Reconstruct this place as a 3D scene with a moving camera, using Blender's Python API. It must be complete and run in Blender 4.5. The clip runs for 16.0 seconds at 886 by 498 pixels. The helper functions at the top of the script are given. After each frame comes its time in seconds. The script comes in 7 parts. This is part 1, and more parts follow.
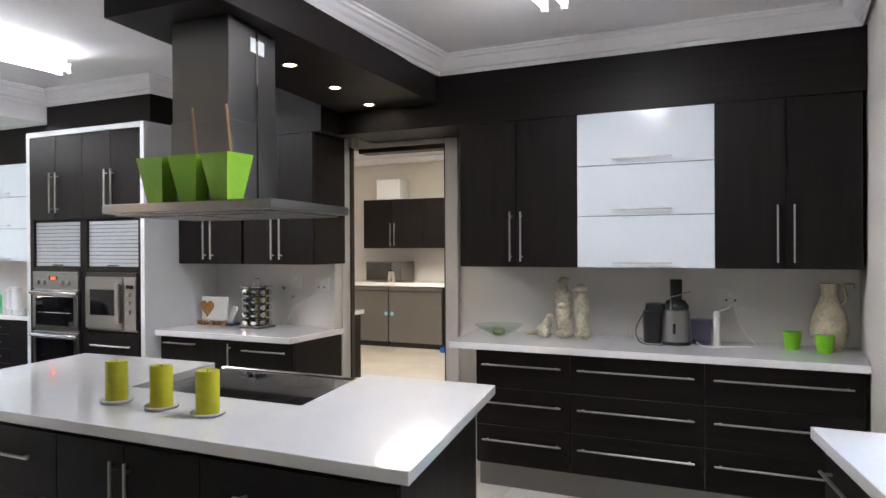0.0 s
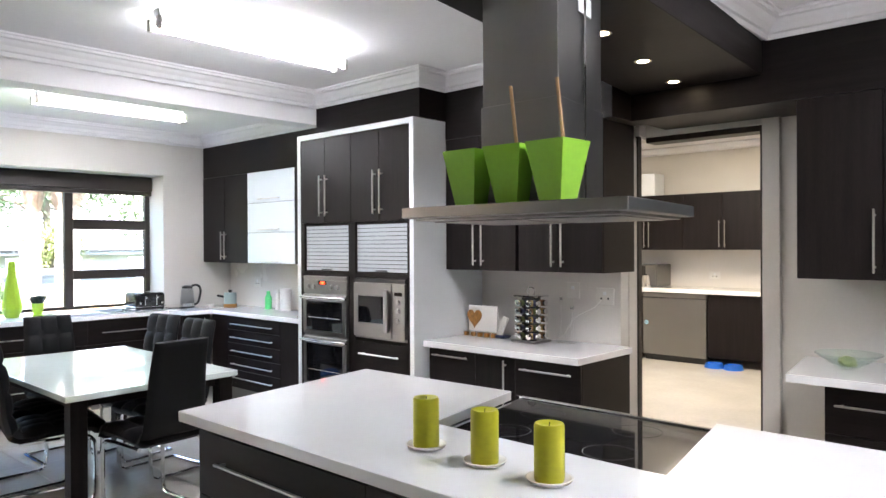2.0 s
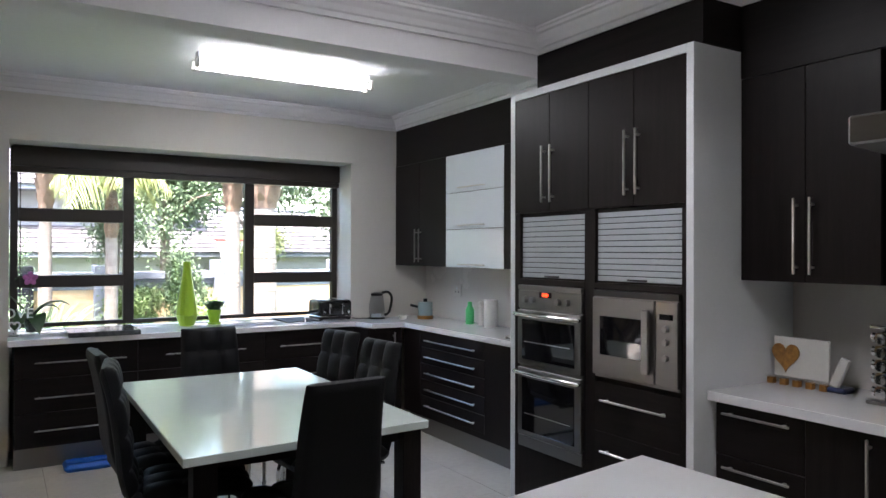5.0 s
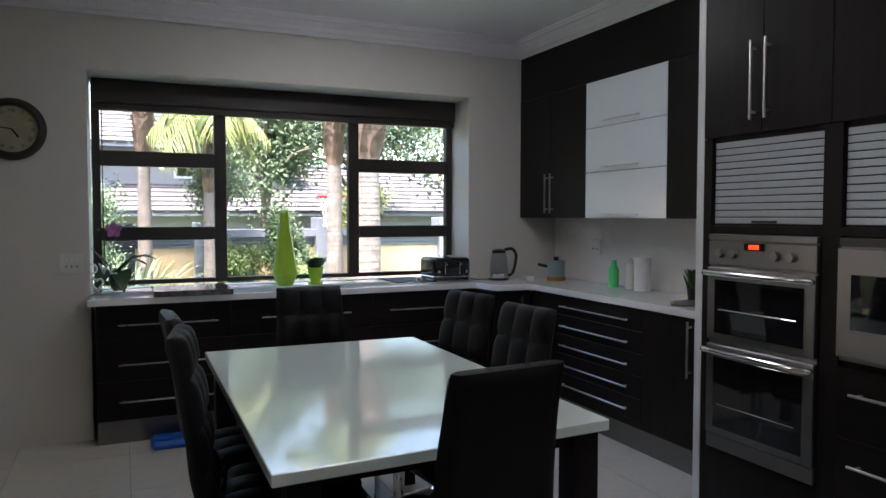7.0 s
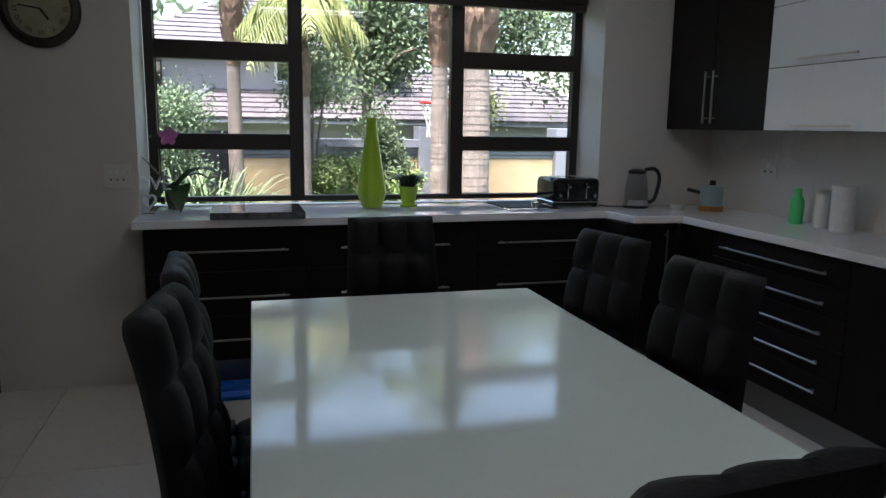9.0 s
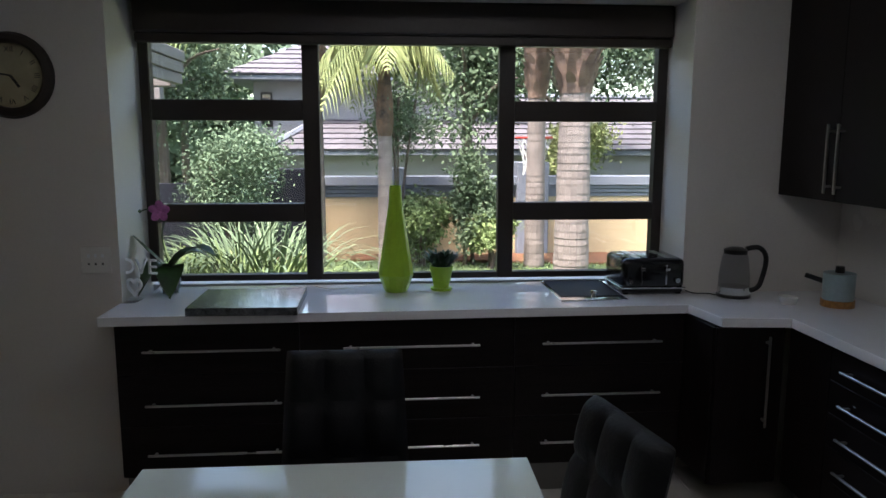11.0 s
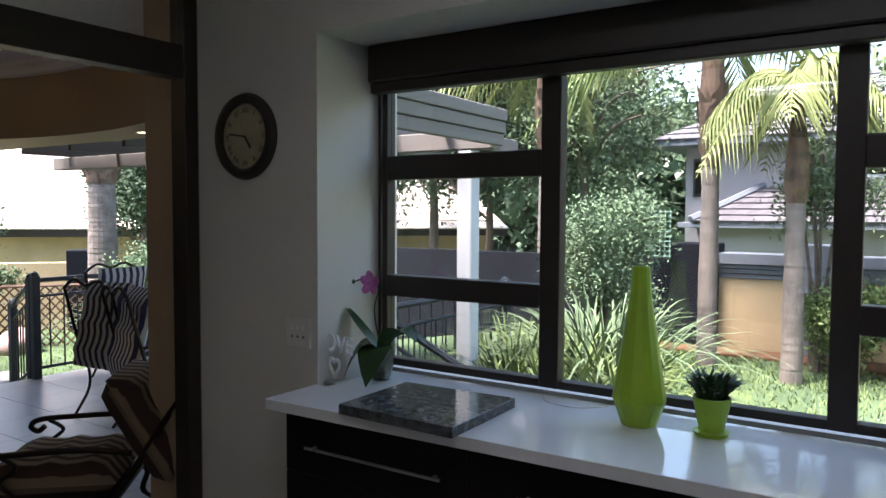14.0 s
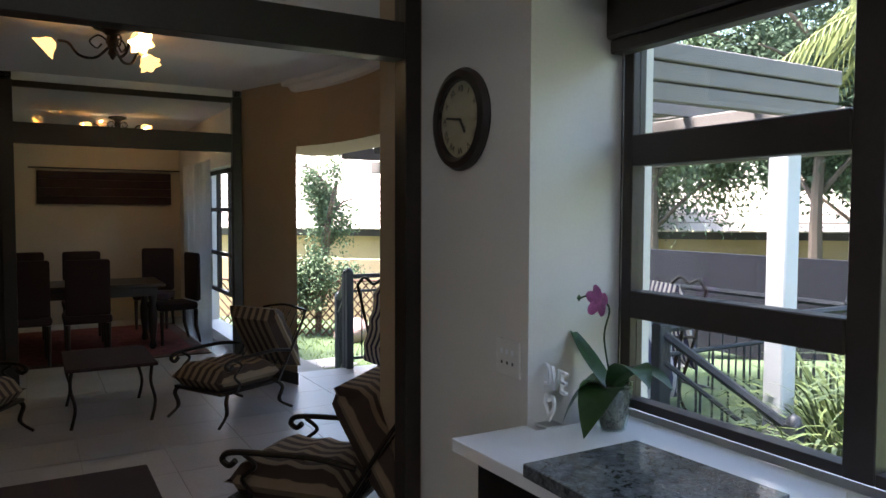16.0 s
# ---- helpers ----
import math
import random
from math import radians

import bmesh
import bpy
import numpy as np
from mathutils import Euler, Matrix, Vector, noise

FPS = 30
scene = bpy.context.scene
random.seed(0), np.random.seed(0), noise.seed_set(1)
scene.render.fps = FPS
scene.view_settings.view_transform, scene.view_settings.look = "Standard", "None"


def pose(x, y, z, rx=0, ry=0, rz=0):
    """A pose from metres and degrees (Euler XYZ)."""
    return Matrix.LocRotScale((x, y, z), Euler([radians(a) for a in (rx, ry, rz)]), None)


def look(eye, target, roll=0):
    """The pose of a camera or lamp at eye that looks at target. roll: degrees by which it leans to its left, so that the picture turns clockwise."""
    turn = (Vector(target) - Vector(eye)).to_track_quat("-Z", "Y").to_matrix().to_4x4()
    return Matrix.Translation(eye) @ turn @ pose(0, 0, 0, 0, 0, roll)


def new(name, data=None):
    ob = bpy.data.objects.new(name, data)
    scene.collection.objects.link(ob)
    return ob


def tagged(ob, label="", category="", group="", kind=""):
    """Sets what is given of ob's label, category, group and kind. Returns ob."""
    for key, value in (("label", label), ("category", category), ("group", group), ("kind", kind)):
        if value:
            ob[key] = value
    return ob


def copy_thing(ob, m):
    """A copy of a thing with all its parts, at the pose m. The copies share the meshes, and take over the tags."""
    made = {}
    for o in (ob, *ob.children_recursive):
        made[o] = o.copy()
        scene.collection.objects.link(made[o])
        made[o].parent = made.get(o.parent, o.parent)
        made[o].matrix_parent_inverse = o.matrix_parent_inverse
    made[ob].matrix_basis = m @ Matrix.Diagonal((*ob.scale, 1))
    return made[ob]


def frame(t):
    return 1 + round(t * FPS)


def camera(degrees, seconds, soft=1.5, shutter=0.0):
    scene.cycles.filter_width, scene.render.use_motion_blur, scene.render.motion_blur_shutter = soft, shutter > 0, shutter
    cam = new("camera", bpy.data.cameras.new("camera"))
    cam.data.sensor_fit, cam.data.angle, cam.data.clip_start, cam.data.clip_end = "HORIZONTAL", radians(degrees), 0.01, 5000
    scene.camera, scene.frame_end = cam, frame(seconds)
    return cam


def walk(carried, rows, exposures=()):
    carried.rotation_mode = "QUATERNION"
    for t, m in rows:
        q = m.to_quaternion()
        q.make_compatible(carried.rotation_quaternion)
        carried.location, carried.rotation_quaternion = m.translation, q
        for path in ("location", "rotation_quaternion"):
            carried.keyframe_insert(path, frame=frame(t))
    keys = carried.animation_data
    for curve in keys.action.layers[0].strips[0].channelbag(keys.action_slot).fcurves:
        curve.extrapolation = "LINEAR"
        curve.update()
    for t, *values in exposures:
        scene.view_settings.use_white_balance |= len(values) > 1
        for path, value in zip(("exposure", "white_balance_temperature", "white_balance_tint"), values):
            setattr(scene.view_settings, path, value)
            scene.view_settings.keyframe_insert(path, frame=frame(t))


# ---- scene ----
cam = camera(63.2, 16.0)
PATH = [
    (0, (8.364, -4.538, 1.498), (7.494, -2.737, 1.49), -0.3),
    (0.5, (8.179, -4.444, 1.494), (7.247, -2.675, 1.487), -0.3),
    (1, (8.005, -4.35, 1.528), (6.927, -2.666, 1.514), -0.4),
    (1.5, (7.844, -4.287, 1.523), (6.601, -2.72, 1.511), -0.4),
    (2, (7.609, -4.224, 1.545), (6.25, -2.756, 1.535), -0.3),
    (2.5, (7.391, -4.139, 1.528), (5.964, -2.739, 1.521), -0.2),
    (3, (7.163, -3.956, 1.52), (5.672, -2.623, 1.515), -0.1),
    (3.5, (6.969, -3.802, 1.523), (5.401, -2.56, 1.518), -0.1),
    (4, (6.749, -3.645, 1.492), (5.125, -2.478, 1.487), -0.3),
    (4.2, (6.649, -3.594, 1.504), (5.013, -2.445, 1.497), -0.1),
    (6.5, (5.562, -3.059, 1.482), (3.747, -2.218, 1.476), -0.2),
    (7, (5.32, -3.116, 1.391), (3.496, -2.303, 1.299), -0.0),
    (7.5, (5.035, -3.03, 1.371), (3.185, -2.295, 1.178), -0.0),
    (8, (4.791, -2.95, 1.378), (2.911, -2.315, 1.134), 0.2),
    (8.2, (4.692, -2.92, 1.365), (2.806, -2.311, 1.097), 0.5),
    (10.5, (3.875, -2.319, 1.528), (1.926, -2.027, 1.185), -0.0),
    (11, (3.678, -2.097, 1.631), (1.706, -1.948, 1.332), 0.1),
    (11.5, (3.537, -1.899, 1.664), (1.549, -1.869, 1.445), 0.2),
    (12, (3.401, -1.668, 1.671), (1.415, -1.852, 1.517), 0.2),
    (12.5, (3.218, -1.538, 1.641), (1.263, -1.938, 1.501), 0.2),
    (13, (2.943, -1.444, 1.641), (1.059, -2.101, 1.508), 0.3),
    (13.5, (2.716, -1.385, 1.609), (0.917, -2.251, 1.493), 0.3),
    (14, (2.501, -1.333, 1.587), (0.83, -2.427, 1.485), 0.3),
    (14.5, (2.288, -1.303, 1.566), (0.781, -2.613, 1.461), 0.0),
    (15, (2.063, -1.377, 1.576), (0.722, -2.857, 1.476), 0.2),
    (15.5, (1.911, -1.439, 1.566), (0.731, -3.052, 1.468), 0.3),
    (16, (1.746, -1.494, 1.569), (0.751, -3.227, 1.469), 0.2),
]
walk(cam, [(t, look(a, b, r)) for t, a, b, r in PATH], [
    (0, 4.75), (1, 4.95), (1.5, 5.2), (2.5, 5.1), (3.2, 4.85), (4, 4.35), (6.5, 3.22), (7.5, 2.8), (8, 2.54), (10.5, 2.3),
    (11, 2.2), (11.5, 2.1), (12, 1.8), (12.5, 1.72), (13, 1.95), (13.5, 2.2), (14.5, 2.45), (15.5, 2.85), (16, 2.95)])
scene.view_settings.exposure = 0.0

# ---- world, sun and lamps ----
world = bpy.data.worlds.new("world")
scene.world = world
world.use_nodes = True
_wn = world.node_tree.nodes
_sky = _wn.new("ShaderNodeTexSky")
_sky.sky_type, _sky.sun_disc, _sky.sun_elevation, _sky.sun_rotation = "NISHITA", False, radians(66), radians(125)
_sky.air_density, _sky.dust_density = 1.2, 2.2
_wn["Background"].inputs["Strength"].default_value = 0.15
world.node_tree.links.new(_sky.outputs["Color"], _wn["Background"].inputs["Color"])


def lamp(name, kind, m, energy, color=(1, 1, 1), **more):
    data = bpy.data.lights.new(name, kind)
    data.energy, data.color = energy, color
    if kind == "SUN":
        data.angle = more["angle"]
    elif kind == "AREA":
        data.shape, data.size, data.size_y = "RECTANGLE", more["size"], more["size_y"]
    elif kind == "SPOT":
        data.spot_size, data.spot_blend, data.shadow_soft_size = more["cone"], 0.6, 0.03
    else:
        data.shadow_soft_size = more["soft"]
    ob = new(name, data)
    ob.matrix_world = m
    return ob


lamp("sun", "SUN", look((3.5, -2.5, 10), (0, 0, 0)), 5.0, (1.0, 0.94, 0.92), angle=radians(20))
TUBE_POWER = 0.62
for _x, _y in ((1.70, -1.75), (4.13, -1.98), (7.35, -1.78)):
    lamp("tube_light", "AREA", pose(_x, _y, 2.60), TUBE_POWER, (0.94, 0.935, 1.0), size=0.16, size_y=1.2)
for _x, _y in ((6.03, -1.52), (5.935, -0.97), (5.845, -0.44)):
    lamp("downlight_spot", "SPOT", pose(_x, _y, 2.42), 0.2, (1.0, 0.85, 0.65), cone=radians(95))
# Unseen lamp without a fixture, added to brighten the laundry.
lamp("laundry_light", "AREA", pose(4.2, 3.2, 2.8), 3.5, (1.0, 0.87, 0.68), size=0.3, size_y=1.2)


# ---- materials ----
def mat(name, color, rough=0.5, metal=0.0, var=0.06, scale=4.0, bump=0.02, bscale=60.0, color2=None, stretch=(1, 1, 1), coat=0.0, island=0.0, trans=0.0, ior=1.45, emit=0.0, rvar=0.08, spec=0.5):
    m = bpy.data.materials.new(name)
    m.use_nodes = True
    n, l = m.node_tree.nodes, m.node_tree.links
    b = n["Principled BSDF"]
    tc, mp = n.new("ShaderNodeTexCoord"), n.new("ShaderNodeMapping")
    mp.inputs["Scale"].default_value = stretch
    l.new(tc.outputs["Object"], mp.inputs["Vector"])
    a, c = n.new("ShaderNodeTexNoise"), n.new("ShaderNodeTexNoise")
    for q, s in ((a, scale), (c, bscale)):
        q.inputs["Scale"].default_value, q.inputs["Detail"].default_value = s, 5
        l.new(mp.outputs["Vector"], q.inputs["Vector"])
    mixn = n.new("ShaderNodeMath")
    mixn.operation = "MULTIPLY_ADD"
    mixn.inputs[1].default_value = 0.45
    l.new(c.outputs["Fac"], mixn.inputs[0])
    half = n.new("ShaderNodeMath")
    half.operation = "MULTIPLY"
    half.inputs[1].default_value = 0.55
    l.new(a.outputs["Fac"], half.inputs[0])
    l.new(half.outputs[0], mixn.inputs[2])
    ramp = n.new("ShaderNodeValToRGB")
    ramp.color_ramp.elements[0].position, ramp.color_ramp.elements[1].position = 0.3, 0.7
    lo = [max(0, v * (1 - var * 2)) for v in color]
    hi = [min(1, v * (1 + var)) for v in color] if color2 is None else color2
    ramp.color_ramp.elements[0].color, ramp.color_ramp.elements[1].color = (*lo, 1), (*hi, 1)
    l.new(mixn.outputs[0], ramp.inputs["Fac"])
    out = ramp.outputs["Color"]
    if island:
        g, o, hv, add, mr = n.new("ShaderNodeNewGeometry"), n.new("ShaderNodeObjectInfo"), n.new("ShaderNodeHueSaturation"), n.new("ShaderNodeMath"), n.new("ShaderNodeMapRange")
        l.new(g.outputs["Random Per Island"], add.inputs[0])
        l.new(o.outputs["Random"], add.inputs[1])
        mr.inputs["From Max"].default_value = 2.0
        mr.inputs["To Min"].default_value, mr.inputs["To Max"].default_value = 1 - island, 1 + island
        l.new(add.outputs[0], mr.inputs["Value"])
        l.new(mr.outputs[0], hv.inputs["Value"])
        l.new(out, hv.inputs["Color"])
        out = hv.outputs["Color"]
    l.new(out, b.inputs["Base Color"])
    rr = n.new("ShaderNodeMapRange")
    rr.inputs["To Min"].default_value, rr.inputs["To Max"].default_value = max(0.02, rough - rvar), min(1, rough + rvar)
    l.new(a.outputs["Fac"], rr.inputs["Value"])
    l.new(rr.outputs[0], b.inputs["Roughness"])
    b.inputs["Metallic"].default_value = metal
    b.inputs["Specular IOR Level"].default_value = spec
    b.inputs["Coat Weight"].default_value = coat
    b.inputs["Transmission Weight"].default_value = trans
    b.inputs["IOR"].default_value = ior
    if emit:
        b.inputs["Emission Color"].default_value = (*color, 1)
        b.inputs["Emission Strength"].default_value = emit
    if bump:
        bp = n.new("ShaderNodeBump")
        bp.inputs["Strength"].default_value, bp.inputs["Distance"].default_value = bump * 5, 0.002
        l.new(c.outputs["Fac"], bp.inputs["Height"])
        l.new(bp.outputs[0], b.inputs["Normal"])
    return m


def glass_mat(name, tint=(1, 1, 1), rough=0.0, mirror=0.045):
    m = bpy.data.materials.new(name)
    m.use_nodes = True
    n, l = m.node_tree.nodes, m.node_tree.links
    t, g, x, f = n.new("ShaderNodeBsdfTransparent"), n.new("ShaderNodeBsdfGlossy"), n.new("ShaderNodeMixShader"), n.new("ShaderNodeLayerWeight")
    t.inputs["Color"].default_value = (*tint, 1)
    g.inputs["Roughness"].default_value = rough
    f.inputs["Blend"].default_value = 0.5
    pw, mr = n.new("ShaderNodeMath"), n.new("ShaderNodeMapRange")
    pw.operation = "POWER"
    pw.inputs[1].default_value = 5.0
    l.new(f.outputs["Facing"], pw.inputs[0])
    mr.inputs["To Min"].default_value, mr.inputs["To Max"].default_value = mirror, 0.9
    l.new(pw.outputs[0], mr.inputs["Value"])
    l.new(mr.outputs[0], x.inputs[0])
    l.new(t.outputs[0], x.inputs[1])
    l.new(g.outputs[0], x.inputs[2])
    l.new(x.outputs[0], n["Material Output"].inputs["Surface"])
    return m


WENGE = mat("wenge", (0.0095, 0.0068, 0.0066), 0.42, var=0.25, scale=3, bscale=40, stretch=(12, 12, 0.6), bump=0.03, color2=(0.015, 0.0105, 0.0105), spec=0.2)
WENGE_H = mat("wenge_across", (0.0095, 0.0068, 0.0066), 0.42, var=0.25, scale=3, bscale=40, stretch=(0.6, 0.6, 12), bump=0.03, color2=(0.015, 0.0105, 0.0105), spec=0.2)
GLOSSY = mat("white_gloss", (0.72, 0.77, 0.83), 0.16, coat=0.3, var=0.01, bump=0)
WHITE = mat("white_panel", (0.74, 0.76, 0.78), 0.35, var=0.02, bump=0.005)
QUARTZ = mat("white_quartz", (0.82, 0.82, 0.835), 0.07, var=0.015, scale=8, bscale=300, bump=0.0, rvar=0.03, coat=0.35)
TABLE = mat("pale_mint_stone", (0.66, 0.735, 0.70), 0.075, var=0.015, scale=8, bscale=300, bump=0.0, rvar=0.02)
WALL = mat("cream_wall_paint", (0.64, 0.605, 0.565), 0.6, var=0.03, scale=1.5, bscale=90, bump=0.04)
CEIL = mat("white_ceiling_paint", (0.775, 0.76, 0.775), 0.7, var=0.02, scale=1.2, bscale=50, bump=0.02)
SPLASH = mat("cream_splashback", (0.69, 0.66, 0.625), 0.25, var=0.02, scale=2, bump=0.0)
TILE = mat("cream_floor_tile", (0.62, 0.59, 0.54), 0.2, var=0.05, scale=2.0, bscale=25, bump=0.01, island=0.03)
GROUT = mat("grout", (0.3, 0.28, 0.25), 0.8)
STEEL = mat("brushed_steel", (0.27, 0.265, 0.265), 0.3, metal=1, var=0.012, scale=1.5, bscale=60, bump=0.0, rvar=0.01)
STEEL_H = mat("brushed_steel_across", (0.23, 0.225, 0.22), 0.33, metal=1, var=0.012, scale=1.5, bscale=60, bump=0.0, rvar=0.01)
CHROME = mat("chrome", (0.75, 0.75, 0.75), 0.08, metal=1, var=0.01, bump=0, rvar=0.02)
HANDLE = mat("satin_steel", (0.62, 0.61, 0.58), 0.3, metal=1, var=0.02, bump=0)
BLACKGLASS = mat("black_glass", (0.01, 0.01, 0.012), 0.05, var=0.1, coat=1, bump=0, rvar=0.01)
BLACK = mat("black_plastic", (0.012, 0.012, 0.013), 0.3, var=0.1, bump=0)
FRAME = mat("dark_bronze_frame", (0.03, 0.022, 0.018), 0.45, var=0.15, bump=0.02)
LEATHER = mat("black_leather", (0.005, 0.005, 0.0065), 0.55, spec=0.25, var=0.2, scale=6, bscale=140, bump=0.12)
LIME = mat("lime_glaze", (0.34, 0.53, 0.04), 0.3, var=0.05, bump=0.0)
POTGREEN = mat("lime_plastic", (0.25, 0.5, 0.04), 0.35, var=0.05, bump=0.01)
WAX = mat("olive_wax", (0.42, 0.4, 0.012), 0.5, var=0.08, scale=20, bump=0.02)
CERAMIC = mat("white_ceramic", (0.72, 0.7, 0.66), 0.25, var=0.03)
GLASS = glass_mat("clear_glass")
TINTED = glass_mat("tinted_glass", (0.5, 0.55, 0.5))


# ---- builders ----
def at_world(ob):
    p = Vector((0, 0, 0))
    while ob is not None:
        p += ob.location
        ob = ob.parent
    return p


def thing(name, loc, label, category, group="", kind=""):
    e = new(name)
    e.empty_display_size = 0.1
    e.location = loc
    return tagged(e, label, category, group, kind)


def part(name, bm, material, parent=None, label="", smooth=False):
    me = bpy.data.meshes.new(name)
    off = at_world(parent)
    if parent is not None:
        bmesh.ops.translate(bm, verts=bm.verts, vec=-off)
    bm.normal_update()
    bm.to_mesh(me)
    bm.free()
    if smooth:
        me.shade_smooth()
        me.set_sharp_from_angle(angle=radians(38))
    me.materials.append(material)
    ob = new(name, me)
    ob.parent = parent
    return tagged(ob, label)


def solid(bm, pts, z0, z1, bevel=0.0, segments=1):
    """A prism over the polygon pts from z0 to z1, added to bm."""
    lo = [bm.verts.new((p[0], p[1], z0)) for p in pts]
    hi = [bm.verts.new((p[0], p[1], z1)) for p in pts]
    n = len(pts)
    fs = [bm.faces.new(lo[::-1]), bm.faces.new(hi)]
    for i in range(n):
        fs.append(bm.faces.new((lo[i], lo[(i + 1) % n], hi[(i + 1) % n], hi[i])))
    bmesh.ops.recalc_face_normals(bm, faces=fs)
    if bevel:
        es = list({e for f in fs for e in f.edges})
        bmesh.ops.bevel(bm, geom=es, offset=bevel, segments=segments, affect="EDGES", profile=0.5)
    return bm


def bx(x0, x1, y0, y1, z0, z1, bevel=0.0, bm=None, segments=1):
    bm = bm or bmesh.new()
    return solid(bm, [(x0, y0), (x1, y0), (x1, y1), (x0, y1)], z0, z1, bevel, segments)


def lathe(profile, cx=0, cy=0, cz=0, steps=28, bm=None):
    """A turned shape from (radius, z) pairs."""
    bm = bm or bmesh.new()
    rings = []
    for r, z in profile:
        if r < 1e-5:
            rings.append([bm.verts.new((cx, cy, cz + z))])
        else:
            rings.append([bm.verts.new((cx + r * math.cos(2 * math.pi * i / steps), cy + r * math.sin(2 * math.pi * i / steps), cz + z)) for i in range(steps)])
    for a, b in zip(rings, rings[1:]):
        for i in range(steps):
            j = (i + 1) % steps
            if len(a) == 1 and len(b) > 1:
                bm.faces.new((a[0], b[j], b[i]))
            elif len(b) == 1 and len(a) > 1:
                bm.faces.new((a[i], a[j], b[0]))
            elif len(a) > 1:
                bm.faces.new((a[i], a[j], b[j], b[i]))
    bmesh.ops.recalc_face_normals(bm, faces=bm.faces)
    return bm


def pipe(pts, r, steps=8, bm=None, ends=True):
    """A tube through the points; r may be a list."""
    bm = bm or bmesh.new()
    pts = [Vector(p) for p in pts]
    rad = r if isinstance(r, (list, tuple)) else [r] * len(pts)
    rings = []
    side = None
    for i, p in enumerate(pts):
        d = (pts[min(i + 1, len(pts) - 1)] - pts[max(i - 1, 0)]).normalized()
        if side is None:
            side = d.cross(Vector((0, 0, 1)) if abs(d.z) < 0.9 else Vector((1, 0, 0))).normalized()
        side = (side - d * side.dot(d)).normalized()
        up = d.cross(side)
        rings.append([bm.verts.new(p + (side * math.cos(2 * math.pi * k / steps) + up * math.sin(2 * math.pi * k / steps)) * rad[i]) for k in range(steps)])
    fs = []
    for a, b in zip(rings, rings[1:]):
        for k in range(steps):
            fs.append(bm.faces.new((a[k], a[(k + 1) % steps], b[(k + 1) % steps], b[k])))
    if ends:
        fs += [bm.faces.new(rings[0][::-1]), bm.faces.new(rings[-1])]
    bmesh.ops.recalc_face_normals(bm, faces=fs)
    return bm


def bend(pts, n=6):
    """A smooth line through the points."""
    p = [Vector(q) for q in pts]
    p = [p[0]] + p + [p[-1]]
    out = []
    for i in range(1, len(p) - 2):
        for k in range(n):
            t = k / n
            out.append(0.5 * ((2 * p[i]) + (p[i + 1] - p[i - 1]) * t + (2 * p[i - 1] - 5 * p[i] + 4 * p[i + 1] - p[i + 2]) * t * t + (3 * p[i] - p[i - 1] - 3 * p[i + 1] + p[i + 2]) * t ** 3))
    return out + [p[-2]]


def frame2(ox, oy, ux, uy):
    """A run of units: its start, the way along it; outward lies to the right of that way."""
    u = Vector((ux, uy)).normalized()
    return (Vector((ox, oy)), u, Vector((u.y, -u.x)))


def along(F, a, b):
    o, u, n = F
    p = o + u * a + n * b
    return (p.x, p.y)


def fbox(F, a0, a1, b0, b1, z0, z1, bevel=0.0, bm=None):
    bm = bm or bmesh.new()
    return solid(bm, [along(F, a0, b0), along(F, a1, b0), along(F, a1, b1), along(F, a0, b1)], z0, z1, bevel)


def bar_handle(F, a0, a1, z0, z1, parent, flat=False):
    """A bar on two posts, level or upright."""
    bm = bmesh.new()
    w = 0.009
    if a1 - a0 > z1 - z0:
        fbox(F, a0, a1, 0.022, 0.034, z0 - w / 2, z0 + w / 2, 0.002, bm)
        for a in (a0 + 0.03, a1 - 0.03):
            fbox(F, a - 0.005, a + 0.005, 0.0, 0.023, z0 - 0.004, z0 + 0.004, 0, bm)
    else:
        fbox(F, a0 - w / 2, a0 + w / 2, 0.022, 0.034, z0, z1, 0.002, bm)
        for z in (z0 + 0.03, z1 - 0.03):
            fbox(F, a0 - 0.005, a0 + 0.005, 0.0, 0.023, z - 0.005, z + 0.005, 0, bm)
    return part("handle", bm, HANDLE, parent)


def cabinet(name, F, a0, a1, z0, z1, depth, fronts, label, category="cabinet", group="", body_mat=None, plinth=None, open_top=False):
    """A unit with its body and fronts. A front: (a0, a1, z0, z1, handle, material), handle (a0, a1, z0, z1) or None."""
    x, y = along(F, (a0 + a1) / 2, -depth / 2)
    e = thing(name, (x, y, 0 if z0 < 0.3 else z0), label, category, group)
    part("body", fbox(F, a0 + 0.0005, a1 - 0.0005, -depth, -0.021, z0, z1), body_mat or WENGE, e)
    if plinth:
        part("plinth", fbox(F, a0, a1, -0.075, -0.06, 0.0, z0), STEEL_H, e, "brushed steel plinth")
    for f in fronts:
        f0, f1, g0, g1, h, m = f
        d = part("drawer_front" if h and h[1] - h[0] > h[3] - h[2] else "door", fbox(F, f0 + 0.0015, f1 - 0.0015, -0.019, 0, g0 + 0.0015, g1 - 0.0015, 0.0015), m or WENGE, e)
        if h:
            bar_handle(F, *h, d)
    return e


def drawers(a0, a1, z0, z1, n, inset=0.05, lift=0.7, m=None):
    out = []
    for i in range(n):
        lo, hi = z0 + (z1 - z0) * i / n, z0 + (z1 - z0) * (i + 1) / n
        z = lo + (hi - lo) * lift
        out.append((a0, a1, lo, hi, (a0 + inset, a1 - inset, z, z), m or WENGE_H))
    return out


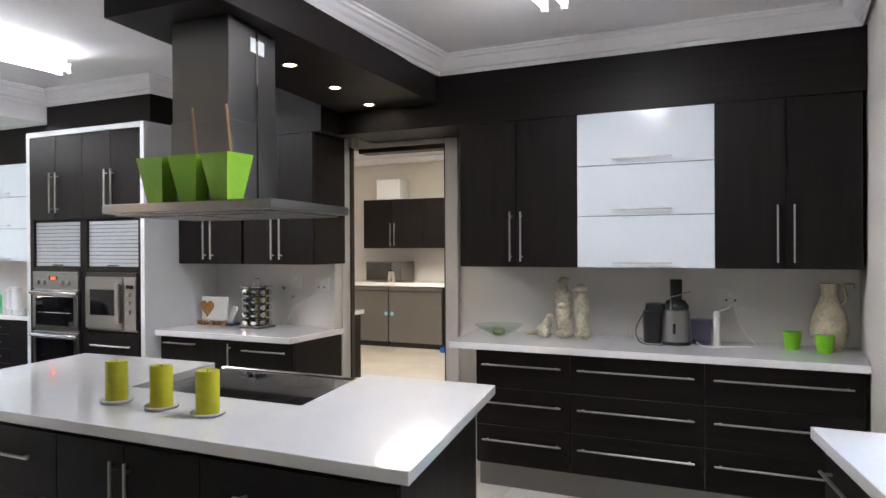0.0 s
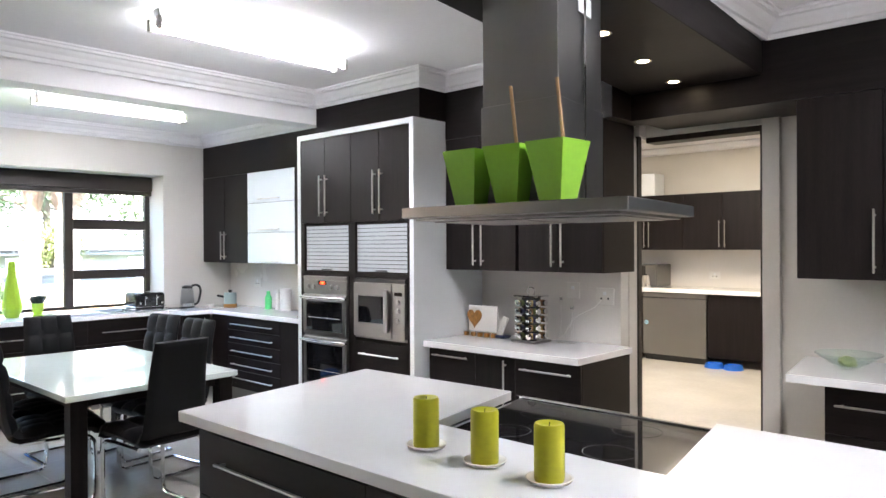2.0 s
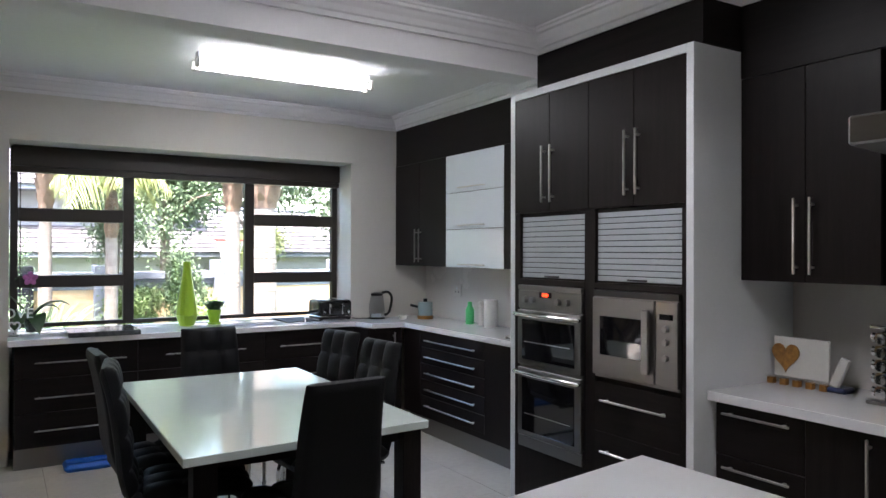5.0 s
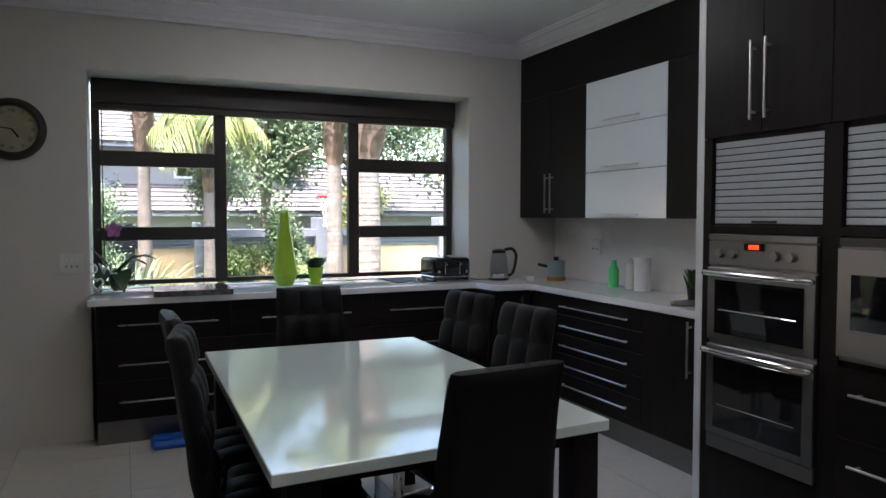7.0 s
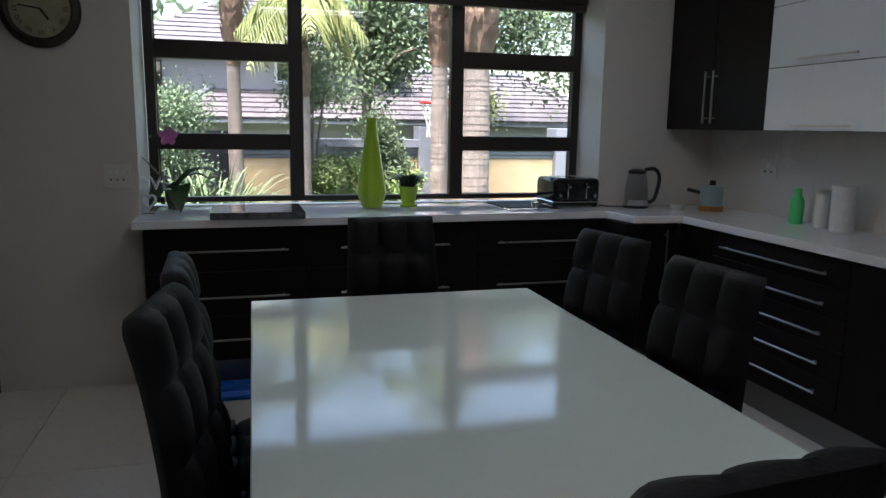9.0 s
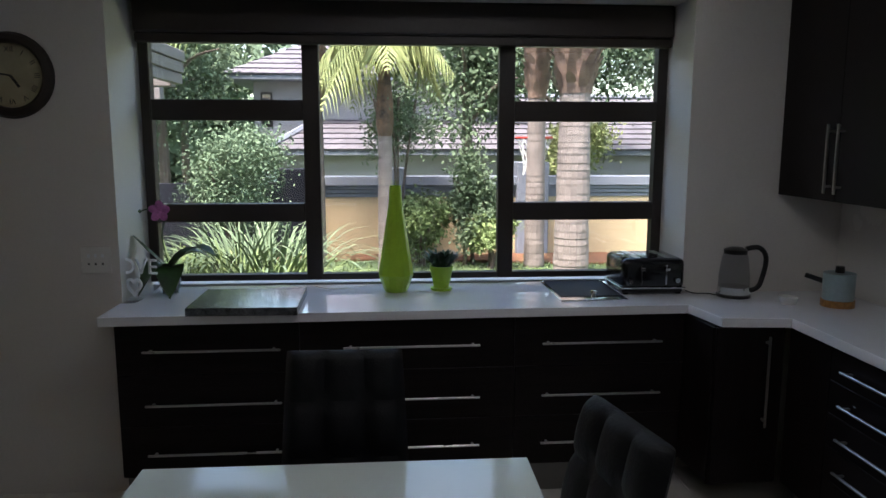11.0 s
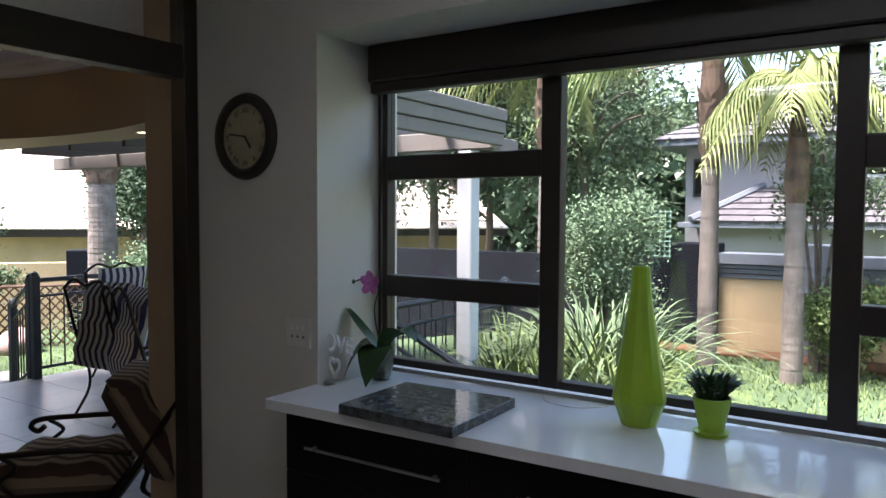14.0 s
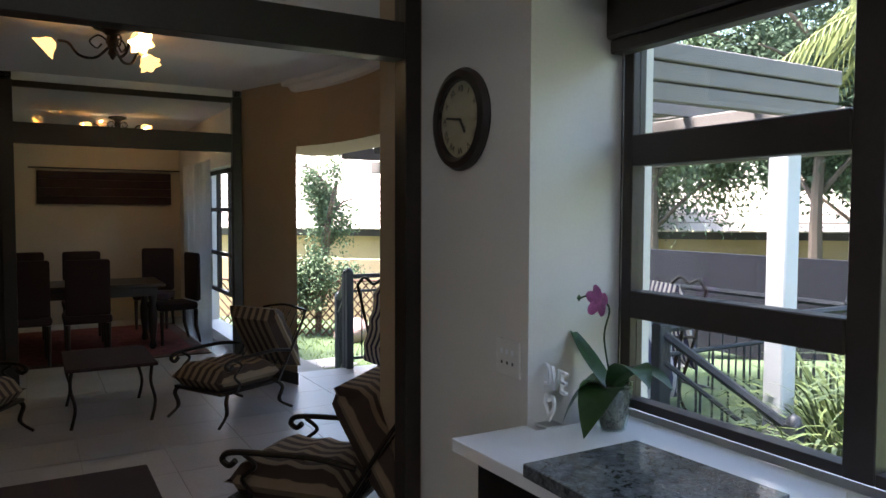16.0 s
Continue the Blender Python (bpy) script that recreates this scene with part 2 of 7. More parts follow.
def pair(a0, a1, z0, z1, h0, h1, off=0.035, m=None):
    mid = (a0 + a1) / 2
    return [(a0, mid, z0, z1, (mid - off, mid - off, h0, h1), m), (mid, a1, z0, z1, (mid + off, mid + off, h0, h1), m)]


def structure(name, bm, m, label="", smooth=False):
    return tagged(part(name, bm, m, None, label, smooth), kind="structure")


# ---- the rooms ----
CZ = 2.73
structure("wall_west_upper", bx(-0.12, 0.40, -3.30, -0.68, 2.285, CZ), WALL)
structure("wall_west_pier", bx(-0.12, 0.34, -0.68, 0.10, 0, CZ), WALL)
structure("wall_west_clock", bx(-0.12, 0.40, -4.01, -3.30, 0, CZ), WALL)
structure("wall_west_below", bx(-0.12, -0.031, -3.30, -0.68, 0, 0.90), WALL)
structure("wall_north_left", bx(-0.25, 2.90, 0.10, 0.35, 0, CZ), SPLASH)
structure("wall_north_tower", bx(2.90, 5.15, -0.10, 0.35, 0, CZ), SPLASH)
structure("wall_north_jamb", bx(5.15, 5.33, -0.10, 0.14, 0, CZ), SPLASH)
structure("wall_north_jamb_head", bx(5.151, 5.33, 0.141, 0.349, 2.24, CZ), WALL)
structure("wall_north_head_return", bx(5.3305, 5.36, 0.0955, 0.2195, 2.2505, CZ), WALL)
structure("wall_north_right", bx(6.12, 8.72, 0.22, 0.35, 0, CZ), SPLASH)
structure("wall_north_over_door", bx(5.331, 6.12, 0.22, 0.35, 2.25, CZ), WALL)
structure("wall_east", bx(8.72, 8.9, -1.86, 0.35, 0, CZ), WALL)
structure("wall_east_recess", bx(9.3, 9.45, -6.2, -1.86, 0, CZ), WALL)
structure("wall_south", bx(4.6, 9.3, -6.2, -6.05, 0, CZ), WALL)
structure("wall_south_return", bx(4.6, 4.75, -6.05, -4.2, 0, CZ), WALL)
structure("ceiling", bx(-0.25, 9.45, -6.2, 0.35, CZ, CZ + 0.09), CEIL)
structure("ceiling_beam", bx(2.86, 3.06, -6.05, -0.76, 2.49, CZ), CEIL)
structure("floor_bed", bx(-0.25, 9.45, -6.2, 0.35, -0.1, -0.006), GROUT)


def cornice(name, pts, closed=False):
    """Moulded cornice along the line; the room lies to the left of its way."""
    prof = [(0, -0.115), (0.012, -0.115), (0.016, -0.09), (0.03, -0.085), (0.045, -0.06), (0.062, -0.045), (0.075, -0.03), (0.095, -0.026), (0.1, -0.012), (0.115, -0.01), (0.118, 0)]
    bm = bmesh.new()
    P = [Vector(p) for p in pts]
    rows = []
    for i, p in enumerate(P):
        d0 = (P[i] - P[i - 1]).normalized() if i > 0 or closed else (P[1] - P[0]).normalized()
        d1 = (P[(i + 1) % len(P)] - P[i]).normalized() if i < len(P) - 1 or closed else d0
        n0, n1 = Vector((-d0.y, d0.x)), Vector((-d1.y, d1.x))
        n = (n0 + n1) / max(0.3, 1 + n0.dot(n1))
        rows.append([bm.verts.new((p.x + n.x * a, p.y + n.y * a, CZ - 0.001 + b)) for a, b in prof])
    for i in range(len(rows) - (0 if closed else 1)):
        a, b = rows[i], rows[(i + 1) % len(rows)]
        for k in range(len(prof) - 1):
            bm.faces.new((a[k], a[k + 1], b[k + 1], b[k]))
    bmesh.ops.recalc_face_normals(bm, faces=bm.faces)
    return structure(name, bm, CEIL)


cornice("cornice", [(6.28, -2.55), (6.28, -0.27), (8.70, -0.27), (8.70, -1.84)][::-1])
cornice("cornice", [(3.07, -6.0), (3.07, -0.76), (4.19, -0.76), (4.19, -0.50), (5.55, -0.50), (5.85, -2.45)][::-1])
cornice("cornice", [(2.85, -6.0), (2.85, -0.22), (0.345, -0.22), (0.345, -0.69), (0.405, -0.69), (0.405, -4.04)])

# bulkheads of dark board
structure("bulkhead_left", bx(0.345, 2.86, -0.225, 0.10, 2.285, 2.62), WENGE_H)
structure("bulkhead_tower", bx(3.06, 4.19, -0.76, -0.10, 2.415, 2.62), WENGE_H)
structure("bulkhead_middle", bx(4.19, 5.50, -0.50, -0.10, 2.285, 2.62), WENGE_H)
structure("bulkhead_right", bx(5.50, 8.72, -0.275, 0.22, 2.285, 2.62), WENGE_H)
structure("bulkhead_core", bx(3.07, 8.72, -0.2, 0.22, 2.62, CZ), CEIL)
structure("soffit_box", solid(bmesh.new(), [(5.83, -2.48), (6.42, -2.48), (6.26, -0.276), (5.50, -0.276)], 2.44, 2.62, 0.003), WENGE_H)
structure("soffit_core", solid(bmesh.new(), [(5.87, -2.44), (6.38, -2.44), (6.22, -0.276), (5.55, -0.276)], 2.62, CZ), CEIL)

# ---- window of the west wall ----
def window(name, parent=None):
    e = thing(name, (0, -1.96, 0.93), "dark bronze kitchen window with three bays of fixed and top-hung panes", "window", kind="structure")
    y0, y1, z0, z1 = -3.29, -0.68, 0.925, 2.284
    for a, b, c, d in ((y0, y0 + 0.05, z0, z1), (y1 - 0.05, y1, z0, z1), (-2.515, -2.435, z0, z1), (-1.54, -1.46, z0, z1)):
        part("window_frame", bx(-0.03, 0.03, a, b, c, d, 0.003), FRAME, e)
    for a, b in ((y0 + 0.05, -2.515), (-2.435, -1.54), (-1.46, y1 - 0.05)):
        part("window_frame", bx(-0.028, 0.028, a, b, z0, z0 + 0.03, 0.002), FRAME, e)
        part("window_frame", bx(-0.028, 0.028, a, b, z1 - 0.04, z1, 0.002), FRAME, e)
    for a, b in ((y0 + 0.05, -2.515), (-1.46, y1 - 0.05)):
        for c, d in ((1.725, 1.825), (1.225, 1.315)):
            part("window_bar", bx(-0.035, 0.035, a, b, c, d, 0.004), FRAME, e)
        for c, d in ((0.955, 1.225), (1.315, 1.725), (1.825, 2.2)):
            part("pane", bx(-0.004, 0.002, a, b, c, d), GLASS, e).visible_shadow = False
    part("pane", bx(-0.004, 0.002, -2.435, -1.54, 0.955, 2.2), GLASS, e).visible_shadow = False
    return e


window("window_1")
blind = thing("roller_blind", (0.06, -1.98, 2.1), "dark brown fabric blind gathered at the head of the kitchen window", "blind")
part("cassette", bx(0.045, 0.12, -3.28, -0.69, 2.13, 2.283, 0.008), FRAME, blind)
part("fabric", bx(0.04, 0.10, -3.28, -0.69, 2.085, 2.13, 0.006), FRAME, blind)

# ---- cabinets ----
F_C = frame2(6.59, -0.40, 1, 0)     # right base run, a from x 6.59
def XC(x): return x - 6.59
F_CU = frame2(6.43, -0.28, 1, 0)
for x0, x1 in ((6.59, 7.19), (7.19, 7.94), (7.94, 8.70)):
    cabinet("base_cabinet", F_C, XC(x0), XC(x1), 0.15, 0.86, 0.60, drawers(XC(x0), XC(x1), 0.16, 0.855, 3, lift=0.62), "dark wenge base cabinet with three wide drawers, under white worktop", "drawer unit", "base cabinets under the long worktop", plinth=True)
cabinet("wall_cabinet", F_CU, 0, 0.775, 1.365, 2.283, 0.48, pair(0, 0.775, 1.365, 2.283, 1.40, 1.71), "dark wenge wall cabinet with two tall doors, beside the doorway", "wall cabinet")
cabinet("wall_cabinet", F_CU, 0.775, 1.555, 1.365, 2.283, 0.48, [(0.775, 1.555, a, b, (0.99, 1.33, h, h), GLOSSY) for a, b, h in ((1.365, 1.67, 1.395), (1.67, 1.97, 1.705), (1.97, 2.283, 2.005))], "gloss white wall cabinet with three lift-up flaps, over the long worktop", "wall cabinet")
cabinet("wall_cabinet", F_CU, 1.555, 2.27, 1.365, 2.283, 0.48, pair(1.555, 2.27, 1.365, 2.283, 1.40, 1.71, 0.04), "dark wenge wall cabinet with two tall doors in the corner", "wall cabinet")
structure("worktop_right", solid(bmesh.new(), [(6.43, -0.455), (8.718, -0.455), (8.718, 0.219), (6.33, 0.219)], 0.86, 0.90, 0.002), QUARTZ)

# tower
tw = thing("oven_tower", (3.54, -0.46, 0), "tall dark wenge tower with white surround and roller shutters", "tall cabinet")
part("body", bx(2.93, 4.15, -0.80, -0.101, 0.10, 2.37), WENGE, tw)
part("side_panel", bx(2.89, 2.93, -0.82, -0.101, 0, 2.41, 0.002), WHITE, tw, "white side panel")
part("side_panel", bx(4.15, 4.19, -0.82, -0.101, 0, 2.41, 0.002), WHITE, tw, "white side panel")
part("top_panel", bx(2.93, 4.15, -0.82, -0.101, 2.371, 2.41, 0.002), WHITE, tw, "white top panel")
F_T = frame2(2.93, -0.82, 1, 0)
for a0 in (0.0, 0.61):
    for s in pair(a0, a0 + 0.61, 1.72, 2.368, 1.77, 2.08):
        d = part("door", fbox(F_T, s[0] + 0.0015, s[1] - 0.0015, -0.019, 0, s[2], s[3], 0.0015), WENGE, tw)
        bar_handle(F_T, *s[4], d)

F_B = frame2(4.195, -0.68, 1, 0)
for a0, a1, fr in ((0, 0.41, drawers(0, 0.41, 0.16, 0.855, 3, lift=0.8)), (0.41, 0.73, [(0.41, 0.73, 0.16, 0.855, (0.66, 0.66, 0.5, 0.83), None)]), (0.73, 1.20, drawers(0.73, 1.20, 0.16, 0.855, 3, lift=0.72))):
    cabinet("base_cabinet", F_B, a0, a1, 0.15, 0.86, 0.57, fr, "dark wenge base cabinet with steel bar handles, beside the oven tower", "base cabinet", "base cabinets beside the oven tower", plinth=True)
structure("worktop_middle", solid(bmesh.new(), [(4.192, -0.735), (5.41, -0.735), (5.41, -0.101), (4.192, -0.101)], 0.86, 0.90, 0.002), QUARTZ)
F_BU = frame2(4.19, -0.50, 1, 0)
for a0 in (0.0, 0.63):
    cabinet("wall_cabinet", F_BU, a0, a0 + 0.61, 1.375, 2.283, 0.39, pair(a0, a0 + 0.61, 1.375, 2.283, 1.41, 1.73), "dark wenge wall cabinet with two tall doors, beside the oven tower", "wall cabinet", "wall cabinets beside the oven tower")

F_A = frame2(0.84, -0.41, 1, 0)
cabinet("base_cabinet", F_A, 0.0, 0.29, 0.15, 0.86, 0.5, [(0, 0.29, 0.16, 0.855, None, None)], "plain dark wenge corner panel of the base run", "base cabinet", plinth=True)
cabinet("base_cabinet", F_A, 0.29, 1.2, 0.15, 0.86, 0.5, drawers(0.29, 1.2, 0.2, 0.855, 5, inset=0.1, lift=0.45), "dark wenge base cabinet with five drawers, under the north worktop", "drawer unit", plinth=True)
cabinet("base_cabinet", F_A, 1.2, 2.05, 0.15, 0.86, 0.5, pair(1.2, 2.05, 0.16, 0.855, 0.54, 0.84, -0.03), "dark wenge base cabinet with two doors, between drawers and oven tower", "base cabinet", plinth=True)
F_AU = frame2(0.345, -0.23, 1, 0)
cabinet("wall_cabinet", F_AU, 0, 0.88, 1.375, 2.283, 0.325, pair(0, 0.88, 1.375, 2.283, 1.41, 1.70), "dark wenge wall cabinet with two tall doors, in the window corner", "wall cabinet")
cabinet("wall_cabinet", F_AU, 0.88, 1.68, 1.375, 2.283, 0.325, [(0.88, 1.68, a, b, (1.1, 1.46, h, h), GLOSSY) for a, b, h in ((1.375, 1.68, 1.40), (1.68, 1.975, 1.71), (1.975, 2.283, 2.01))], "gloss white wall cabinet with three lift-up flaps, in the window corner", "wall cabinet")
cabinet("wall_cabinet", F_AU, 1.68, 2.54, 1.375, 2.283, 0.325, [(1.68, 2.54, 1.375, 2.283, None, None)], "plain dark wenge wall cabinet next to the oven tower", "wall cabinet")

F_W = frame2(0.605, -3.27, -0.01, 1)
def YW(y): return y + 3.27
for y0, y1, h0, h1 in ((-3.27, -2.49, -3.15, -2.57), (-2.49, -1.54, -2.30, -1.70), (-1.54, -0.76, -1.42, -0.87)):
    fr = [(YW(y0), YW(y1), a, b, (YW(h0), YW(h1), h, h), WENGE_H) for a, b, h in ((0.16, 0.39, 0.27), (0.39, 0.625, 0.495), (0.625, 0.855, 0.735))]
    cabinet("base_cabinet", F_W, YW(y0), YW(y1), 0.15, 0.86, 0.56, fr, "dark wenge base cabinet with three wide drawers, under the window worktop", "drawer unit", "base cabinets under the window", plinth=True)
cabinet("base_cabinet", frame2(0.56, -0.755, 0.9, 0.05), 0.0, 0.27, 0.15, 0.86, 0.3, [(0, 0.27, 0.16, 0.855, None, None)], "narrow dark wenge filler at the corner of the worktops", "base cabinet")
cabinet("base_cabinet", frame2(0.84, -0.73, 0.0, 1), 0.0, 0.30, 0.15, 0.86, 0.3, [(0, 0.30, 0.16, 0.855, (0.22, 0.22, 0.42, 0.82), None)], "narrow dark wenge corner cabinet with an upright handle", "base cabinet")
structure("worktop_window", solid(bmesh.new(), [(0.67, -3.31), (0.60, -0.755), (0.85, -0.715), (0.88, -0.43), (2.888, -0.43), (2.888, 0.099), (0.345, 0.099), (0.345, -0.685), (0.031, -0.685), (0.031, -3.248), (0.402, -3.248), (0.402, -3.31)], 0.86, 0.90, 0.002), QUARTZ)

# ---- island ----
isl = thing("kitchen_island", (6.1, -2.25, 0), "dark wenge kitchen island with a notched white quartz top", "kitchen island")
part("worktop", solid(bmesh.new(), [(4.925, -2.86), (7.45, -2.86), (7.22, -1.66), (6.57, -1.66), (6.70, -2.33), (5.80, -2.33), (5.67, -1.69), (4.745, -1.73)], 0.86, 0.90, 0.002), QUARTZ, isl, "white quartz worktop")
part("body", solid(bmesh.new(), [(4.98, -2.80), (7.39, -2.80), (7.18, -1.78), (4.80, -1.78)], 0.10, 0.84), WENGE, isl)
part("plinth", solid(bmesh.new(), [(5.05, -2.74), (7.32, -2.74), (7.13, -1.83), (4.88, -1.83)], 0.0, 0.10), STEEL_H, isl)

# ---- table ----
tab = thing("dining_table", (2.57, -2.22, 0), "white stone-topped dining table with square dark wenge legs", "table")
part("tabletop", solid(bmesh.new(), [(1.785, -2.77), (3.545, -2.79), (3.485, -1.722), (1.785, -1.715)], 0.715, 0.75, 0.003), TABLE, tab, "pale mint polished stone tabletop")
for x in (1.815, 3.375):
    for y in (-2.735, -1.84):
        part("leg", bx(x, x + 0.09, y, y + 0.09, 0, 0.714, 0.002), WENGE, tab)
part("apron", bx(1.84, 3.41, -2.71, -1.775, 0.655, 0.714), WENGE, tab)


# ---- oven tower contents ----
RIB = mat("silver_shutter", (0.42, 0.45, 0.48), 0.4, metal=0.0, var=0.03, bump=0)
for a0, a1 in ((0.05, 0.575), (0.66, 1.19)):
    sh = part("roller_shutter", fbox(F_T, a0 - 0.02, a1 + 0.02, -0.03, -0.026, 1.355, 1.705), RIB, tw, "ribbed silver roller shutter")
    bm = bmesh.new()
    for i in range(12):
        fbox(F_T, a0, a1, -0.0255, -0.018, 1.358 + i * 0.0285, 1.358 + (i + 0.94) * 0.0285, 0.003, bm)
    part("slats", bm, RIB, sh)
    part("grip", fbox(F_T, (a0 + a1) / 2 - 0.06, (a0 + a1) / 2 + 0.06, -0.017, -0.008, 1.363, 1.372, 0.002), BLACK, sh)
for a, b, c, d in ((0, 0.045, 0.10, 1.718), (0.58, 0.655, 0.10, 1.718), (1.195, 1.22, 0.10, 1.718), (0.045, 0.58, 1.32, 1.35), (0.655, 1.195, 1.32, 1.35), (0.045, 0.58, 0.101, 0.40)):
    part("face_panel", fbox(F_T, a, b, -0.019, -0.003, c, d, 0.001), WENGE, tw)
part("plinth", fbox(F_T, 0, 1.22, -0.07, -0.05, 0, 0.10), STEEL_H, tw)
DISPLAY = mat("red_display", (1.0, 0.04, 0.01), 0.4, emit=0.3, var=0, bump=0)
ov = thing("double_oven", (3.245, -0.82, 0.41), "stainless steel built-in double oven with black glass doors and bar handles", "oven")
part("case", fbox(F_T, 0.05, 0.575, -0.4, -0.001, 0.41, 1.315), STEEL_H, ov)
part("control_panel", fbox(F_T, 0.05, 0.575, 0.0, 0.012, 1.185, 1.285, 0.003), STEEL_H, ov)
part("vent_strip", fbox(F_T, 0.05, 0.575, 0.0, 0.014, 1.29, 1.315, 0.002), STEEL_H, ov)
part("display", fbox(F_T, 0.24, 0.34, 0.0125, 0.0135, 1.252, 1.28), BLACKGLASS, ov)
part("digits", fbox(F_T, 0.265, 0.315, 0.014, 0.0145, 1.257, 1.275), DISPLAY, ov, "glowing red digits")
for a in (0.12, 0.19, 0.40, 0.47):
    x, y = along(F_T, a, 0.012)
    bm = lathe([(0, 0), (0.019, 0), (0.017, 0.02), (0, 0.021)], steps=16)
    bmesh.ops.rotate(bm, verts=bm.verts, matrix=Matrix.Rotation(radians(90), 3, "X"))
    bmesh.ops.translate(bm, verts=bm.verts, vec=(x, y, 1.235))
    part("knob", bm, STEEL, ov, smooth=True)
for z0, z1 in ((0.87, 1.175), (0.47, 0.85)):
    d = part("oven_door", fbox(F_T, 0.05, 0.575, 0.0, 0.018, z0, z1, 0.003), STEEL_H, ov)
    part("glass", fbox(F_T, 0.095, 0.53, 0.0185, 0.022, z0 + 0.03, z1 - 0.05, 0.001), BLACKGLASS, d, "black oven glass")
    part("rack", pipe([(*along(F_T, 0.12, 0.0225), z0 + 0.13), (*along(F_T, 0.50, 0.0225), z0 + 0.13)], 0.0025, 6), CHROME, d)
    bm = bmesh.new()
    pipe(bend([(*along(F_T, 0.06, 0.02), z1 - 0.025), (*along(F_T, 0.075, 0.05), z1 - 0.022), (*along(F_T, 0.31, 0.06), z1 - 0.022), (*along(F_T, 0.55, 0.05), z1 - 0.022), (*along(F_T, 0.565, 0.02), z1 - 0.025)], 5), 0.012, 10, bm)
    part("handle", bm, CHROME, d, smooth=True)
part("lower_trim", fbox(F_T, 0.05, 0.575, 0.0, 0.012, 0.405, 0.465, 0.002), STEEL_H, ov)
mw = thing("built_in_microwave", (3.855, -0.82, 0.9), "stainless steel built-in microwave with a dark window and upright handle", "microwave oven")
part("case", fbox(F_T, 0.66, 1.19, -0.4, -0.001, 0.885, 1.315), STEEL_H, mw)
part("top_trim", fbox(F_T, 0.66, 1.19, 0.0, 0.010, 1.285, 1.315, 0.001), BLACK, mw)
d = part("microwave_door", fbox(F_T, 0.66, 1.06, 0.0, 0.02, 0.90, 1.28, 0.004), STEEL_H, mw)
part("glass", fbox(F_T, 0.715, 0.985, 0.0205, 0.023, 1.00, 1.19, 0.001), BLACKGLASS, d)
part("handle", fbox(F_T, 1.005, 1.05, 0.035, 0.052, 0.945, 1.24, 0.006), STEEL, d)
for z in (0.97, 1.215):
    part("handle_post", fbox(F_T, 1.018, 1.038, 0.02, 0.036, z - 0.01, z + 0.01), STEEL, d)
part("control_panel", fbox(F_T, 1.063, 1.19, 0.0, 0.018, 0.90, 1.28, 0.003), STEEL_H, mw)
part("display", fbox(F_T, 1.09, 1.165, 0.0185, 0.02, 1.20, 1.225), BLACKGLASS, mw)
for z in (1.03, 1.10, 1.16):
    x, y = along(F_T, 1.127, 0.018)
    bm = lathe([(0, 0), (0.016, 0), (0.014, 0.015), (0, 0.016)], steps=14)
    bmesh.ops.rotate(bm, verts=bm.verts, matrix=Matrix.Rotation(radians(90), 3, "X"))
    bmesh.ops.translate(bm, verts=bm.verts, vec=(x, y, z))
    part("knob", bm, STEEL, mw, smooth=True)
for z0, z1 in ((0.615, 0.86), (0.365, 0.612), (0.12, 0.362)):
    d = part("drawer_front", fbox(F_T, 0.657, 1.193, -0.0025, 0.0, z0, z1, 0.001), WENGE_H, tw)
    bar_handle(F_T, 0.72, 1.13, z0 + 0.16, z0 + 0.16, d)

# ---- island fronts ----
F_I = (Vector((7.39, -2.801)), Vector((-1, 0)), Vector((0, -1)))
for a0, a1, kind in ((0, 0.72, "d"), (0.72, 1.06, "u"), (1.06, 1.40, "v"), (1.40, 2.38, "d")):
    if kind == "d":
        for z0, z1, z in ((0.11, 0.35, 0.27), (0.35, 0.59, 0.51), (0.59, 0.835, 0.735)):
            d = part("drawer_front", fbox(F_I, a0 + 0.0015, a1 - 0.0015, 0.0, 0.018, z0 + 0.0015, z1 - 0.0015, 0.001), WENGE_H, isl)
            o, u, n = F_I
            bar_handle((o + n * 0.018, u, n), a0 + 0.12, a1 - 0.16, z, z, d)
    else:
        d = part("door", fbox(F_I, a0 + 0.0015, a1 - 0.0015, 0.0, 0.018, 0.1115, 0.8335, 0.001), WENGE, isl)
        a = a1 - 0.035 if kind == "u" else a0 + 0.035
        o, u, n = F_I
        bar_handle((o + n * 0.018, u, n), a, a, 0.45, 0.78, d)
ck = thing("cooktop", (6.22, -2.0, 0.845), "black glass cooktop with a thin steel edge in the island worktop", "cooktop")
part("glass", solid(bmesh.new(), [(5.835, -2.325), (6.73, -2.325), (6.60, -1.68), (5.705, -1.68)], 0.845, 0.872, 0.003), BLACKGLASS, ck)
part("trim", solid(bmesh.new(), [(5.70, -1.674), (6.60, -1.674), (6.60, -1.65), (5.70, -1.65)], 0.845, 0.879, 0.002), CHROME, ck)
ZONE = mat("zone_print", (0.10, 0.10, 0.105), 0.3, bump=0)
for cx, cy in ((6.0, -2.15), (6.42, -2.15), (5.95, -1.85), (6.36, -1.85)):
    part("zone_ring", lathe([(0.087, 0.8724), (0.088, 0.8728), (0.089, 0.8724)], cx, cy, 0, 32), ZONE, ck)

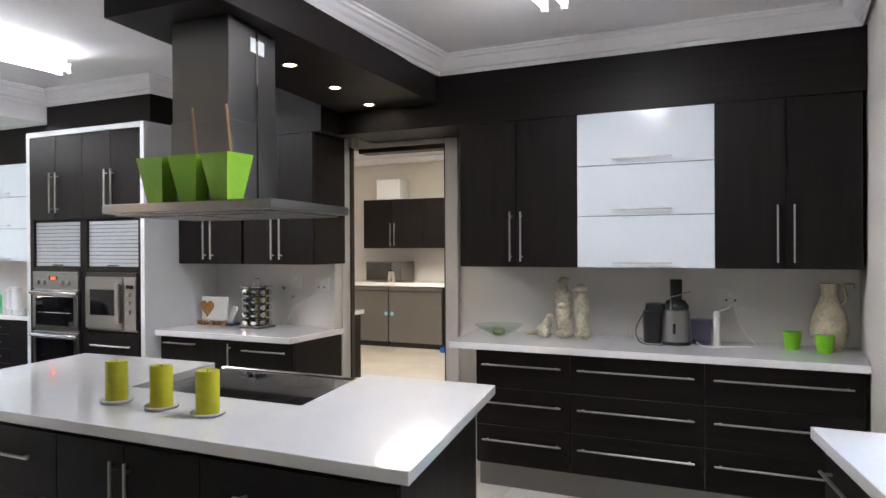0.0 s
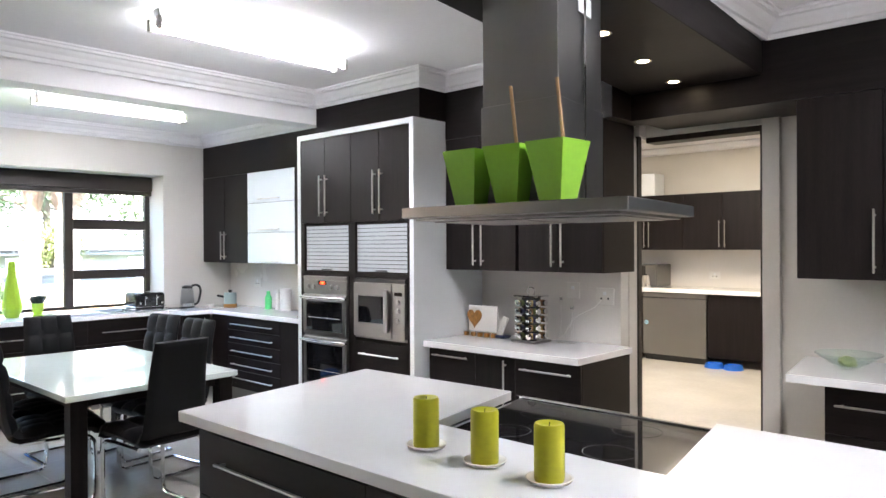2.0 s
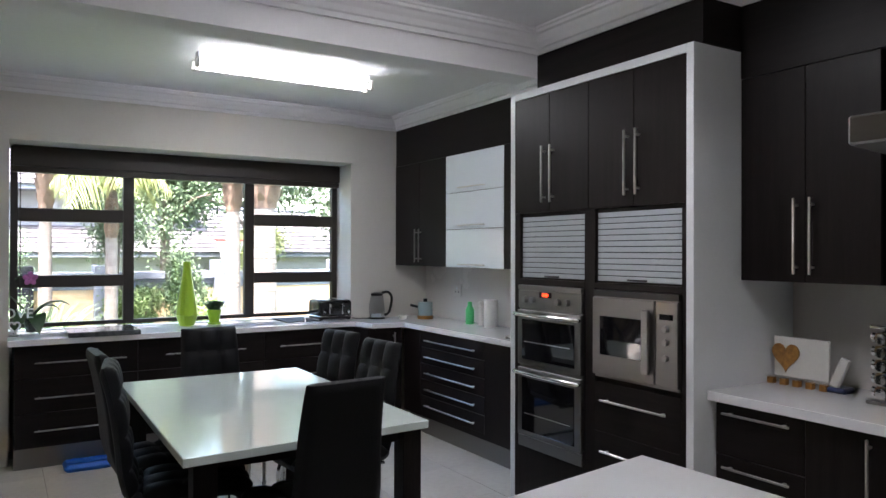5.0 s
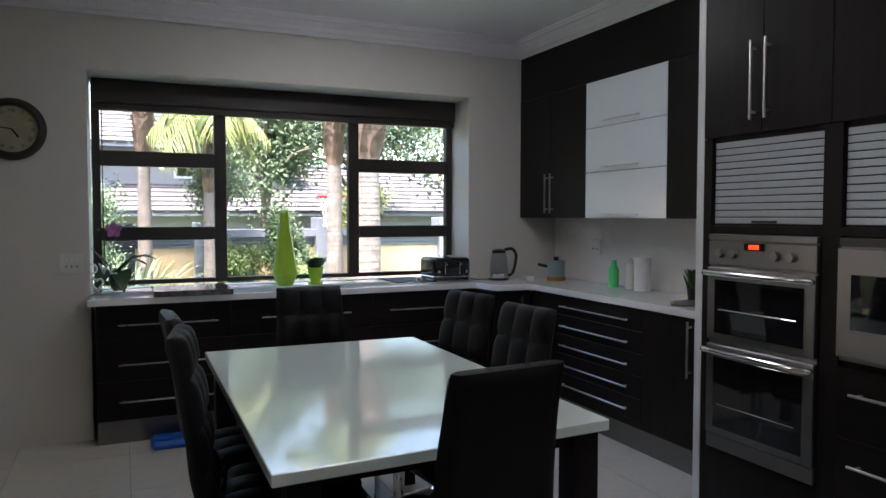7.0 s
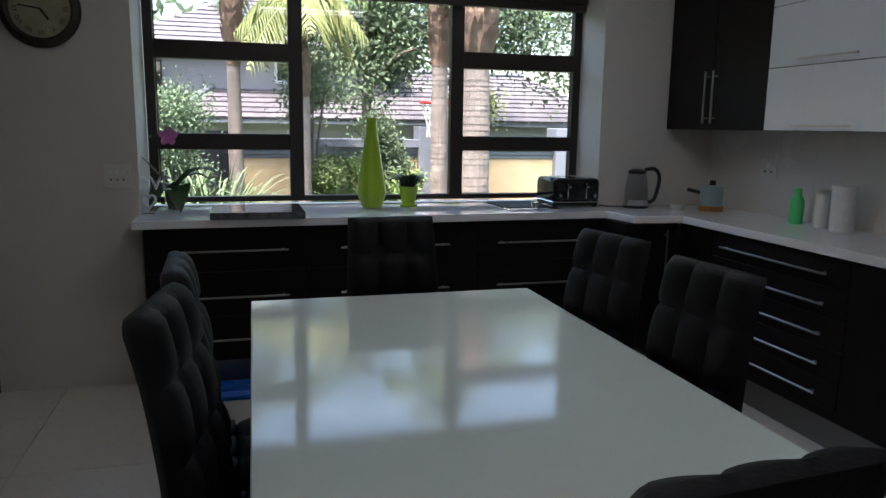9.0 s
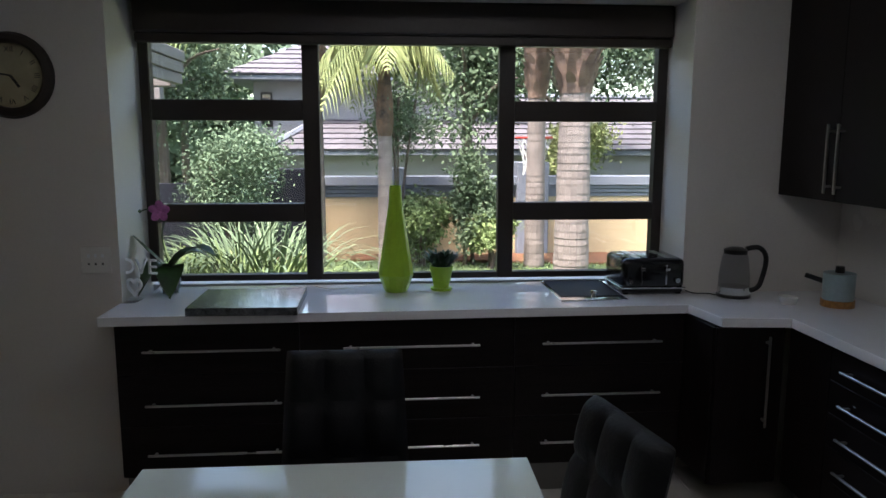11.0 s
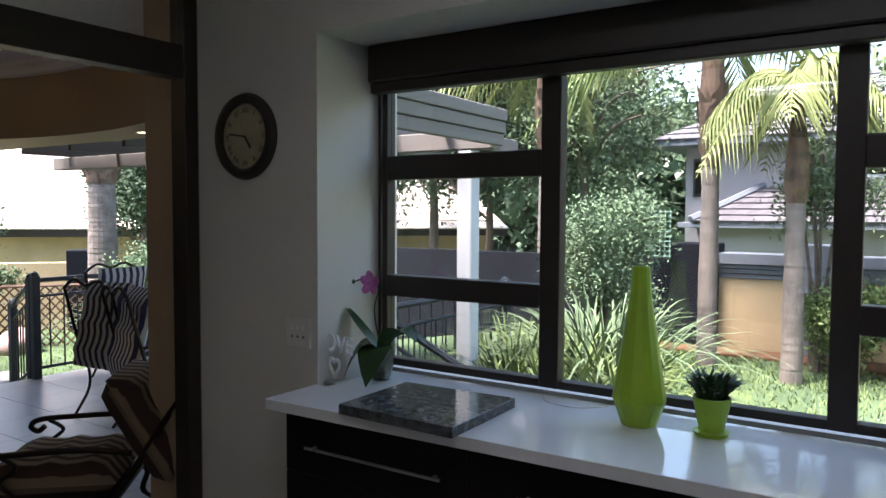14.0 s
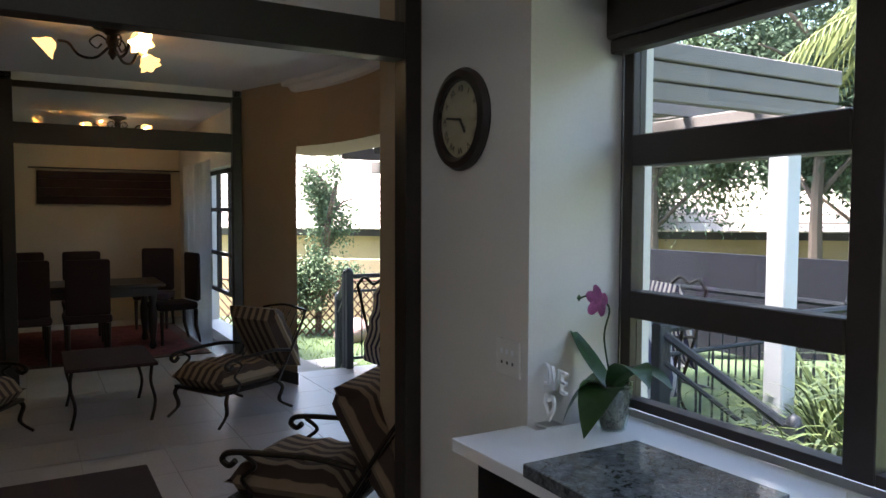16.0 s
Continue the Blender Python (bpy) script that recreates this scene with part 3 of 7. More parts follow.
# ---- hood over the island ----
hood = thing("extractor_hood", (6.28, -2.08, 1.60), "stainless steel island extractor hood with a flat canopy and boxed chimney", "extractor hood")
def sk(x, y): return (x - 0.17 * (y + 2.0), y)
def skbox(x0, x1, y0, y1, z0, z1, bevel=0.0): return solid(bmesh.new(), [sk(x0, y0), sk(x1, y0), sk(x1, y1), sk(x0, y1)], z0, z1, bevel)
part("canopy", skbox(5.665, 6.565, -2.42, -1.72, 1.642, 1.68, 0.003), STEEL_H, hood)
part("underside", skbox(5.705, 6.525, -2.38, -1.76, 1.633, 1.6415), STEEL_H, hood, "steel underside panel")
for x in (5.735, 6.135):
    part("filter", skbox(x, x + 0.36, -2.30, -1.84, 1.628, 1.6325, 0.002), STEEL, hood)
part("chimney", skbox(5.96, 6.28, -2.30, -1.92, 1.681, 2.02, 0.002), STEEL, hood)
part("chimney_top", skbox(5.965, 6.275, -2.295, -1.925, 2.02, 2.4385, 0.002), STEEL, hood)
part("side_rail", skbox(6.2805, 6.284, -2.10, -2.085, 1.69, 2.43), CHROME, hood)
part("vent_grille", skbox(6.277, 6.281, -2.14, -2.03, 2.33, 2.39), WHITE, hood)
def planter():
    e = thing("planter_box", (0, 0, 0), "tapered square lime green planter, standing on the hood canopy", "plant pot", "lime planters on the hood")
    bm = bmesh.new()
    rings = [[bm.verts.new((sx * r, sy * r, z)) for sx, sy in ((-1, -1), (1, -1), (1, 1), (-1, 1))] for r, z in ((0.041, 0), (0.073, 0.187), (0.067, 0.187), (0.062, 0.15))]
    bm.faces.new(rings[0][::-1])
    for a, b in zip(rings, rings[1:]):
        for k in range(4):
            bm.faces.new((a[k], a[(k + 1) % 4], b[(k + 1) % 4], b[k]))
    part("pot", bm, POTGREEN, e)
    part("soil", bx(-0.06, 0.06, -0.06, 0.06, 0.135, 0.145), BLACK, e)
    return e
pl = planter()
pl.matrix_world = pose(5.995, -2.33, 1.6805)
for x, y, rz in ((6.172, -2.33, 3), (6.345, -2.33, -2)):
    copy_thing(pl, pose(x, y, 1.6805, 0, 0, rz))
PALEWOOD = mat("pale_wood", (0.42, 0.25, 0.13), 0.6)
for x in (6.16, 6.34):
    s = thing("wooden_stick", (x, -2.33, 1.845), "thin pale wooden stick standing in a lime planter", "stick")
    part("stick", pipe([(x + 0.03, -2.33, 1.843), (x + 0.01, -2.34, 2.065)], 0.006, 6), PALEWOOD, s)

# ---- candles on the island ----
def candle_set(x, y, first=None):
    d = thing("candle_saucer", (x, y, 0.90), "small white ceramic saucer under a candle", "saucer", "candle saucers")
    part("dish", lathe([(0, 0.004), (0.045, 0.004), (0.062, 0.014), (0.066, 0.013), (0.06, 0.004), (0.05, 0.0), (0, 0.0)], x, y, 0.9005, 32), CERAMIC, d, smooth=True)
    c = thing("pillar_candle", (x, y, 0.905), "thick olive-yellow pillar candle on a white saucer", "candle", "pillar candles on the island")
    part("wax", lathe([(0, 0), (0.040, 0), (0.0415, 0.005), (0.0415, 0.15), (0.038, 0.156), (0.03, 0.155), (0.02, 0.149), (0, 0.147)], x, y, 0.905, 32), WAX, c, smooth=True)
    part("wick", pipe([(x, y, 1.05), (x + 0.002, y, 1.064)], 0.0012, 5), BLACK, c)
for x, y in ((6.005, -2.575), (6.255, -2.585), (6.49, -2.594)):
    candle_set(x, y)

# ---- doorway and laundry ----
for n_, b_ in (("architrave", bx(5.331, 5.341, -0.01, 0.095, 0, 2.24, 0.003)), ("architrave", bx(6.10, 6.20, 0.185, 0.2195, 0, 2.34, 0.004)), ("architrave", bx(5.342, 6.10, 0.185, 0.2195, 2.25, 2.34, 0.004))):
    structure(n_, b_, WALL)
door_frame = structure("door_frame_1", bx(5.331, 5.352, 0.095, 0.14, 0, 2.25, 0.002), FRAME)
structure("door_frame_2", bx(6.085, 6.10, 0.20, 0.34, 0, 2.25, 0.002), FRAME)
structure("door_frame_3", bx(5.353, 6.084, 0.20, 0.34, 2.215, 2.25, 0.002), FRAME)
structure("laundry_wall_far", bx(1.6, 6.6, 5.40, 5.5, 0, 2.9), WALL)
structure("laundry_wall_left", bx(1.5, 1.6, 0.35, 5.5, 0, 2.9), WALL)
structure("laundry_wall_right", bx(6.6, 6.7, 0.35, 5.5, 0, 2.9), WALL)
structure("laundry_ceiling", bx(1.5, 6.7, 0.35, 5.5, 2.9, 2.95), CEIL)
structure("laundry_cornice", bx(1.6, 6.6, 5.30, 5.40, 2.80, 2.9, 0.02), CEIL)
structure("laundry_floor", bx(1.5, 6.7, 0.221, 5.5, -0.1, 0.0), TILE)
F_L = frame2(2.0, 4.75, 1, 0)
def fridge(x):
    e = thing("under_counter_fridge", (x + 0.32, 5.0, 0), "stainless steel under-counter fridge with a dark plinth, in the laundry", "fridge", "fridges under the laundry worktop")
    part("body", bx(x + 0.003, x + 0.88, 4.79, 5.35, 0.06, 0.90), BLACK, e)
    part("door", bx(x + 0.005, x + 0.878, 4.75, 4.788, 0.08, 0.83, 0.004), STEEL_H, e)
    part("top_strip", bx(x + 0.005, x + 0.878, 4.76, 4.788, 0.84, 0.895, 0.003), STEEL_H, e)
    part("plinth", bx(x + 0.02, x + 0.86, 4.80, 4.82, 0.0, 0.06), BLACK, e)
    return e
fr1, fr2 = fridge(2.08), fridge(2.97)
for x in (2.93, 3.03):
    m_ = thing("door_magnet", (x, 4.745, 0.5), "small pale blue round magnet on a fridge door", "magnet", "fridge magnets")
    bm = lathe([(0, 0), (0.03, 0), (0.028, 0.008), (0, 0.01)], steps=16)
    bmesh.ops.rotate(bm, verts=bm.verts, matrix=Matrix.Rotation(radians(90), 3, "X"))
    bmesh.ops.translate(bm, verts=bm.verts, vec=(x, 4.749, 0.50))
    part("disc", bm, mat("pale_blue_plastic", (0.35, 0.6, 0.75), 0.4), m_)
cabinet("laundry_cabinet", F_L, 1.87, 2.8, 0.1, 0.90, 0.6, [(1.87, 2.8, 0.12, 0.895, None, None)], "dark wenge base cabinet next to the laundry fridges", "base cabinet")
structure("laundry_worktop", bx(1.9, 5.0, 4.70, 5.395, 0.91, 0.965, 0.003), QUARTZ)
for x0, x1, hs in ((2.42, 3.46, True), (3.46, 4.5, True)):
    cabinet("laundry_wall_cabinet", frame2(0, 4.95, 1, 0), x0, x1, 1.47, 2.21, 0.42, pair(x0, x1, 1.47, 2.21, 1.50, 1.85), "dark wenge laundry wall cabinet with steel bar handles", "wall cabinet", "laundry wall cabinets")
b_ = thing("storage_box", (2.8, 5.15, 2.212), "plain white box on top of the laundry wall cabinet", "box")
part("carton", bx(2.62, 3.03, 5.0, 5.3, 2.212, 2.52, 0.01), WHITE, b_)
m_ = thing("countertop_microwave", (2.85, 5.05, 0.966), "silver countertop microwave with a dark window, in the laundry", "microwave oven")
part("case", bx(2.50, 3.12, 4.88, 5.3, 0.975, 1.27, 0.006), STEEL_H, m_)
part("door", bx(2.52, 2.95, 4.865, 4.879, 0.99, 1.25, 0.003), BLACKGLASS, m_)
part("control_panel", bx(2.96, 3.10, 4.868, 4.879, 0.99, 1.25, 0.002), STEEL, m_)
k_ = thing("steel_kettle", (3.0, 4.8, 0.966), "small steel kettle on the laundry worktop", "kettle")
part("body", lathe([(0, 0), (0.06, 0), (0.065, 0.05), (0.05, 0.16), (0.02, 0.18), (0, 0.18)], 3.0, 4.8, 0.966, 20), CHROME, k_, smooth=True)
for x in (3.98, 4.22):
    w_ = thing("pet_bowl", (x, 4.68, 0), "round blue plastic pet bowl on the laundry floor", "bowl", "pet bowls in the laundry")
    part("bowl", lathe([(0, 0), (0.12, 0), (0.10, 0.06), (0.085, 0.06), (0.07, 0.02), (0, 0.015)], x, 4.68, 0, 24), mat("blue_plastic", (0.01, 0.12, 0.55), 0.4), w_, smooth=True)
lc = thing("laundry_side_cabinet", (4.4, 1.1, 0), "dark wenge side cabinet with a white top, inside the laundry door", "base cabinet")
part("body", bx(4.1, 4.68, 0.92, 1.28, 0, 0.86), WENGE, lc)
part("worktop", bx(4.08, 4.71, 0.90, 1.30, 0.861, 0.9, 0.003), QUARTZ, lc)

# ---- east counter ----
ec = cabinet("base_cabinet", (Vector((8.46, -1.93)), Vector((0.3, -1.36)).normalized(), Vector((-1.36, -0.3)).normalized()), 0, 0.62, 0.12, 0.86, 0.5, drawers(0, 0.62, 0.13, 0.855, 3), "dark wenge base cabinet with drawers, beside the side wall", "drawer unit", plinth=True)
cabinet("base_cabinet", (Vector((8.46, -1.93)), Vector((0.3, -1.36)).normalized(), Vector((-1.36, -0.3)).normalized()), 0.62, 1.3, 0.12, 0.86, 0.5, drawers(0.62, 1.3, 0.13, 0.855, 3), "dark wenge base cabinet with drawers, beside the side wall", "drawer unit", plinth=True)
structure("worktop_east", solid(bmesh.new(), [(8.42, -1.89), (8.72, -3.25), (9.298, -3.25), (9.298, -1.89)], 0.86, 0.90, 0.002), QUARTZ)

# ---- chairs ----
def dining_chair():
    e = thing("dining_chair", (0, 0, 0), "black quilted leather cantilever dining chair with chrome legs, at the table", "chair", "chairs round the table")
    prof = [(0.26, 0.43), (0.20, 0.47), (0.0, 0.47), (-0.16, 0.455), (-0.21, 0.48), (-0.235, 0.58), (-0.25, 0.72), (-0.275, 0.88), (-0.31, 1.02)]
    def shell(path, half, thick, name, lab, grid=False):
        bm = bmesh.new()
        pts = bend([(0, p[0], p[1]) for p in path], 7)
        nu = 18
        front, back = [], []
        for i, p in enumerate(pts):
            d = (pts[min(i + 1, len(pts) - 1)] - pts[max(i - 1, 0)]).normalized()
            n = Vector((0, d.z, -d.y))
            s = i / (len(pts) - 1)
            ro, ri = [], []
            for k in range(nu + 1):
                u = k / nu * 2 - 1
                edge = min(1, (1 - abs(u)) * 6) ** 0.5 * min(1, min(s, 1 - s) * 12 + 0.25) ** 0.5
                puff = 0.0
                if grid:
                    puff = 0.02 * abs(math.sin(s * math.pi * 4)) ** 0.45 * abs(math.sin((u + 1) * math.pi * 1.5)) ** 0.45
                w = half * (1 - (0.16 * s if name == "backrest" else 0))
                ro.append(bm.verts.new(Vector((u * w, p.y, p.z)) + n * (thick / 2 * edge + puff)))
                ri.append(bm.verts.new(Vector((u * w, p.y, p.z)) - n * (thick / 2 * edge)))
            front.append(ro)
            back.append(ri)
        for i in range(len(pts) - 1):
            for k in range(nu):
                bm.faces.new((front[i][k], front[i][k + 1], front[i + 1][k + 1], front[i + 1][k]))
                bm.faces.new((back[i][k + 1], back[i][k], back[i + 1][k], back[i + 1][k + 1]))
            bm.faces.new((front[i][0], front[i + 1][0], back[i + 1][0], back[i][0]))
            bm.faces.new((front[i + 1][nu], front[i][nu], back[i][nu], back[i + 1][nu]))
        for j in (0, -1):
            for k in range(nu):
                q = (front[j][k], back[j][k], back[j][k + 1], front[j][k + 1])
                bm.faces.new(q if j == 0 else q[::-1])
        bmesh.ops.recalc_face_normals(bm, faces=bm.faces)
        return part(name, bm, LEATHER, e, lab, smooth=True)
    shell(prof[:5], 0.20, 0.07, "seat", "black leather seat", True)
    shell(prof[4:], 0.20, 0.05, "backrest", "black quilted backrest", True)
    for s in (-1, 1):
        x = s * 0.19
        part("leg", pipe(bend([(x, -0.18, 0.42), (x, 0.12, 0.42), (x, 0.20, 0.40), (x, 0.22, 0.33), (x, 0.22, 0.08), (x, 0.19, 0.02), (x, 0.10, 0.014), (x, -0.20, 0.014)], 4), 0.0125, 8), CHROME, e, "bent chrome tube leg", smooth=True)
    part("rear_bar", pipe([(-0.19, -0.20, 0.014), (0.19, -0.20, 0.014)], 0.0125, 8), CHROME, e, smooth=True)
    part("seat_bar", pipe([(-0.19, -0.12, 0.42), (0.19, -0.12, 0.42)], 0.0125, 8), CHROME, e, smooth=True)
    return e
ch = dining_chair()
# forward of the chair is +y, its back at -y
ch.matrix_world = pose(2.42, -2.66, 0, 0, 0, 2)
for x, y, r in ((2.90, -2.66, -9), (2.26, -1.87, 192), (2.79, -1.88, 187), (3.48, -2.28, 95), (1.92, -2.23, -90)):
    copy_thing(ch, pose(x, y, 0, 0, 0, r))

# ---- tube lamps, downlights ----
TUBE = mat("tube_glow", (0.95, 0.95, 1.0), 0.4, emit=1.9, var=0, bump=0)
DOWN = mat("downlight_glow", (1.0, 0.8, 0.5), 0.4, emit=2.6, var=0, bump=0)
def tube_lamp(x, y):
    e = thing("fluorescent_lamp", (x, y, CZ), "twin fluorescent tube lamp on the ceiling, lit", "ceiling lamp", "fluorescent ceiling lamps")
    part("housing", bx(x - 0.035, x + 0.035, y - 0.58, y + 0.58, CZ - 0.045, CZ - 0.0005, 0.004), WHITE, e)
    for s in (-0.05, 0.05):
        bm = pipe([(x + s, y - 0.57, CZ - 0.085), (x + s, y + 0.57, CZ - 0.085)], 0.013, 10)
        t = part("tube", bm, TUBE, e, "lit fluorescent tube", smooth=True)
        for q in (-0.585, 0.585):
            part("lamp_holder", bx(x + s - 0.016, x + s + 0.016, y + q - 0.012, y + q + 0.012, CZ - 0.11, CZ - 0.046, 0.004), CERAMIC, e)
    part("cover_clip", bx(x - 0.008, x + 0.008, y - 0.14, y + 0.14, CZ - 0.1, CZ - 0.09, 0.001), BLACK, e)
for p in ((1.70, -1.75), (4.13, -1.98), (7.35, -2.2 + 0.42)):
    tube_lamp(*p)
for x, y in ((6.03, -1.52), (5.935, -0.97), (5.845, -0.44)):
    e = thing("downlight", (x, y, 2.44), "small round recessed downlight in the dark soffit, lit warm", "downlight", "downlights over the island")
    part("ring", lathe([(0.028, 0.0), (0.04, -0.003), (0.043, -0.0005), (0.028, 0.0)], x, y, 2.4395, 24), HANDLE, e, smooth=True)
    part("bulb", lathe([(0, -0.001), (0.027, -0.001), (0.027, -0.0002)], x, y, 2.4395, 20), DOWN, e)

# ---- clock, plates ----
cl = thing("wall_clock", (0.405, -3.695, 1.9), "round dark-rimmed wall clock with a cream dial and black numerals", "clock")
def turned(profile, steps=40):
    bm = lathe(profile, steps=steps)
    bmesh.ops.rotate(bm, verts=bm.verts, matrix=Matrix.Rotation(radians(90), 3, "Y"))
    bmesh.ops.translate(bm, verts=bm.verts, vec=(0.4005, -3.695, 1.90))
    return bm
part("rim", turned([(0.135, 0.0), (0.178, 0.0), (0.182, 0.012), (0.172, 0.03), (0.15, 0.038), (0.138, 0.03), (0.135, 0.012)]), FRAME, cl, smooth=True)
part("dial", turned([(0, 0.011), (0.136, 0.011)]), mat("aged_dial", (0.42, 0.38, 0.26), 0.55, var=0.12, scale=9), cl, "aged cream dial")
part("cover", turned([(0, 0.028), (0.137, 0.028)]), GLASS, cl, "clear glass")
for i in range(12):
    cu = bpy.data.curves.new("numeral", "FONT")
    cu.body = ["XII", "I", "II", "III", "IIII", "V", "VI", "VII", "VIII", "IX", "X", "XI"][i]
    cu.size, cu.align_x, cu.align_y, cu.extrude = 0.032, "CENTER", "CENTER", 0.0006
    me = bpy.data.meshes.new_from_object(bpy.data.objects.new("numeral", cu))
    me.materials.clear()
    me.materials.append(BLACK)
    a = radians(90 - 30 * i)
    ob = new("numeral", me)
    ob.parent = cl
    # the dial faces +x; its right lies towards +y
    ob.matrix_basis = Matrix.Translation((0.0085, 0.108 * math.cos(a), 0.108 * math.sin(a))) @ Matrix(((0, 0, 1), (1, 0, 0), (0, 1, 0))).to_4x4() @ Matrix.Rotation(a - radians(90), 4, "Z")
for a, l_, w_ in ((292, 0.095, 0.004), (-55, 0.06, 0.006)):
    a = radians(a if a < 0 else 172)
    bm = bx(0.0, l_, -w_, w_, 0, 0.001)
    bmesh.ops.transform(bm, verts=bm.verts, matrix=Matrix.Translation((0.4145 + 0.001, -3.695, 1.90)) @ Matrix(((0, 0, 1), (1, 0, 0), (0, 1, 0))).to_4x4() @ Matrix.Rotation(a, 4, "Z"))
    part("clock_pointer", bm, BLACK, cl)

def plate(name, corner, w, h, axis, label, sockets=False):
    """A plate on a wall; axis 'x' faces +x, 'y' faces -y."""
    x, y, z = corner
    e = thing(name, corner, label, "socket" if sockets else "switch")
    if axis == "x":
        part("plate", bx(x, x + 0.009, y - w / 2, y + w / 2, z - h / 2, z + h / 2, 0.002), CERAMIC, e)
        if sockets:
            for dy in (-0.03, 0.0, 0.03):
                part("hole", bx(x + 0.0095, x + 0.0105, y + dy - 0.004, y + dy + 0.004, z - 0.022, z - 0.012), BLACK, e)
                part("rocker", bx(x + 0.0095, x + 0.012, y + dy - 0.006, y + dy + 0.006, z + 0.012, z + 0.028, 0.001), WHITE, e)
        else:
            part("rocker", bx(x + 0.0095, x + 0.012, y - 0.015, y + 0.015, z - 0.025, z + 0.025, 0.001), WHITE, e)
    else:
        part("plate", bx(x - w / 2, x + w / 2, y - 0.009, y, z - h / 2, z + h / 2, 0.002), CERAMIC, e)
        if sockets:
            for dx in (-0.025, 0.025):
                part("hole", bx(x + dx - 0.006, x + dx + 0.006, y - 0.0115, y - 0.0095, z - 0.02, z - 0.008), BLACK, e)
        part("rocker", bx(x - 0.012, x + 0.012, y - 0.012, y - 0.0095, z + 0.008, z + 0.03, 0.001), WHITE, e)
plate("wall_socket", (0.4005, -3.40, 1.10), 0.13, 0.12, "x", "white triple wall socket under the clock", True)
plate("wall_socket", (8.03, 0.2195, 1.17), 0.15, 0.11, "y", "white double wall socket above the juicer", True)
plate("wall_socket", (5.22, -0.1005, 1.21), 0.13, 0.11, "y", "white wall socket with a plug, beside the doorway", True)
plate("wall_switch", (4.98, -0.1005, 1.24), 0.10, 0.11, "y", "white wall switch above the middle worktop")
plate("wall_socket", (0.9, 0.0995, 1.16), 0.13, 0.11, "y", "white wall socket in the window corner", True)
plate("wall_socket", (3.7, 5.3995, 1.12), 0.15, 0.10, "y", "white wall socket over the laundry worktop", True)
c_ = thing("power_cable", (5.1, -0.13, 0.905), "thin white cable hanging from the wall socket to the worktop", "cable")
part("cable", pipe(bend([(5.2, -0.115, 1.19), (5.15, -0.14, 1.13), (5.02, -0.15, 1.06), (4.92, -0.16, 0.93), (4.84, -0.2, 0.906)], 6), 0.0035, 6), CERAMIC, c_, smooth=True)


# ---- things on the right-hand worktop ----
WT = 0.9005
STONE = mat("carved_stone_cream", (0.5, 0.45, 0.32), 0.6, var=0.3, scale=25, bscale=90, bump=0.1, color2=(0.62, 0.57, 0.44))
GB = glass_mat("bowl_glass", (0.9, 0.95, 0.93), 0.0)
e = thing("glass_bowl", (6.62, -0.08, WT), "shallow clear glass bowl with a green ornament inside, on the worktop", "bowl")
part("bowl", lathe([(0, 0.0), (0.05, 0.0), (0.10, 0.03), (0.16, 0.075), (0.157, 0.078), (0.097, 0.035), (0.045, 0.006), (0, 0.006)], 6.62, -0.08, WT, 32), GB, e, smooth=True)
e2 = thing("green_ornament", (6.62, -0.08, WT + 0.01), "small mottled green ornament in the glass bowl", "ornament")
bm = bmesh.new()
bmesh.ops.create_icosphere(bm, subdivisions=3, radius=0.045)
for v in bm.verts:
    v.co *= 1 + 0.35 * noise.noise(v.co * 30)
    v.co.z = max(-0.02, v.co.z * 0.7)
bmesh.ops.translate(bm, verts=bm.verts, vec=(6.62, -0.08, WT + 0.03))
part("ornament", bm, mat("green_stone", (0.22, 0.27, 0.07), 0.5, var=0.3, scale=30), e2, smooth=True)


def blob_statue(name, x, y, blobs, label, rz=0):
    """One plain statue: overlapping rounded masses in one mesh."""
    bm = bmesh.new()
    for bx_, by_, bz_, rx_, ry_, rz_ in blobs:
        g = bmesh.new()
        bmesh.ops.create_icosphere(g, subdivisions=3, radius=1)
        for v in g.verts:
            v.co = Vector((bx_ + v.co.x * rx_, by_ + v.co.y * ry_, bz_ + v.co.z * rz_))
        tmp = bpy.data.meshes.new("tmp")
        g.to_mesh(tmp)
        g.free()
        bm.from_mesh(tmp)
        bpy.data.meshes.remove(tmp)
    bmesh.ops.rotate(bm, verts=bm.verts, matrix=Matrix.Rotation(radians(rz), 3, "Z"))
    for v in bm.verts:
        v.co += v.co.normalized() * 0.003 * noise.noise(v.co * 60)
    zmin = min(v.co.z for v in bm.verts)
    bmesh.ops.translate(bm, verts=bm.verts, vec=(x, y, WT - zmin))
    ob = part(name, bm, STONE, None, label, smooth=True)
    return tagged(ob, category="statue")


def standing(h):
    return [(0, 0, 0.03, 0.055, 0.05, 0.03), (-0.025, 0, 0.08, 0.028, 0.035, 0.08), (0.025, 0, 0.08, 0.028, 0.035, 0.08), (0, 0, 0.16 * h, 0.052, 0.045, 0.09), (0, 0, 0.25 * h, 0.05, 0.042, 0.08), (-0.045, -0.01, 0.24 * h, 0.016, 0.022, 0.07), (0.045, -0.01, 0.24 * h, 0.016, 0.022, 0.07), (0, -0.035, 0.21 * h, 0.03, 0.02, 0.02), (0, 0, 0.32 * h, 0.028, 0.028, 0.04), (0, -0.005, 0.365 * h, 0.036, 0.036, 0.032), (0, -0.042, 0.355 * h, 0.017, 0.025, 0.014), (-0.03, 0.005, 0.38 * h, 0.01, 0.008, 0.012), (0.03, 0.005, 0.38 * h, 0.01, 0.008, 0.012)]


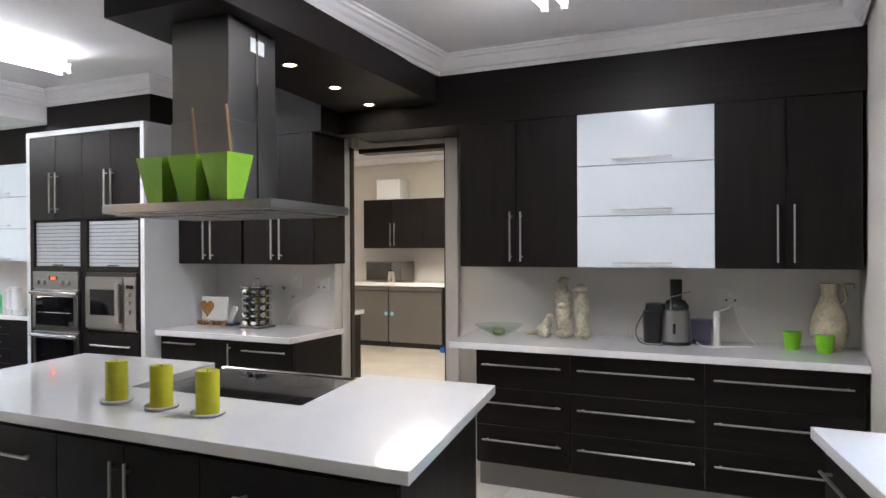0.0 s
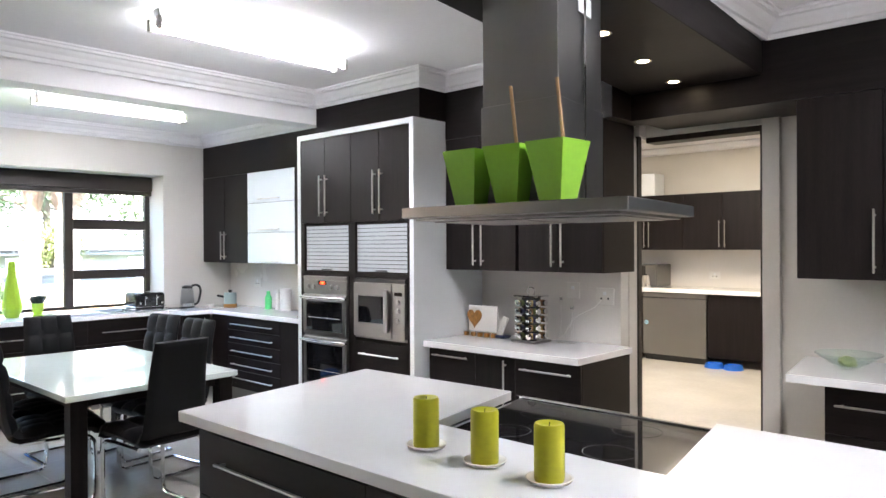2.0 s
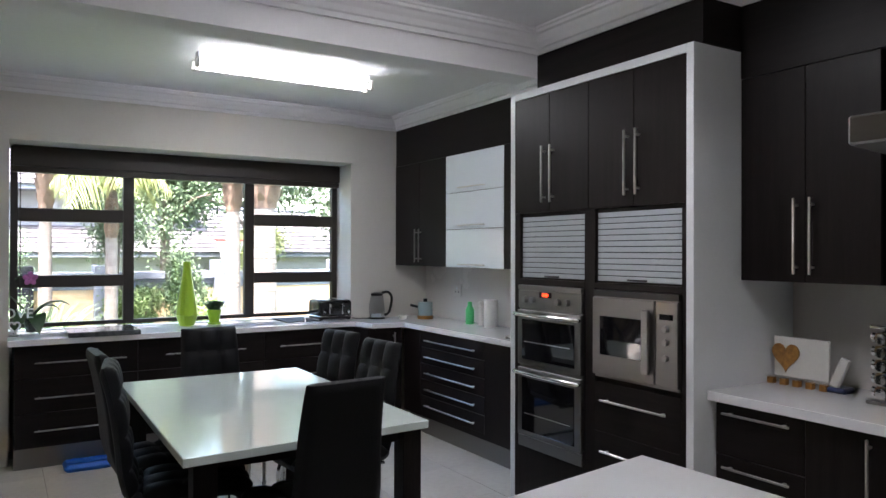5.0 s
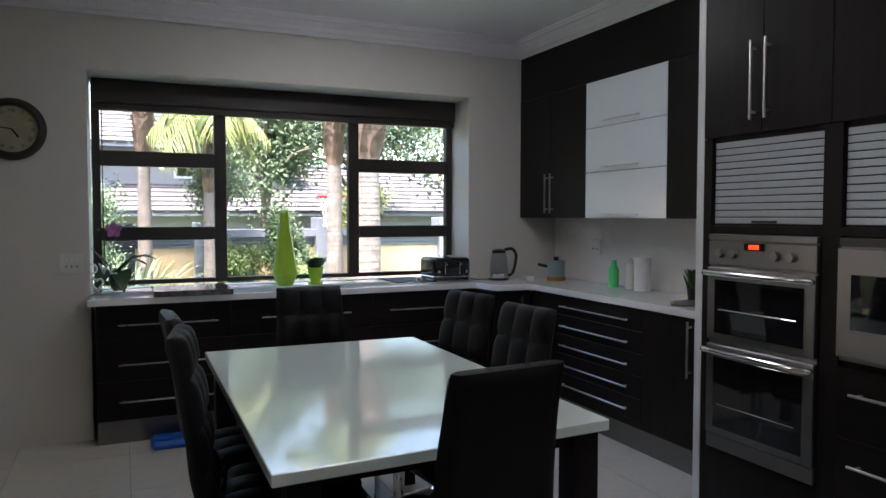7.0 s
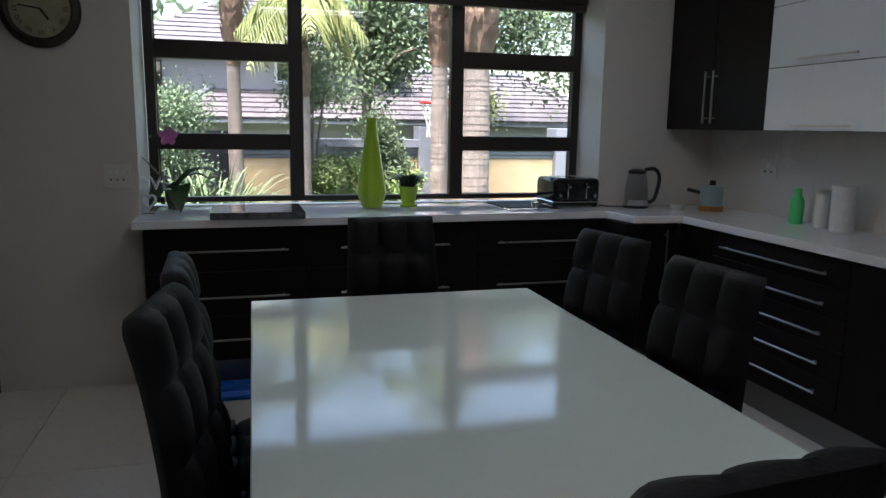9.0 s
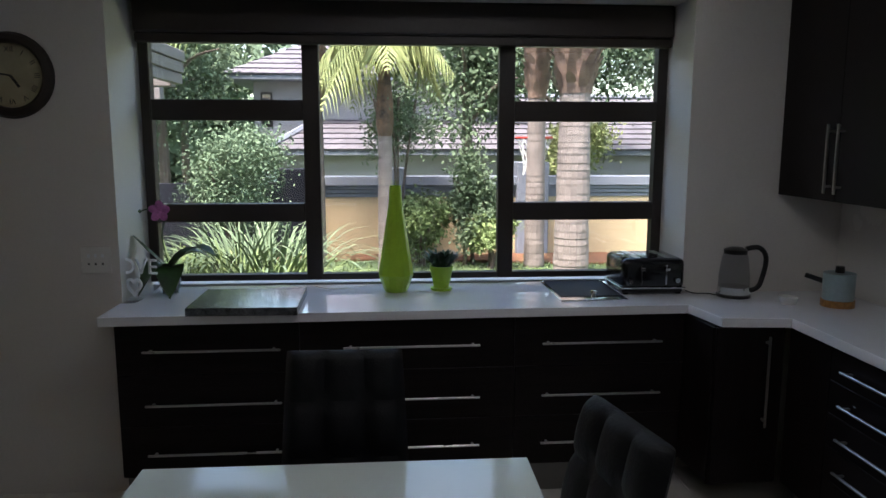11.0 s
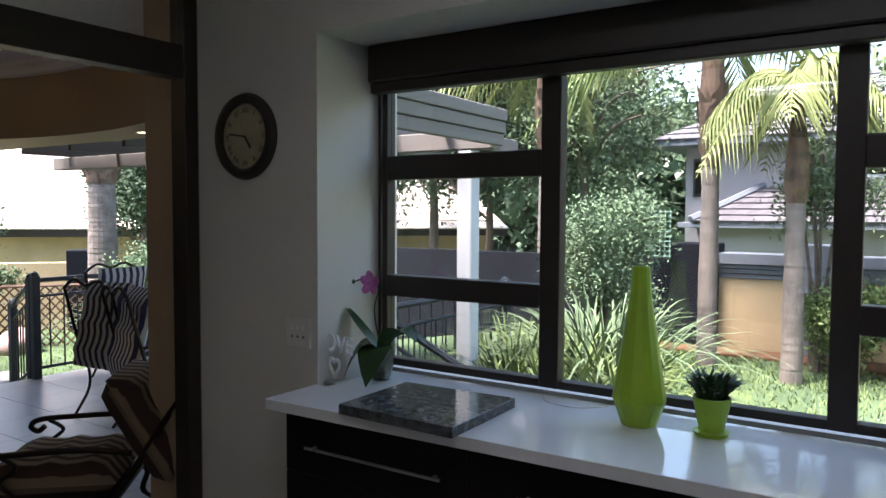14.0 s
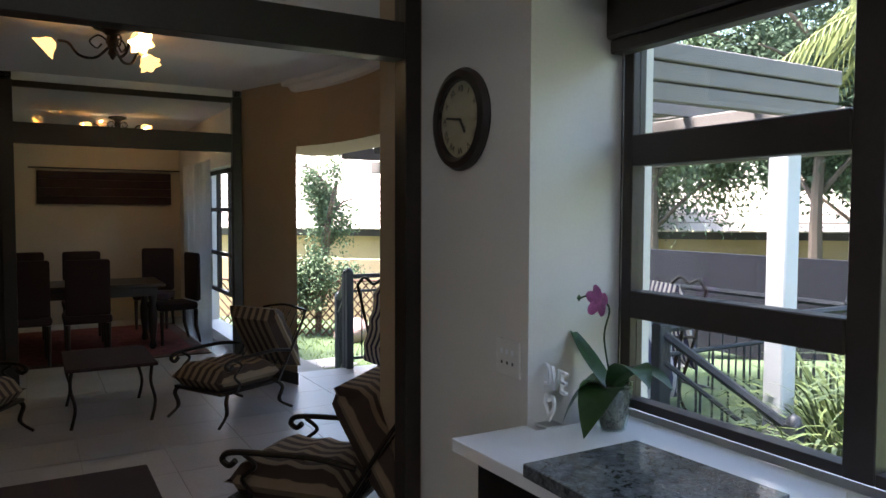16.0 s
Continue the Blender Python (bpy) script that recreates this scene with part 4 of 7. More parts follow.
blob_statue("meerkat_statue", 7.04, 0.0, standing(1.0), "tall cream carved meerkat statue standing upright on the worktop", -10)
blob_statue("meerkat_statue", 7.17, -0.03, standing(0.88), "shorter cream carved meerkat statue beside a tall one", -50)
blob_statue("meerkat_statue", 6.91, -0.03, [(0, 0, 0.045, 0.05, 0.035, 0.045), (0.03, 0, 0.09, 0.03, 0.03, 0.045), (0.045, 0, 0.135, 0.025, 0.024, 0.022), (0.07, 0, 0.13, 0.018, 0.012, 0.01), (-0.06, 0.01, 0.025, 0.06, 0.014, 0.013), (0.03, -0.02, 0.03, 0.018, 0.018, 0.03), (0.03, 0.02, 0.03, 0.018, 0.018, 0.03), (-0.08, 0.01, 0.02, 0.05, 0.01, 0.01)], "small crouching cream carved meerkat statue beside a taller pair", 0)
for x in (7.30, 7.46):
    e = thing("tea_glass", (x, 0.02, WT), "small clear glass standing on the worktop", "glass", "small glasses on the worktop")
    part("glass", lathe([(0, 0), (0.016, 0), (0.02, 0.05), (0.018, 0.05), (0.014, 0.004), (0, 0.004)], x, 0.02, WT, 18), GLASS, e, smooth=True)
# juicer
jx, jy = 7.74, -0.02
e = thing("juicer", (jx, jy, WT), "brushed steel juicer with a black feed tube and lever", "juicer")
part("base", lathe([(0, 0), (0.088, 0), (0.09, 0.012), (0.085, 0.02), (0, 0.02)], jx, jy, WT, 28), BLACK, e, smooth=True)
part("body", lathe([(0.083, 0.0201), (0.086, 0.03), (0.075, 0.205), (0.07, 0.21), (0, 0.21)], jx, jy, WT, 32), STEEL, e, smooth=True)
part("lid", lathe([(0.073, 0.2105), (0.075, 0.23), (0.055, 0.262), (0.036, 0.27), (0, 0.27)], jx, jy, WT, 28), mat("smoky_plastic", (0.03, 0.035, 0.035), 0.15), e, "smoky plastic lid", smooth=True)
part("feed_tube", lathe([(0.034, 0.268), (0.036, 0.385), (0.033, 0.39), (0, 0.385)], jx, jy, WT, 24), BLACK, e, smooth=True)
part("lever", pipe([(jx - 0.02, jy - 0.08, WT + 0.21), (jx - 0.02, jy - 0.08, WT + 0.29), (jx + 0.09, jy - 0.05, WT + 0.32)], 0.004, 6), CHROME, e)
part("dial", bx(jx - 0.008, jx + 0.008, jy - 0.090, jy - 0.079, WT + 0.07, WT + 0.13, 0.003), BLACK, e)
part("pulp_bin", lathe([(0, 0), (0.062, 0), (0.068, 0.19), (0.064, 0.195), (0, 0.195)], jx - 0.135, jy + 0.03, WT, 24), BLACK, e, "black pulp container", smooth=True)
part("bin_lid", lathe([(0.066, 0.196), (0.06, 0.24), (0.03, 0.245), (0, 0.245)], jx - 0.125, jy + 0.03, WT, 24), bpy.data.materials["smoky_plastic"], e, smooth=True)
part("cable", pipe(bend([(jx - 0.2, jy + 0.02, WT + 0.17), (jx - 0.235, jy - 0.02, WT + 0.08), (jx - 0.19, jy - 0.08, WT + 0.006), (jx - 0.05, jy - 0.11, WT + 0.004)], 6), 0.003, 6), BLACK, e, smooth=True)
e = thing("juice_jug", (7.87, 0.02, WT), "clear plastic jug behind a white stick blender", "jug")
part("jug", lathe([(0, 0), (0.055, 0), (0.065, 0.15), (0.06, 0.15), (0.05, 0.005), (0, 0.005)], 7.88, 0.03, WT, 24), glass_mat("lilac_plastic", (0.8, 0.8, 0.9), 0.05), e, smooth=True)
e = thing("stick_blender", (7.97, -0.02, WT), "white hand blender standing upright with its cable on the worktop", "blender")
part("body", lathe([(0, 0), (0.022, 0), (0.022, 0.02), (0.017, 0.04), (0.021, 0.19), (0.015, 0.205), (0, 0.206)], 7.97, -0.02, WT, 20), CERAMIC, e, smooth=True)
part("cable", pipe(bend([(7.97, 0.0, WT + 0.2), (8.03, 0.10, WT + 0.22), (8.04, 0.205, WT + 0.25)], 5), 0.004, 6), CERAMIC, e, smooth=True)
part("loose_cable", pipe(bend([(8.04, 0.2, WT + 0.24), (8.1, 0.12, WT + 0.09), (8.18, 0.02, WT + 0.01), (8.10, -0.04, WT + 0.005), (7.92, -0.1, WT + 0.005), (7.86, -0.05, WT + 0.02)], 6), 0.004, 6), CERAMIC, e, smooth=True)
CUPG = mat("bright_green_plastic", (0.2, 0.55, 0.02), 0.35, var=0.04, bump=0)
for x, y in ((8.37, 0.02), (8.53, -0.07)):
    e = thing("green_cup", (x, y, WT), "bright green tapered plastic cup on the worktop", "cup", "green cups beside the vase")
    part("cup", lathe([(0, 0), (0.037, 0), (0.05, 0.098), (0.053, 0.1), (0.047, 0.1), (0.034, 0.005), (0, 0.005)], x, y, WT, 28), CUPG, e, smooth=True)
e = thing("ceramic_pitcher", (8.56, 0.06, WT), "cream glazed pitcher vase with a curled handle and moulded leaves", "vase")
part("body", lathe([(0, 0), (0.05, 0), (0.085, 0.04), (0.10, 0.11), (0.09, 0.19), (0.06, 0.26), (0.042, 0.32), (0.05, 0.375), (0.045, 0.375), (0.036, 0.32), (0, 0.3)], 8.56, 0.06, WT, 36), mat("cream_glaze", (0.52, 0.46, 0.33), 0.3, var=0.2, scale=14, bump=0.04), e, smooth=True)
part("handle", pipe(bend([(8.60, 0.04, WT + 0.24), (8.64, 0.03, WT + 0.30), (8.63, 0.03, WT + 0.37), (8.67, 0.02, WT + 0.375), (8.675, 0.02, WT + 0.35)], 6), 0.009, 8), bpy.data.materials["cream_glaze"], e, smooth=True)
bm = bmesh.new()
for k, (a, z) in enumerate(((4.0, 0.17), (4.4, 0.1), (5.0, 0.15), (3.6, 0.08))):
    g = Vector((8.56 + 0.096 * math.cos(a), 0.06 + 0.096 * math.sin(a), WT + z))
    t = Vector((-math.sin(a), math.cos(a), 0))
    o = Vector((math.cos(a), math.sin(a), 0)) * 0.008
    vs = [bm.verts.new(g + t * p + Vector((0, 0, q)) + o * h) for p, q, h in ((-0.03, 0, 0.2), (0, -0.014, 1), (0.03, 0.006, 0.2), (0, 0.016, 1))]
    bm.faces.new(vs)
part("leaf_relief", bm, bpy.data.materials["cream_glaze"], e)

# ---- things on the middle worktop ----
e = thing("picture_board", (4.40, -0.2, WT), "small white framed board with a brown heart, on short feet", "picture")
part("board", bx(4.27, 4.53, -0.22, -0.208, WT + 0.035, WT + 0.215, 0.002), CERAMIC, e)
bm = bmesh.new()
hp = [bm.verts.new((4.33 + 0.0042 * 16 * math.sin(t) ** 3, -0.2215, WT + 0.13 + 0.0045 * (13 * math.cos(t) - 5 * math.cos(2 * t) - 2 * math.cos(3 * t) - math.cos(4 * t)))) for t in [i * math.tau / 30 for i in range(30)]]
r_ = bm.faces.new(hp)
ex = bmesh.ops.extrude_face_region(bm, geom=[r_])
bmesh.ops.translate(bm, verts=[v for v in ex["geom"] if isinstance(v, bmesh.types.BMVert)], vec=(0, -0.006, 0))
bmesh.ops.recalc_face_normals(bm, faces=bm.faces)
part("heart", bm, mat("amber_wood", (0.36, 0.17, 0.04), 0.5, var=0.25, scale=30), e, "amber brown wooden heart")
part("shelf", bx(4.25, 4.55, -0.27, -0.205, WT + 0.03, WT + 0.036), GLASS, e)
for i in range(5):
    part("foot", bx(4.26 + i * 0.062, 4.29 + i * 0.062, -0.262, -0.232, WT, WT + 0.0295, 0.002), bpy.data.materials["amber_wood"], e)
e.location += Vector((-0.055, -0.07, 0))
e = thing("cordless_phone", (4.62, -0.28, WT), "white cordless phone leaning in a dark blue charging base", "telephone")
part("base", bx(4.57, 4.67, -0.32, -0.24, WT, WT + 0.022, 0.006), mat("navy_plastic", (0.02, 0.03, 0.09), 0.35), e)
bm = bx(-0.022, 0.022, -0.012, 0.012, 0, 0.135, 0.006)
bmesh.ops.rotate(bm, verts=bm.verts, matrix=Matrix.Rotation(radians(18), 3, "Y") @ Matrix.Rotation(radians(-12), 3, "X"))
bmesh.ops.translate(bm, verts=bm.verts, vec=(4.605, -0.29, WT + 0.018))
part("handset", bm, CERAMIC, e, "white handset")
e.location += Vector((-0.11, 0, 0))
e = thing("spice_rack", (4.79, -0.30, WT), "square steel carousel spice rack filled with small jars", "spice rack")
sx_, sy_ = 4.79, -0.32
part("base", bx(sx_ - 0.095, sx_ + 0.095, sy_ - 0.095, sy_ + 0.095, WT, WT + 0.014, 0.002), STEEL_H, e)
part("core", bx(sx_ - 0.045, sx_ + 0.045, sy_ - 0.045, sy_ + 0.045, WT + 0.014, WT + 0.30), BLACK, e)
part("top", bx(sx_ - 0.085, sx_ + 0.085, sy_ - 0.085, sy_ + 0.085, WT + 0.30, WT + 0.313, 0.003), CHROME, e)
part("carry_ring", pipe([(sx_ + 0.03 * math.cos(t), sy_, WT + 0.335 + 0.03 * math.sin(t)) for t in [i * math.tau / 16 for i in range(17)]], 0.003, 6), CHROME, e, smooth=True)
SP = [mat("spice_a", (0.16, 0.08, 0.03), 0.5, var=0.3, scale=60), mat("spice_b", (0.09, 0.1, 0.03), 0.5, var=0.3, scale=60), mat("spice_c", (0.25, 0.17, 0.06), 0.5, var=0.3, scale=60), mat("spice_label", (0.03, 0.03, 0.08), 0.4)]
k_ = 0
for side in range(4):
    for row in range(5):
        for col in (-0.04, 0.04):
            k_ += 1
            bm = lathe([(0, 0), (0.022, 0), (0.022, 0.045), (0.016, 0.05), (0, 0.05)], steps=12)
            cap = lathe([(0.0165, 0.0502), (0.021, 0.0505), (0.021, 0.064), (0, 0.065)], steps=12)
            M = Matrix.Translation((sx_, sy_, WT + 0.045 + row * 0.054)) @ Matrix.Rotation(radians(90 * side), 4, "Z") @ Matrix.Translation((col, -0.028, 0)) @ Matrix.Rotation(radians(90), 4, "X")
            bmesh.ops.transform(bm, verts=bm.verts, matrix=M)
            bmesh.ops.transform(cap, verts=cap.verts, matrix=M)
            j = part("jar", bm, SP[k_ % 4], e, smooth=True)
            part("lid", cap, CHROME, j, smooth=True)
for x, y, r, h in ((4.96, -0.22, 0.012, 0.28), (5.03, -0.2, 0.014, 0.22)):
    e = thing("glass_bottle", (x, y, WT), "slim clear glass oil bottle beside the spice rack", "bottle", "oil bottles beside the spice rack")
    part("bottle", lathe([(0, 0), (0.03, 0), (0.03, 0.04), (r, 0.09), (r * 0.8, h), (0, h)], x, y, WT, 18), GLASS, e, smooth=True)
    part("stopper", lathe([(0, h), (r * 0.8, h + 0.001), (r, h + 0.02), (0, h + 0.022)], x, y, WT, 12), CHROME, e, smooth=True)
e = thing("small_black_jar", (4.685, -0.24, WT), "small dark jar beside the spice rack", "jar")
part("jar", lathe([(0, 0), (0.02, 0), (0.02, 0.035), (0, 0.036)], 4.685, -0.2, WT, 14), BLACK, e, smooth=True)

# ---- things in the window corner ----
e = thing("glass_kettle", (0.44, -0.47, WT), "clear glass electric kettle with a black handle and steel base", "kettle")
kx, ky = 0.44, -0.47
part("base", lathe([(0, 0), (0.078, 0), (0.078, 0.012), (0.07, 0.016), (0, 0.016)], kx, ky, WT, 28), BLACK, e, smooth=True)
part("band", lathe([(0.072, 0.0165), (0.073, 0.05), (0, 0.05)], kx, ky, WT, 28), CHROME, e, smooth=True)
part("jug", lathe([(0.071, 0.0505), (0.07, 0.1), (0.058, 0.19), (0.052, 0.205), (0.048, 0.205)], kx, ky, WT, 28), glass_mat("smoky_glass", (0.82, 0.83, 0.85), 0.0, 0.04), e, "clear glass jug", smooth=True)
part("lid", lathe([(0.053, 0.2055), (0.054, 0.225), (0.03, 0.235), (0, 0.236)], kx, ky, WT, 28), BLACK, e, smooth=True)
part("handle", pipe(bend([(kx + 0.02, ky + 0.04, WT + 0.23), (kx + 0.03, ky + 0.10, WT + 0.235), (kx + 0.03, ky + 0.135, WT + 0.18), (kx + 0.03, ky + 0.11, WT + 0.06), (kx + 0.02, ky + 0.07, WT + 0.03)], 6), 0.012, 8), BLACK, e, smooth=True)
e = thing("toaster", (0.25, -0.84, WT), "glossy black four-slot toaster with chrome levers, beside the window", "toaster")
tx, ty = 0.25, -0.84
part("body", solid(bmesh.new(), [(tx - 0.14, ty - 0.155), (tx + 0.14, ty - 0.155), (tx + 0.14, ty + 0.155), (tx - 0.14, ty + 0.155)], WT + 0.025, WT + 0.175, 0.03, 4), mat("black_gloss", (0.006, 0.006, 0.007), 0.18, coat=0.4, bump=0), e, smooth=True)
part("base", bx(tx - 0.13, tx + 0.13, ty - 0.15, ty + 0.15, WT + 0.008, WT + 0.03, 0.008), BLACK, e)
part("base_trim", bx(tx - 0.143, tx + 0.143, ty - 0.158, ty + 0.158, WT + 0.03, WT + 0.037, 0.003), CHROME, e)
for dx in (-0.06, 0.06):
    for dy in (-0.075, 0.075):
        part("slot", bx(tx + dx - 0.05, tx + dx + 0.05, ty + dy - 0.014, ty + dy + 0.014, WT + 0.1755, WT + 0.177), HANDLE, e)
for dy in (-0.06, 0.06):
    part("lever", bx(tx + 0.141, tx + 0.165, ty + dy - 0.012, ty + dy + 0.012, WT + 0.12, WT + 0.135, 0.003), CHROME, e)
    part("lever_track", bx(tx + 0.1405, tx + 0.1425, ty + dy - 0.004, ty + dy + 0.004, WT + 0.05, WT + 0.145), CHROME, e)
    bm = lathe([(0, 0), (0.014, 0), (0.012, 0.012), (0, 0.012)], steps=14)
    bmesh.ops.rotate(bm, verts=bm.verts, matrix=Matrix.Rotation(radians(90), 3, "Y"))
    bmesh.ops.translate(bm, verts=bm.verts, vec=(tx + 0.1405, ty + dy * 1.9, WT + 0.07))
    part("knob", bm, CHROME, e, smooth=True)
for dx in (-0.11, 0.11):
    for dy in (-0.13, 0.13):
        part("foot", bx(tx + dx - 0.012, tx + dx + 0.012, ty + dy - 0.012, ty + dy + 0.012, WT, WT + 0.008), BLACK, e)
part("cable", pipe(bend([(tx + 0.02, ty + 0.15, WT + 0.02), (tx + 0.12, ty + 0.20, WT + 0.004), (tx + 0.14, ty + 0.27, WT + 0.004), (tx + 0.22, ty + 0.31, WT + 0.004)], 6), 0.003, 6), BLACK, e, smooth=True)
e = thing("kitchen_pot", (0.67, -0.10, WT), "grey pot with a black handle on a wooden ring", "pot")
part("stand", lathe([(0, 0), (0.07, 0), (0.07, 0.03), (0, 0.03)], 0.67, -0.1, WT, 24), bpy.data.materials["amber_wood"], e, "wooden ring stand", smooth=True)
part("pot", lathe([(0, 0.0305), (0.065, 0.031), (0.066, 0.15), (0.06, 0.15), (0, 0.14)], 0.67, -0.1, WT, 24), mat("grey_enamel", (0.28, 0.36, 0.38), 0.3), e, smooth=True)
part("handle", pipe([(0.615, -0.13, WT + 0.10), (0.53, -0.17, WT + 0.115)], 0.012, 8), BLACK, e, smooth=True)
part("lid_knob", lathe([(0, 0.15), (0.02, 0.151), (0.018, 0.18), (0, 0.182)], 0.67, -0.1, WT, 14), BLACK, e, smooth=True)
e = thing("green_bottle", (1.27, -0.02, WT), "bright green plastic bottle by the splashback", "bottle")
part("bottle", lathe([(0, 0), (0.035, 0), (0.036, 0.12), (0.02, 0.15), (0.018, 0.185), (0, 0.186)], 1.27, -0.02, WT, 20), mat("spring_green_plastic", (0.1, 0.62, 0.2), 0.35, bump=0), e, smooth=True)
e = thing("paper_towel_roll", (1.57, -0.02, WT), "white paper towel roll standing on the worktop", "paper roll")
part("roll", lathe([(0.02, 0), (0.055, 0.001), (0.056, 0.22), (0.02, 0.221), (0.018, 0.01)], 1.57, -0.02, WT, 28), mat("paper_white", (0.75, 0.74, 0.72), 0.9, bump=0.1), e, smooth=True)
e = thing("white_canister", (1.42, 0.0, WT), "slim white canister between the green bottle and the paper roll", "canister")
part("body", lathe([(0, 0), (0.034, 0), (0.036, 0.01), (0.036, 0.17), (0, 0.17)], 1.42, 0.0, WT, 24), CERAMIC, e, smooth=True)
part("lid", lathe([(0.037, 0.171), (0.037, 0.19), (0.012, 0.196), (0.01, 0.21), (0, 0.211)], 1.42, 0.0, WT, 24), HANDLE, e, "satin steel lid", smooth=True)
e = thing("round_basin", (2.28, -0.17, WT), "small round steel basin set in the worktop beside the oven tower", "sink")
part("rim", lathe([(0.165, 0.001), (0.172, 0.005), (0.185, 0.006), (0.192, 0.0005)], 2.28, -0.17, WT, 40), CHROME, e, smooth=True)
part("bowl", lathe([(0.165, 0.003), (0.12, 0.0016), (0, 0.0012)], 2.28, -0.17, WT, 40), STEEL, e, smooth=True)
part("drain", lathe([(0.03, 0.002), (0.022, 0.0035), (0, 0.003)], 2.28, -0.17, WT, 20), BLACK, e, smooth=True)
e = thing("white_dish", (0.55, -0.28, WT), "small white dish on the corner worktop", "dish")
part("dish", lathe([(0, 0), (0.03, 0), (0.045, 0.035), (0.042, 0.035), (0.028, 0.004), (0, 0.004)], 0.62, -0.30, WT, 20), CERAMIC, e, smooth=True)

LEAF = mat("dark_leaf", (0.03, 0.075, 0.02), 0.4, var=0.2, scale=20, island=0.25, bump=0.02)
LEAF2 = mat("grey_green_leaf", (0.045, 0.085, 0.04), 0.5, var=0.2, scale=20, island=0.3)


def blade(bm, base, tip, width, sag=0.0, seg=5, fold=0.15):
    """A long leaf from base to tip, bowed upwards by sag, as a folded strip."""
    b, t = Vector(base), Vector(tip)
    d = (t - b)
    side = d.cross(Vector((0, 0, 1)))
    side = side.normalized() if side.length > 1e-4 else Vector((1, 0, 0))
    rows = []
    for i in range(seg + 1):
        s = i / seg
        p = b + d * s + Vector((0, 0, sag * 4 * s * (1 - s)))
        w = width * (math.sin(math.pi * min(1, s * 0.9 + 0.12)) ** 0.7) * 0.5 if i < seg else 0.0005
        dn = Vector((0, 0, -w * fold))
        rows.append([bm.verts.new(p - side * w), bm.verts.new(p + dn), bm.verts.new(p + side * w)])
    for a, c in zip(rows, rows[1:]):
        for k in range(2):
            bm.faces.new((a[k], a[k + 1], c[k + 1], c[k]))


def small_plant(name, x, y, z, label, cat, pot_profile, pot_mat, n, spread, height, leaf, width=0.008, seed=1):
    rnd = random.Random(seed)
    e = thing(name, (x, y, z), label, cat)
    part("pot", lathe(pot_profile, x, y, z, 32), pot_mat, e, smooth=True)
    top = pot_profile[-1][1]
    part("soil", lathe([(0, top - 0.012), (max(p[0] for p in pot_profile) * 0.85, top - 0.012)], x, y, z, 16), mat("potting_soil", (0.03, 0.02, 0.014), 0.95, bump=0.2), e)
    bm = bmesh.new()
    for _ in range(n):
        a, r, h = rnd.uniform(0, 6.28), spread * rnd.uniform(0.25, 1), height * rnd.uniform(0.5, 1)
        bs = Vector((x + rnd.uniform(-0.03, 0.03), y + rnd.uniform(-0.03, 0.03), z + top - 0.01))
        blade(bm, bs, bs + Vector((r * math.cos(a), r * math.sin(a), h)), width, 0.02, 4)
    part("foliage", bm, leaf, e)
    return e


small_plant("potted_plant", 0.195, -1.842, WT, "bushy dark green plant in a small lime pot on its saucer", "plant", [(0, 0), (0.05, 0), (0.055, 0.012), (0.04, 0.014), (0.038, 0.02), (0.055, 0.10), (0.058, 0.12), (0.052, 0.12), (0.05, 0.108)], LIME, 260, 0.10, 0.10, LEAF, 0.012, 4)
small_plant("potted_plant", 2.08, -0.06, WT, "small green plant in a dark pot beside the oven tower", "plant", [(0, 0), (0.035, 0), (0.045, 0.07), (0.04, 0.07), (0.038, 0.062)], BLACK, 60, 0.06, 0.14, LEAF, 0.02, 8)
e = thing("tall_vase", (0.215, -2.065, WT), "tall faceted lime green vase on the window sill", "vase")
bm = lathe([(0, 0), (0.052, 0), (0.058, 0.006), (0.086, 0.085), (0.082, 0.12), (0.034, 0.42), (0.028, 0.515), (0.025, 0.515), (0.02, 0.40), (0, 0.38)], 0.215, -2.065, WT, 14)
part("vase", bm, LIME, e, smooth=False)
# orchid
ox, oy = 0.185, -3.15
e = thing("orchid", (ox, oy, WT), "pink orchid with broad dark leaves in a clear glass pot", "plant")
part("pot", lathe([(0, 0), (0.04, 0), (0.055, 0.06), (0.062, 0.15), (0.058, 0.15), (0.05, 0.06), (0.036, 0.005), (0, 0.005)], ox, oy, WT, 28), GB, e, "clear glass pot", smooth=True)
part("bark", lathe([(0, 0.008), (0.035, 0.008), (0.048, 0.06), (0.053, 0.13), (0, 0.135)], ox, oy, WT, 20), mat("orchid_bark", (0.26, 0.22, 0.19), 0.9, var=0.5, scale=60, bscale=120, bump=0.3), e, smooth=True)
for dx, dy, h, w, sg in ((0.10, 0.25, 0.19, 0.10, 0.08), (0.10, -0.12, 0.0, 0.16, 0.09), (0.04, -0.17, 0.31, 0.075, 0.0), (-0.06, 0.19, 0.15, 0.10, 0.07), (0.15, 0.04, 0.0, 0.14, 0.08)):
    bm = bmesh.new()
    blade(bm, (ox, oy, WT + 0.12), (ox + dx, oy + dy, WT + h), w, sg, 8, 0.3)
    part("leaf", bm, LEAF, e, smooth=True)
part("stem", pipe(bend([(ox, oy, WT + 0.12), (ox + 0.02, oy - 0.02, WT + 0.28), (ox + 0.02, oy + 0.0, WT + 0.38), (ox + 0.04, oy - 0.06, WT + 0.41), (ox + 0.05, oy - 0.10, WT + 0.40)], 6), 0.003, 6), LEAF, e, smooth=True)
PINK = mat("orchid_pink", (0.55, 0.17, 0.45), 0.5, var=0.2, scale=40)
bm = bmesh.new()
fc = Vector((ox + 0.05, oy - 0.015, WT + 0.40))
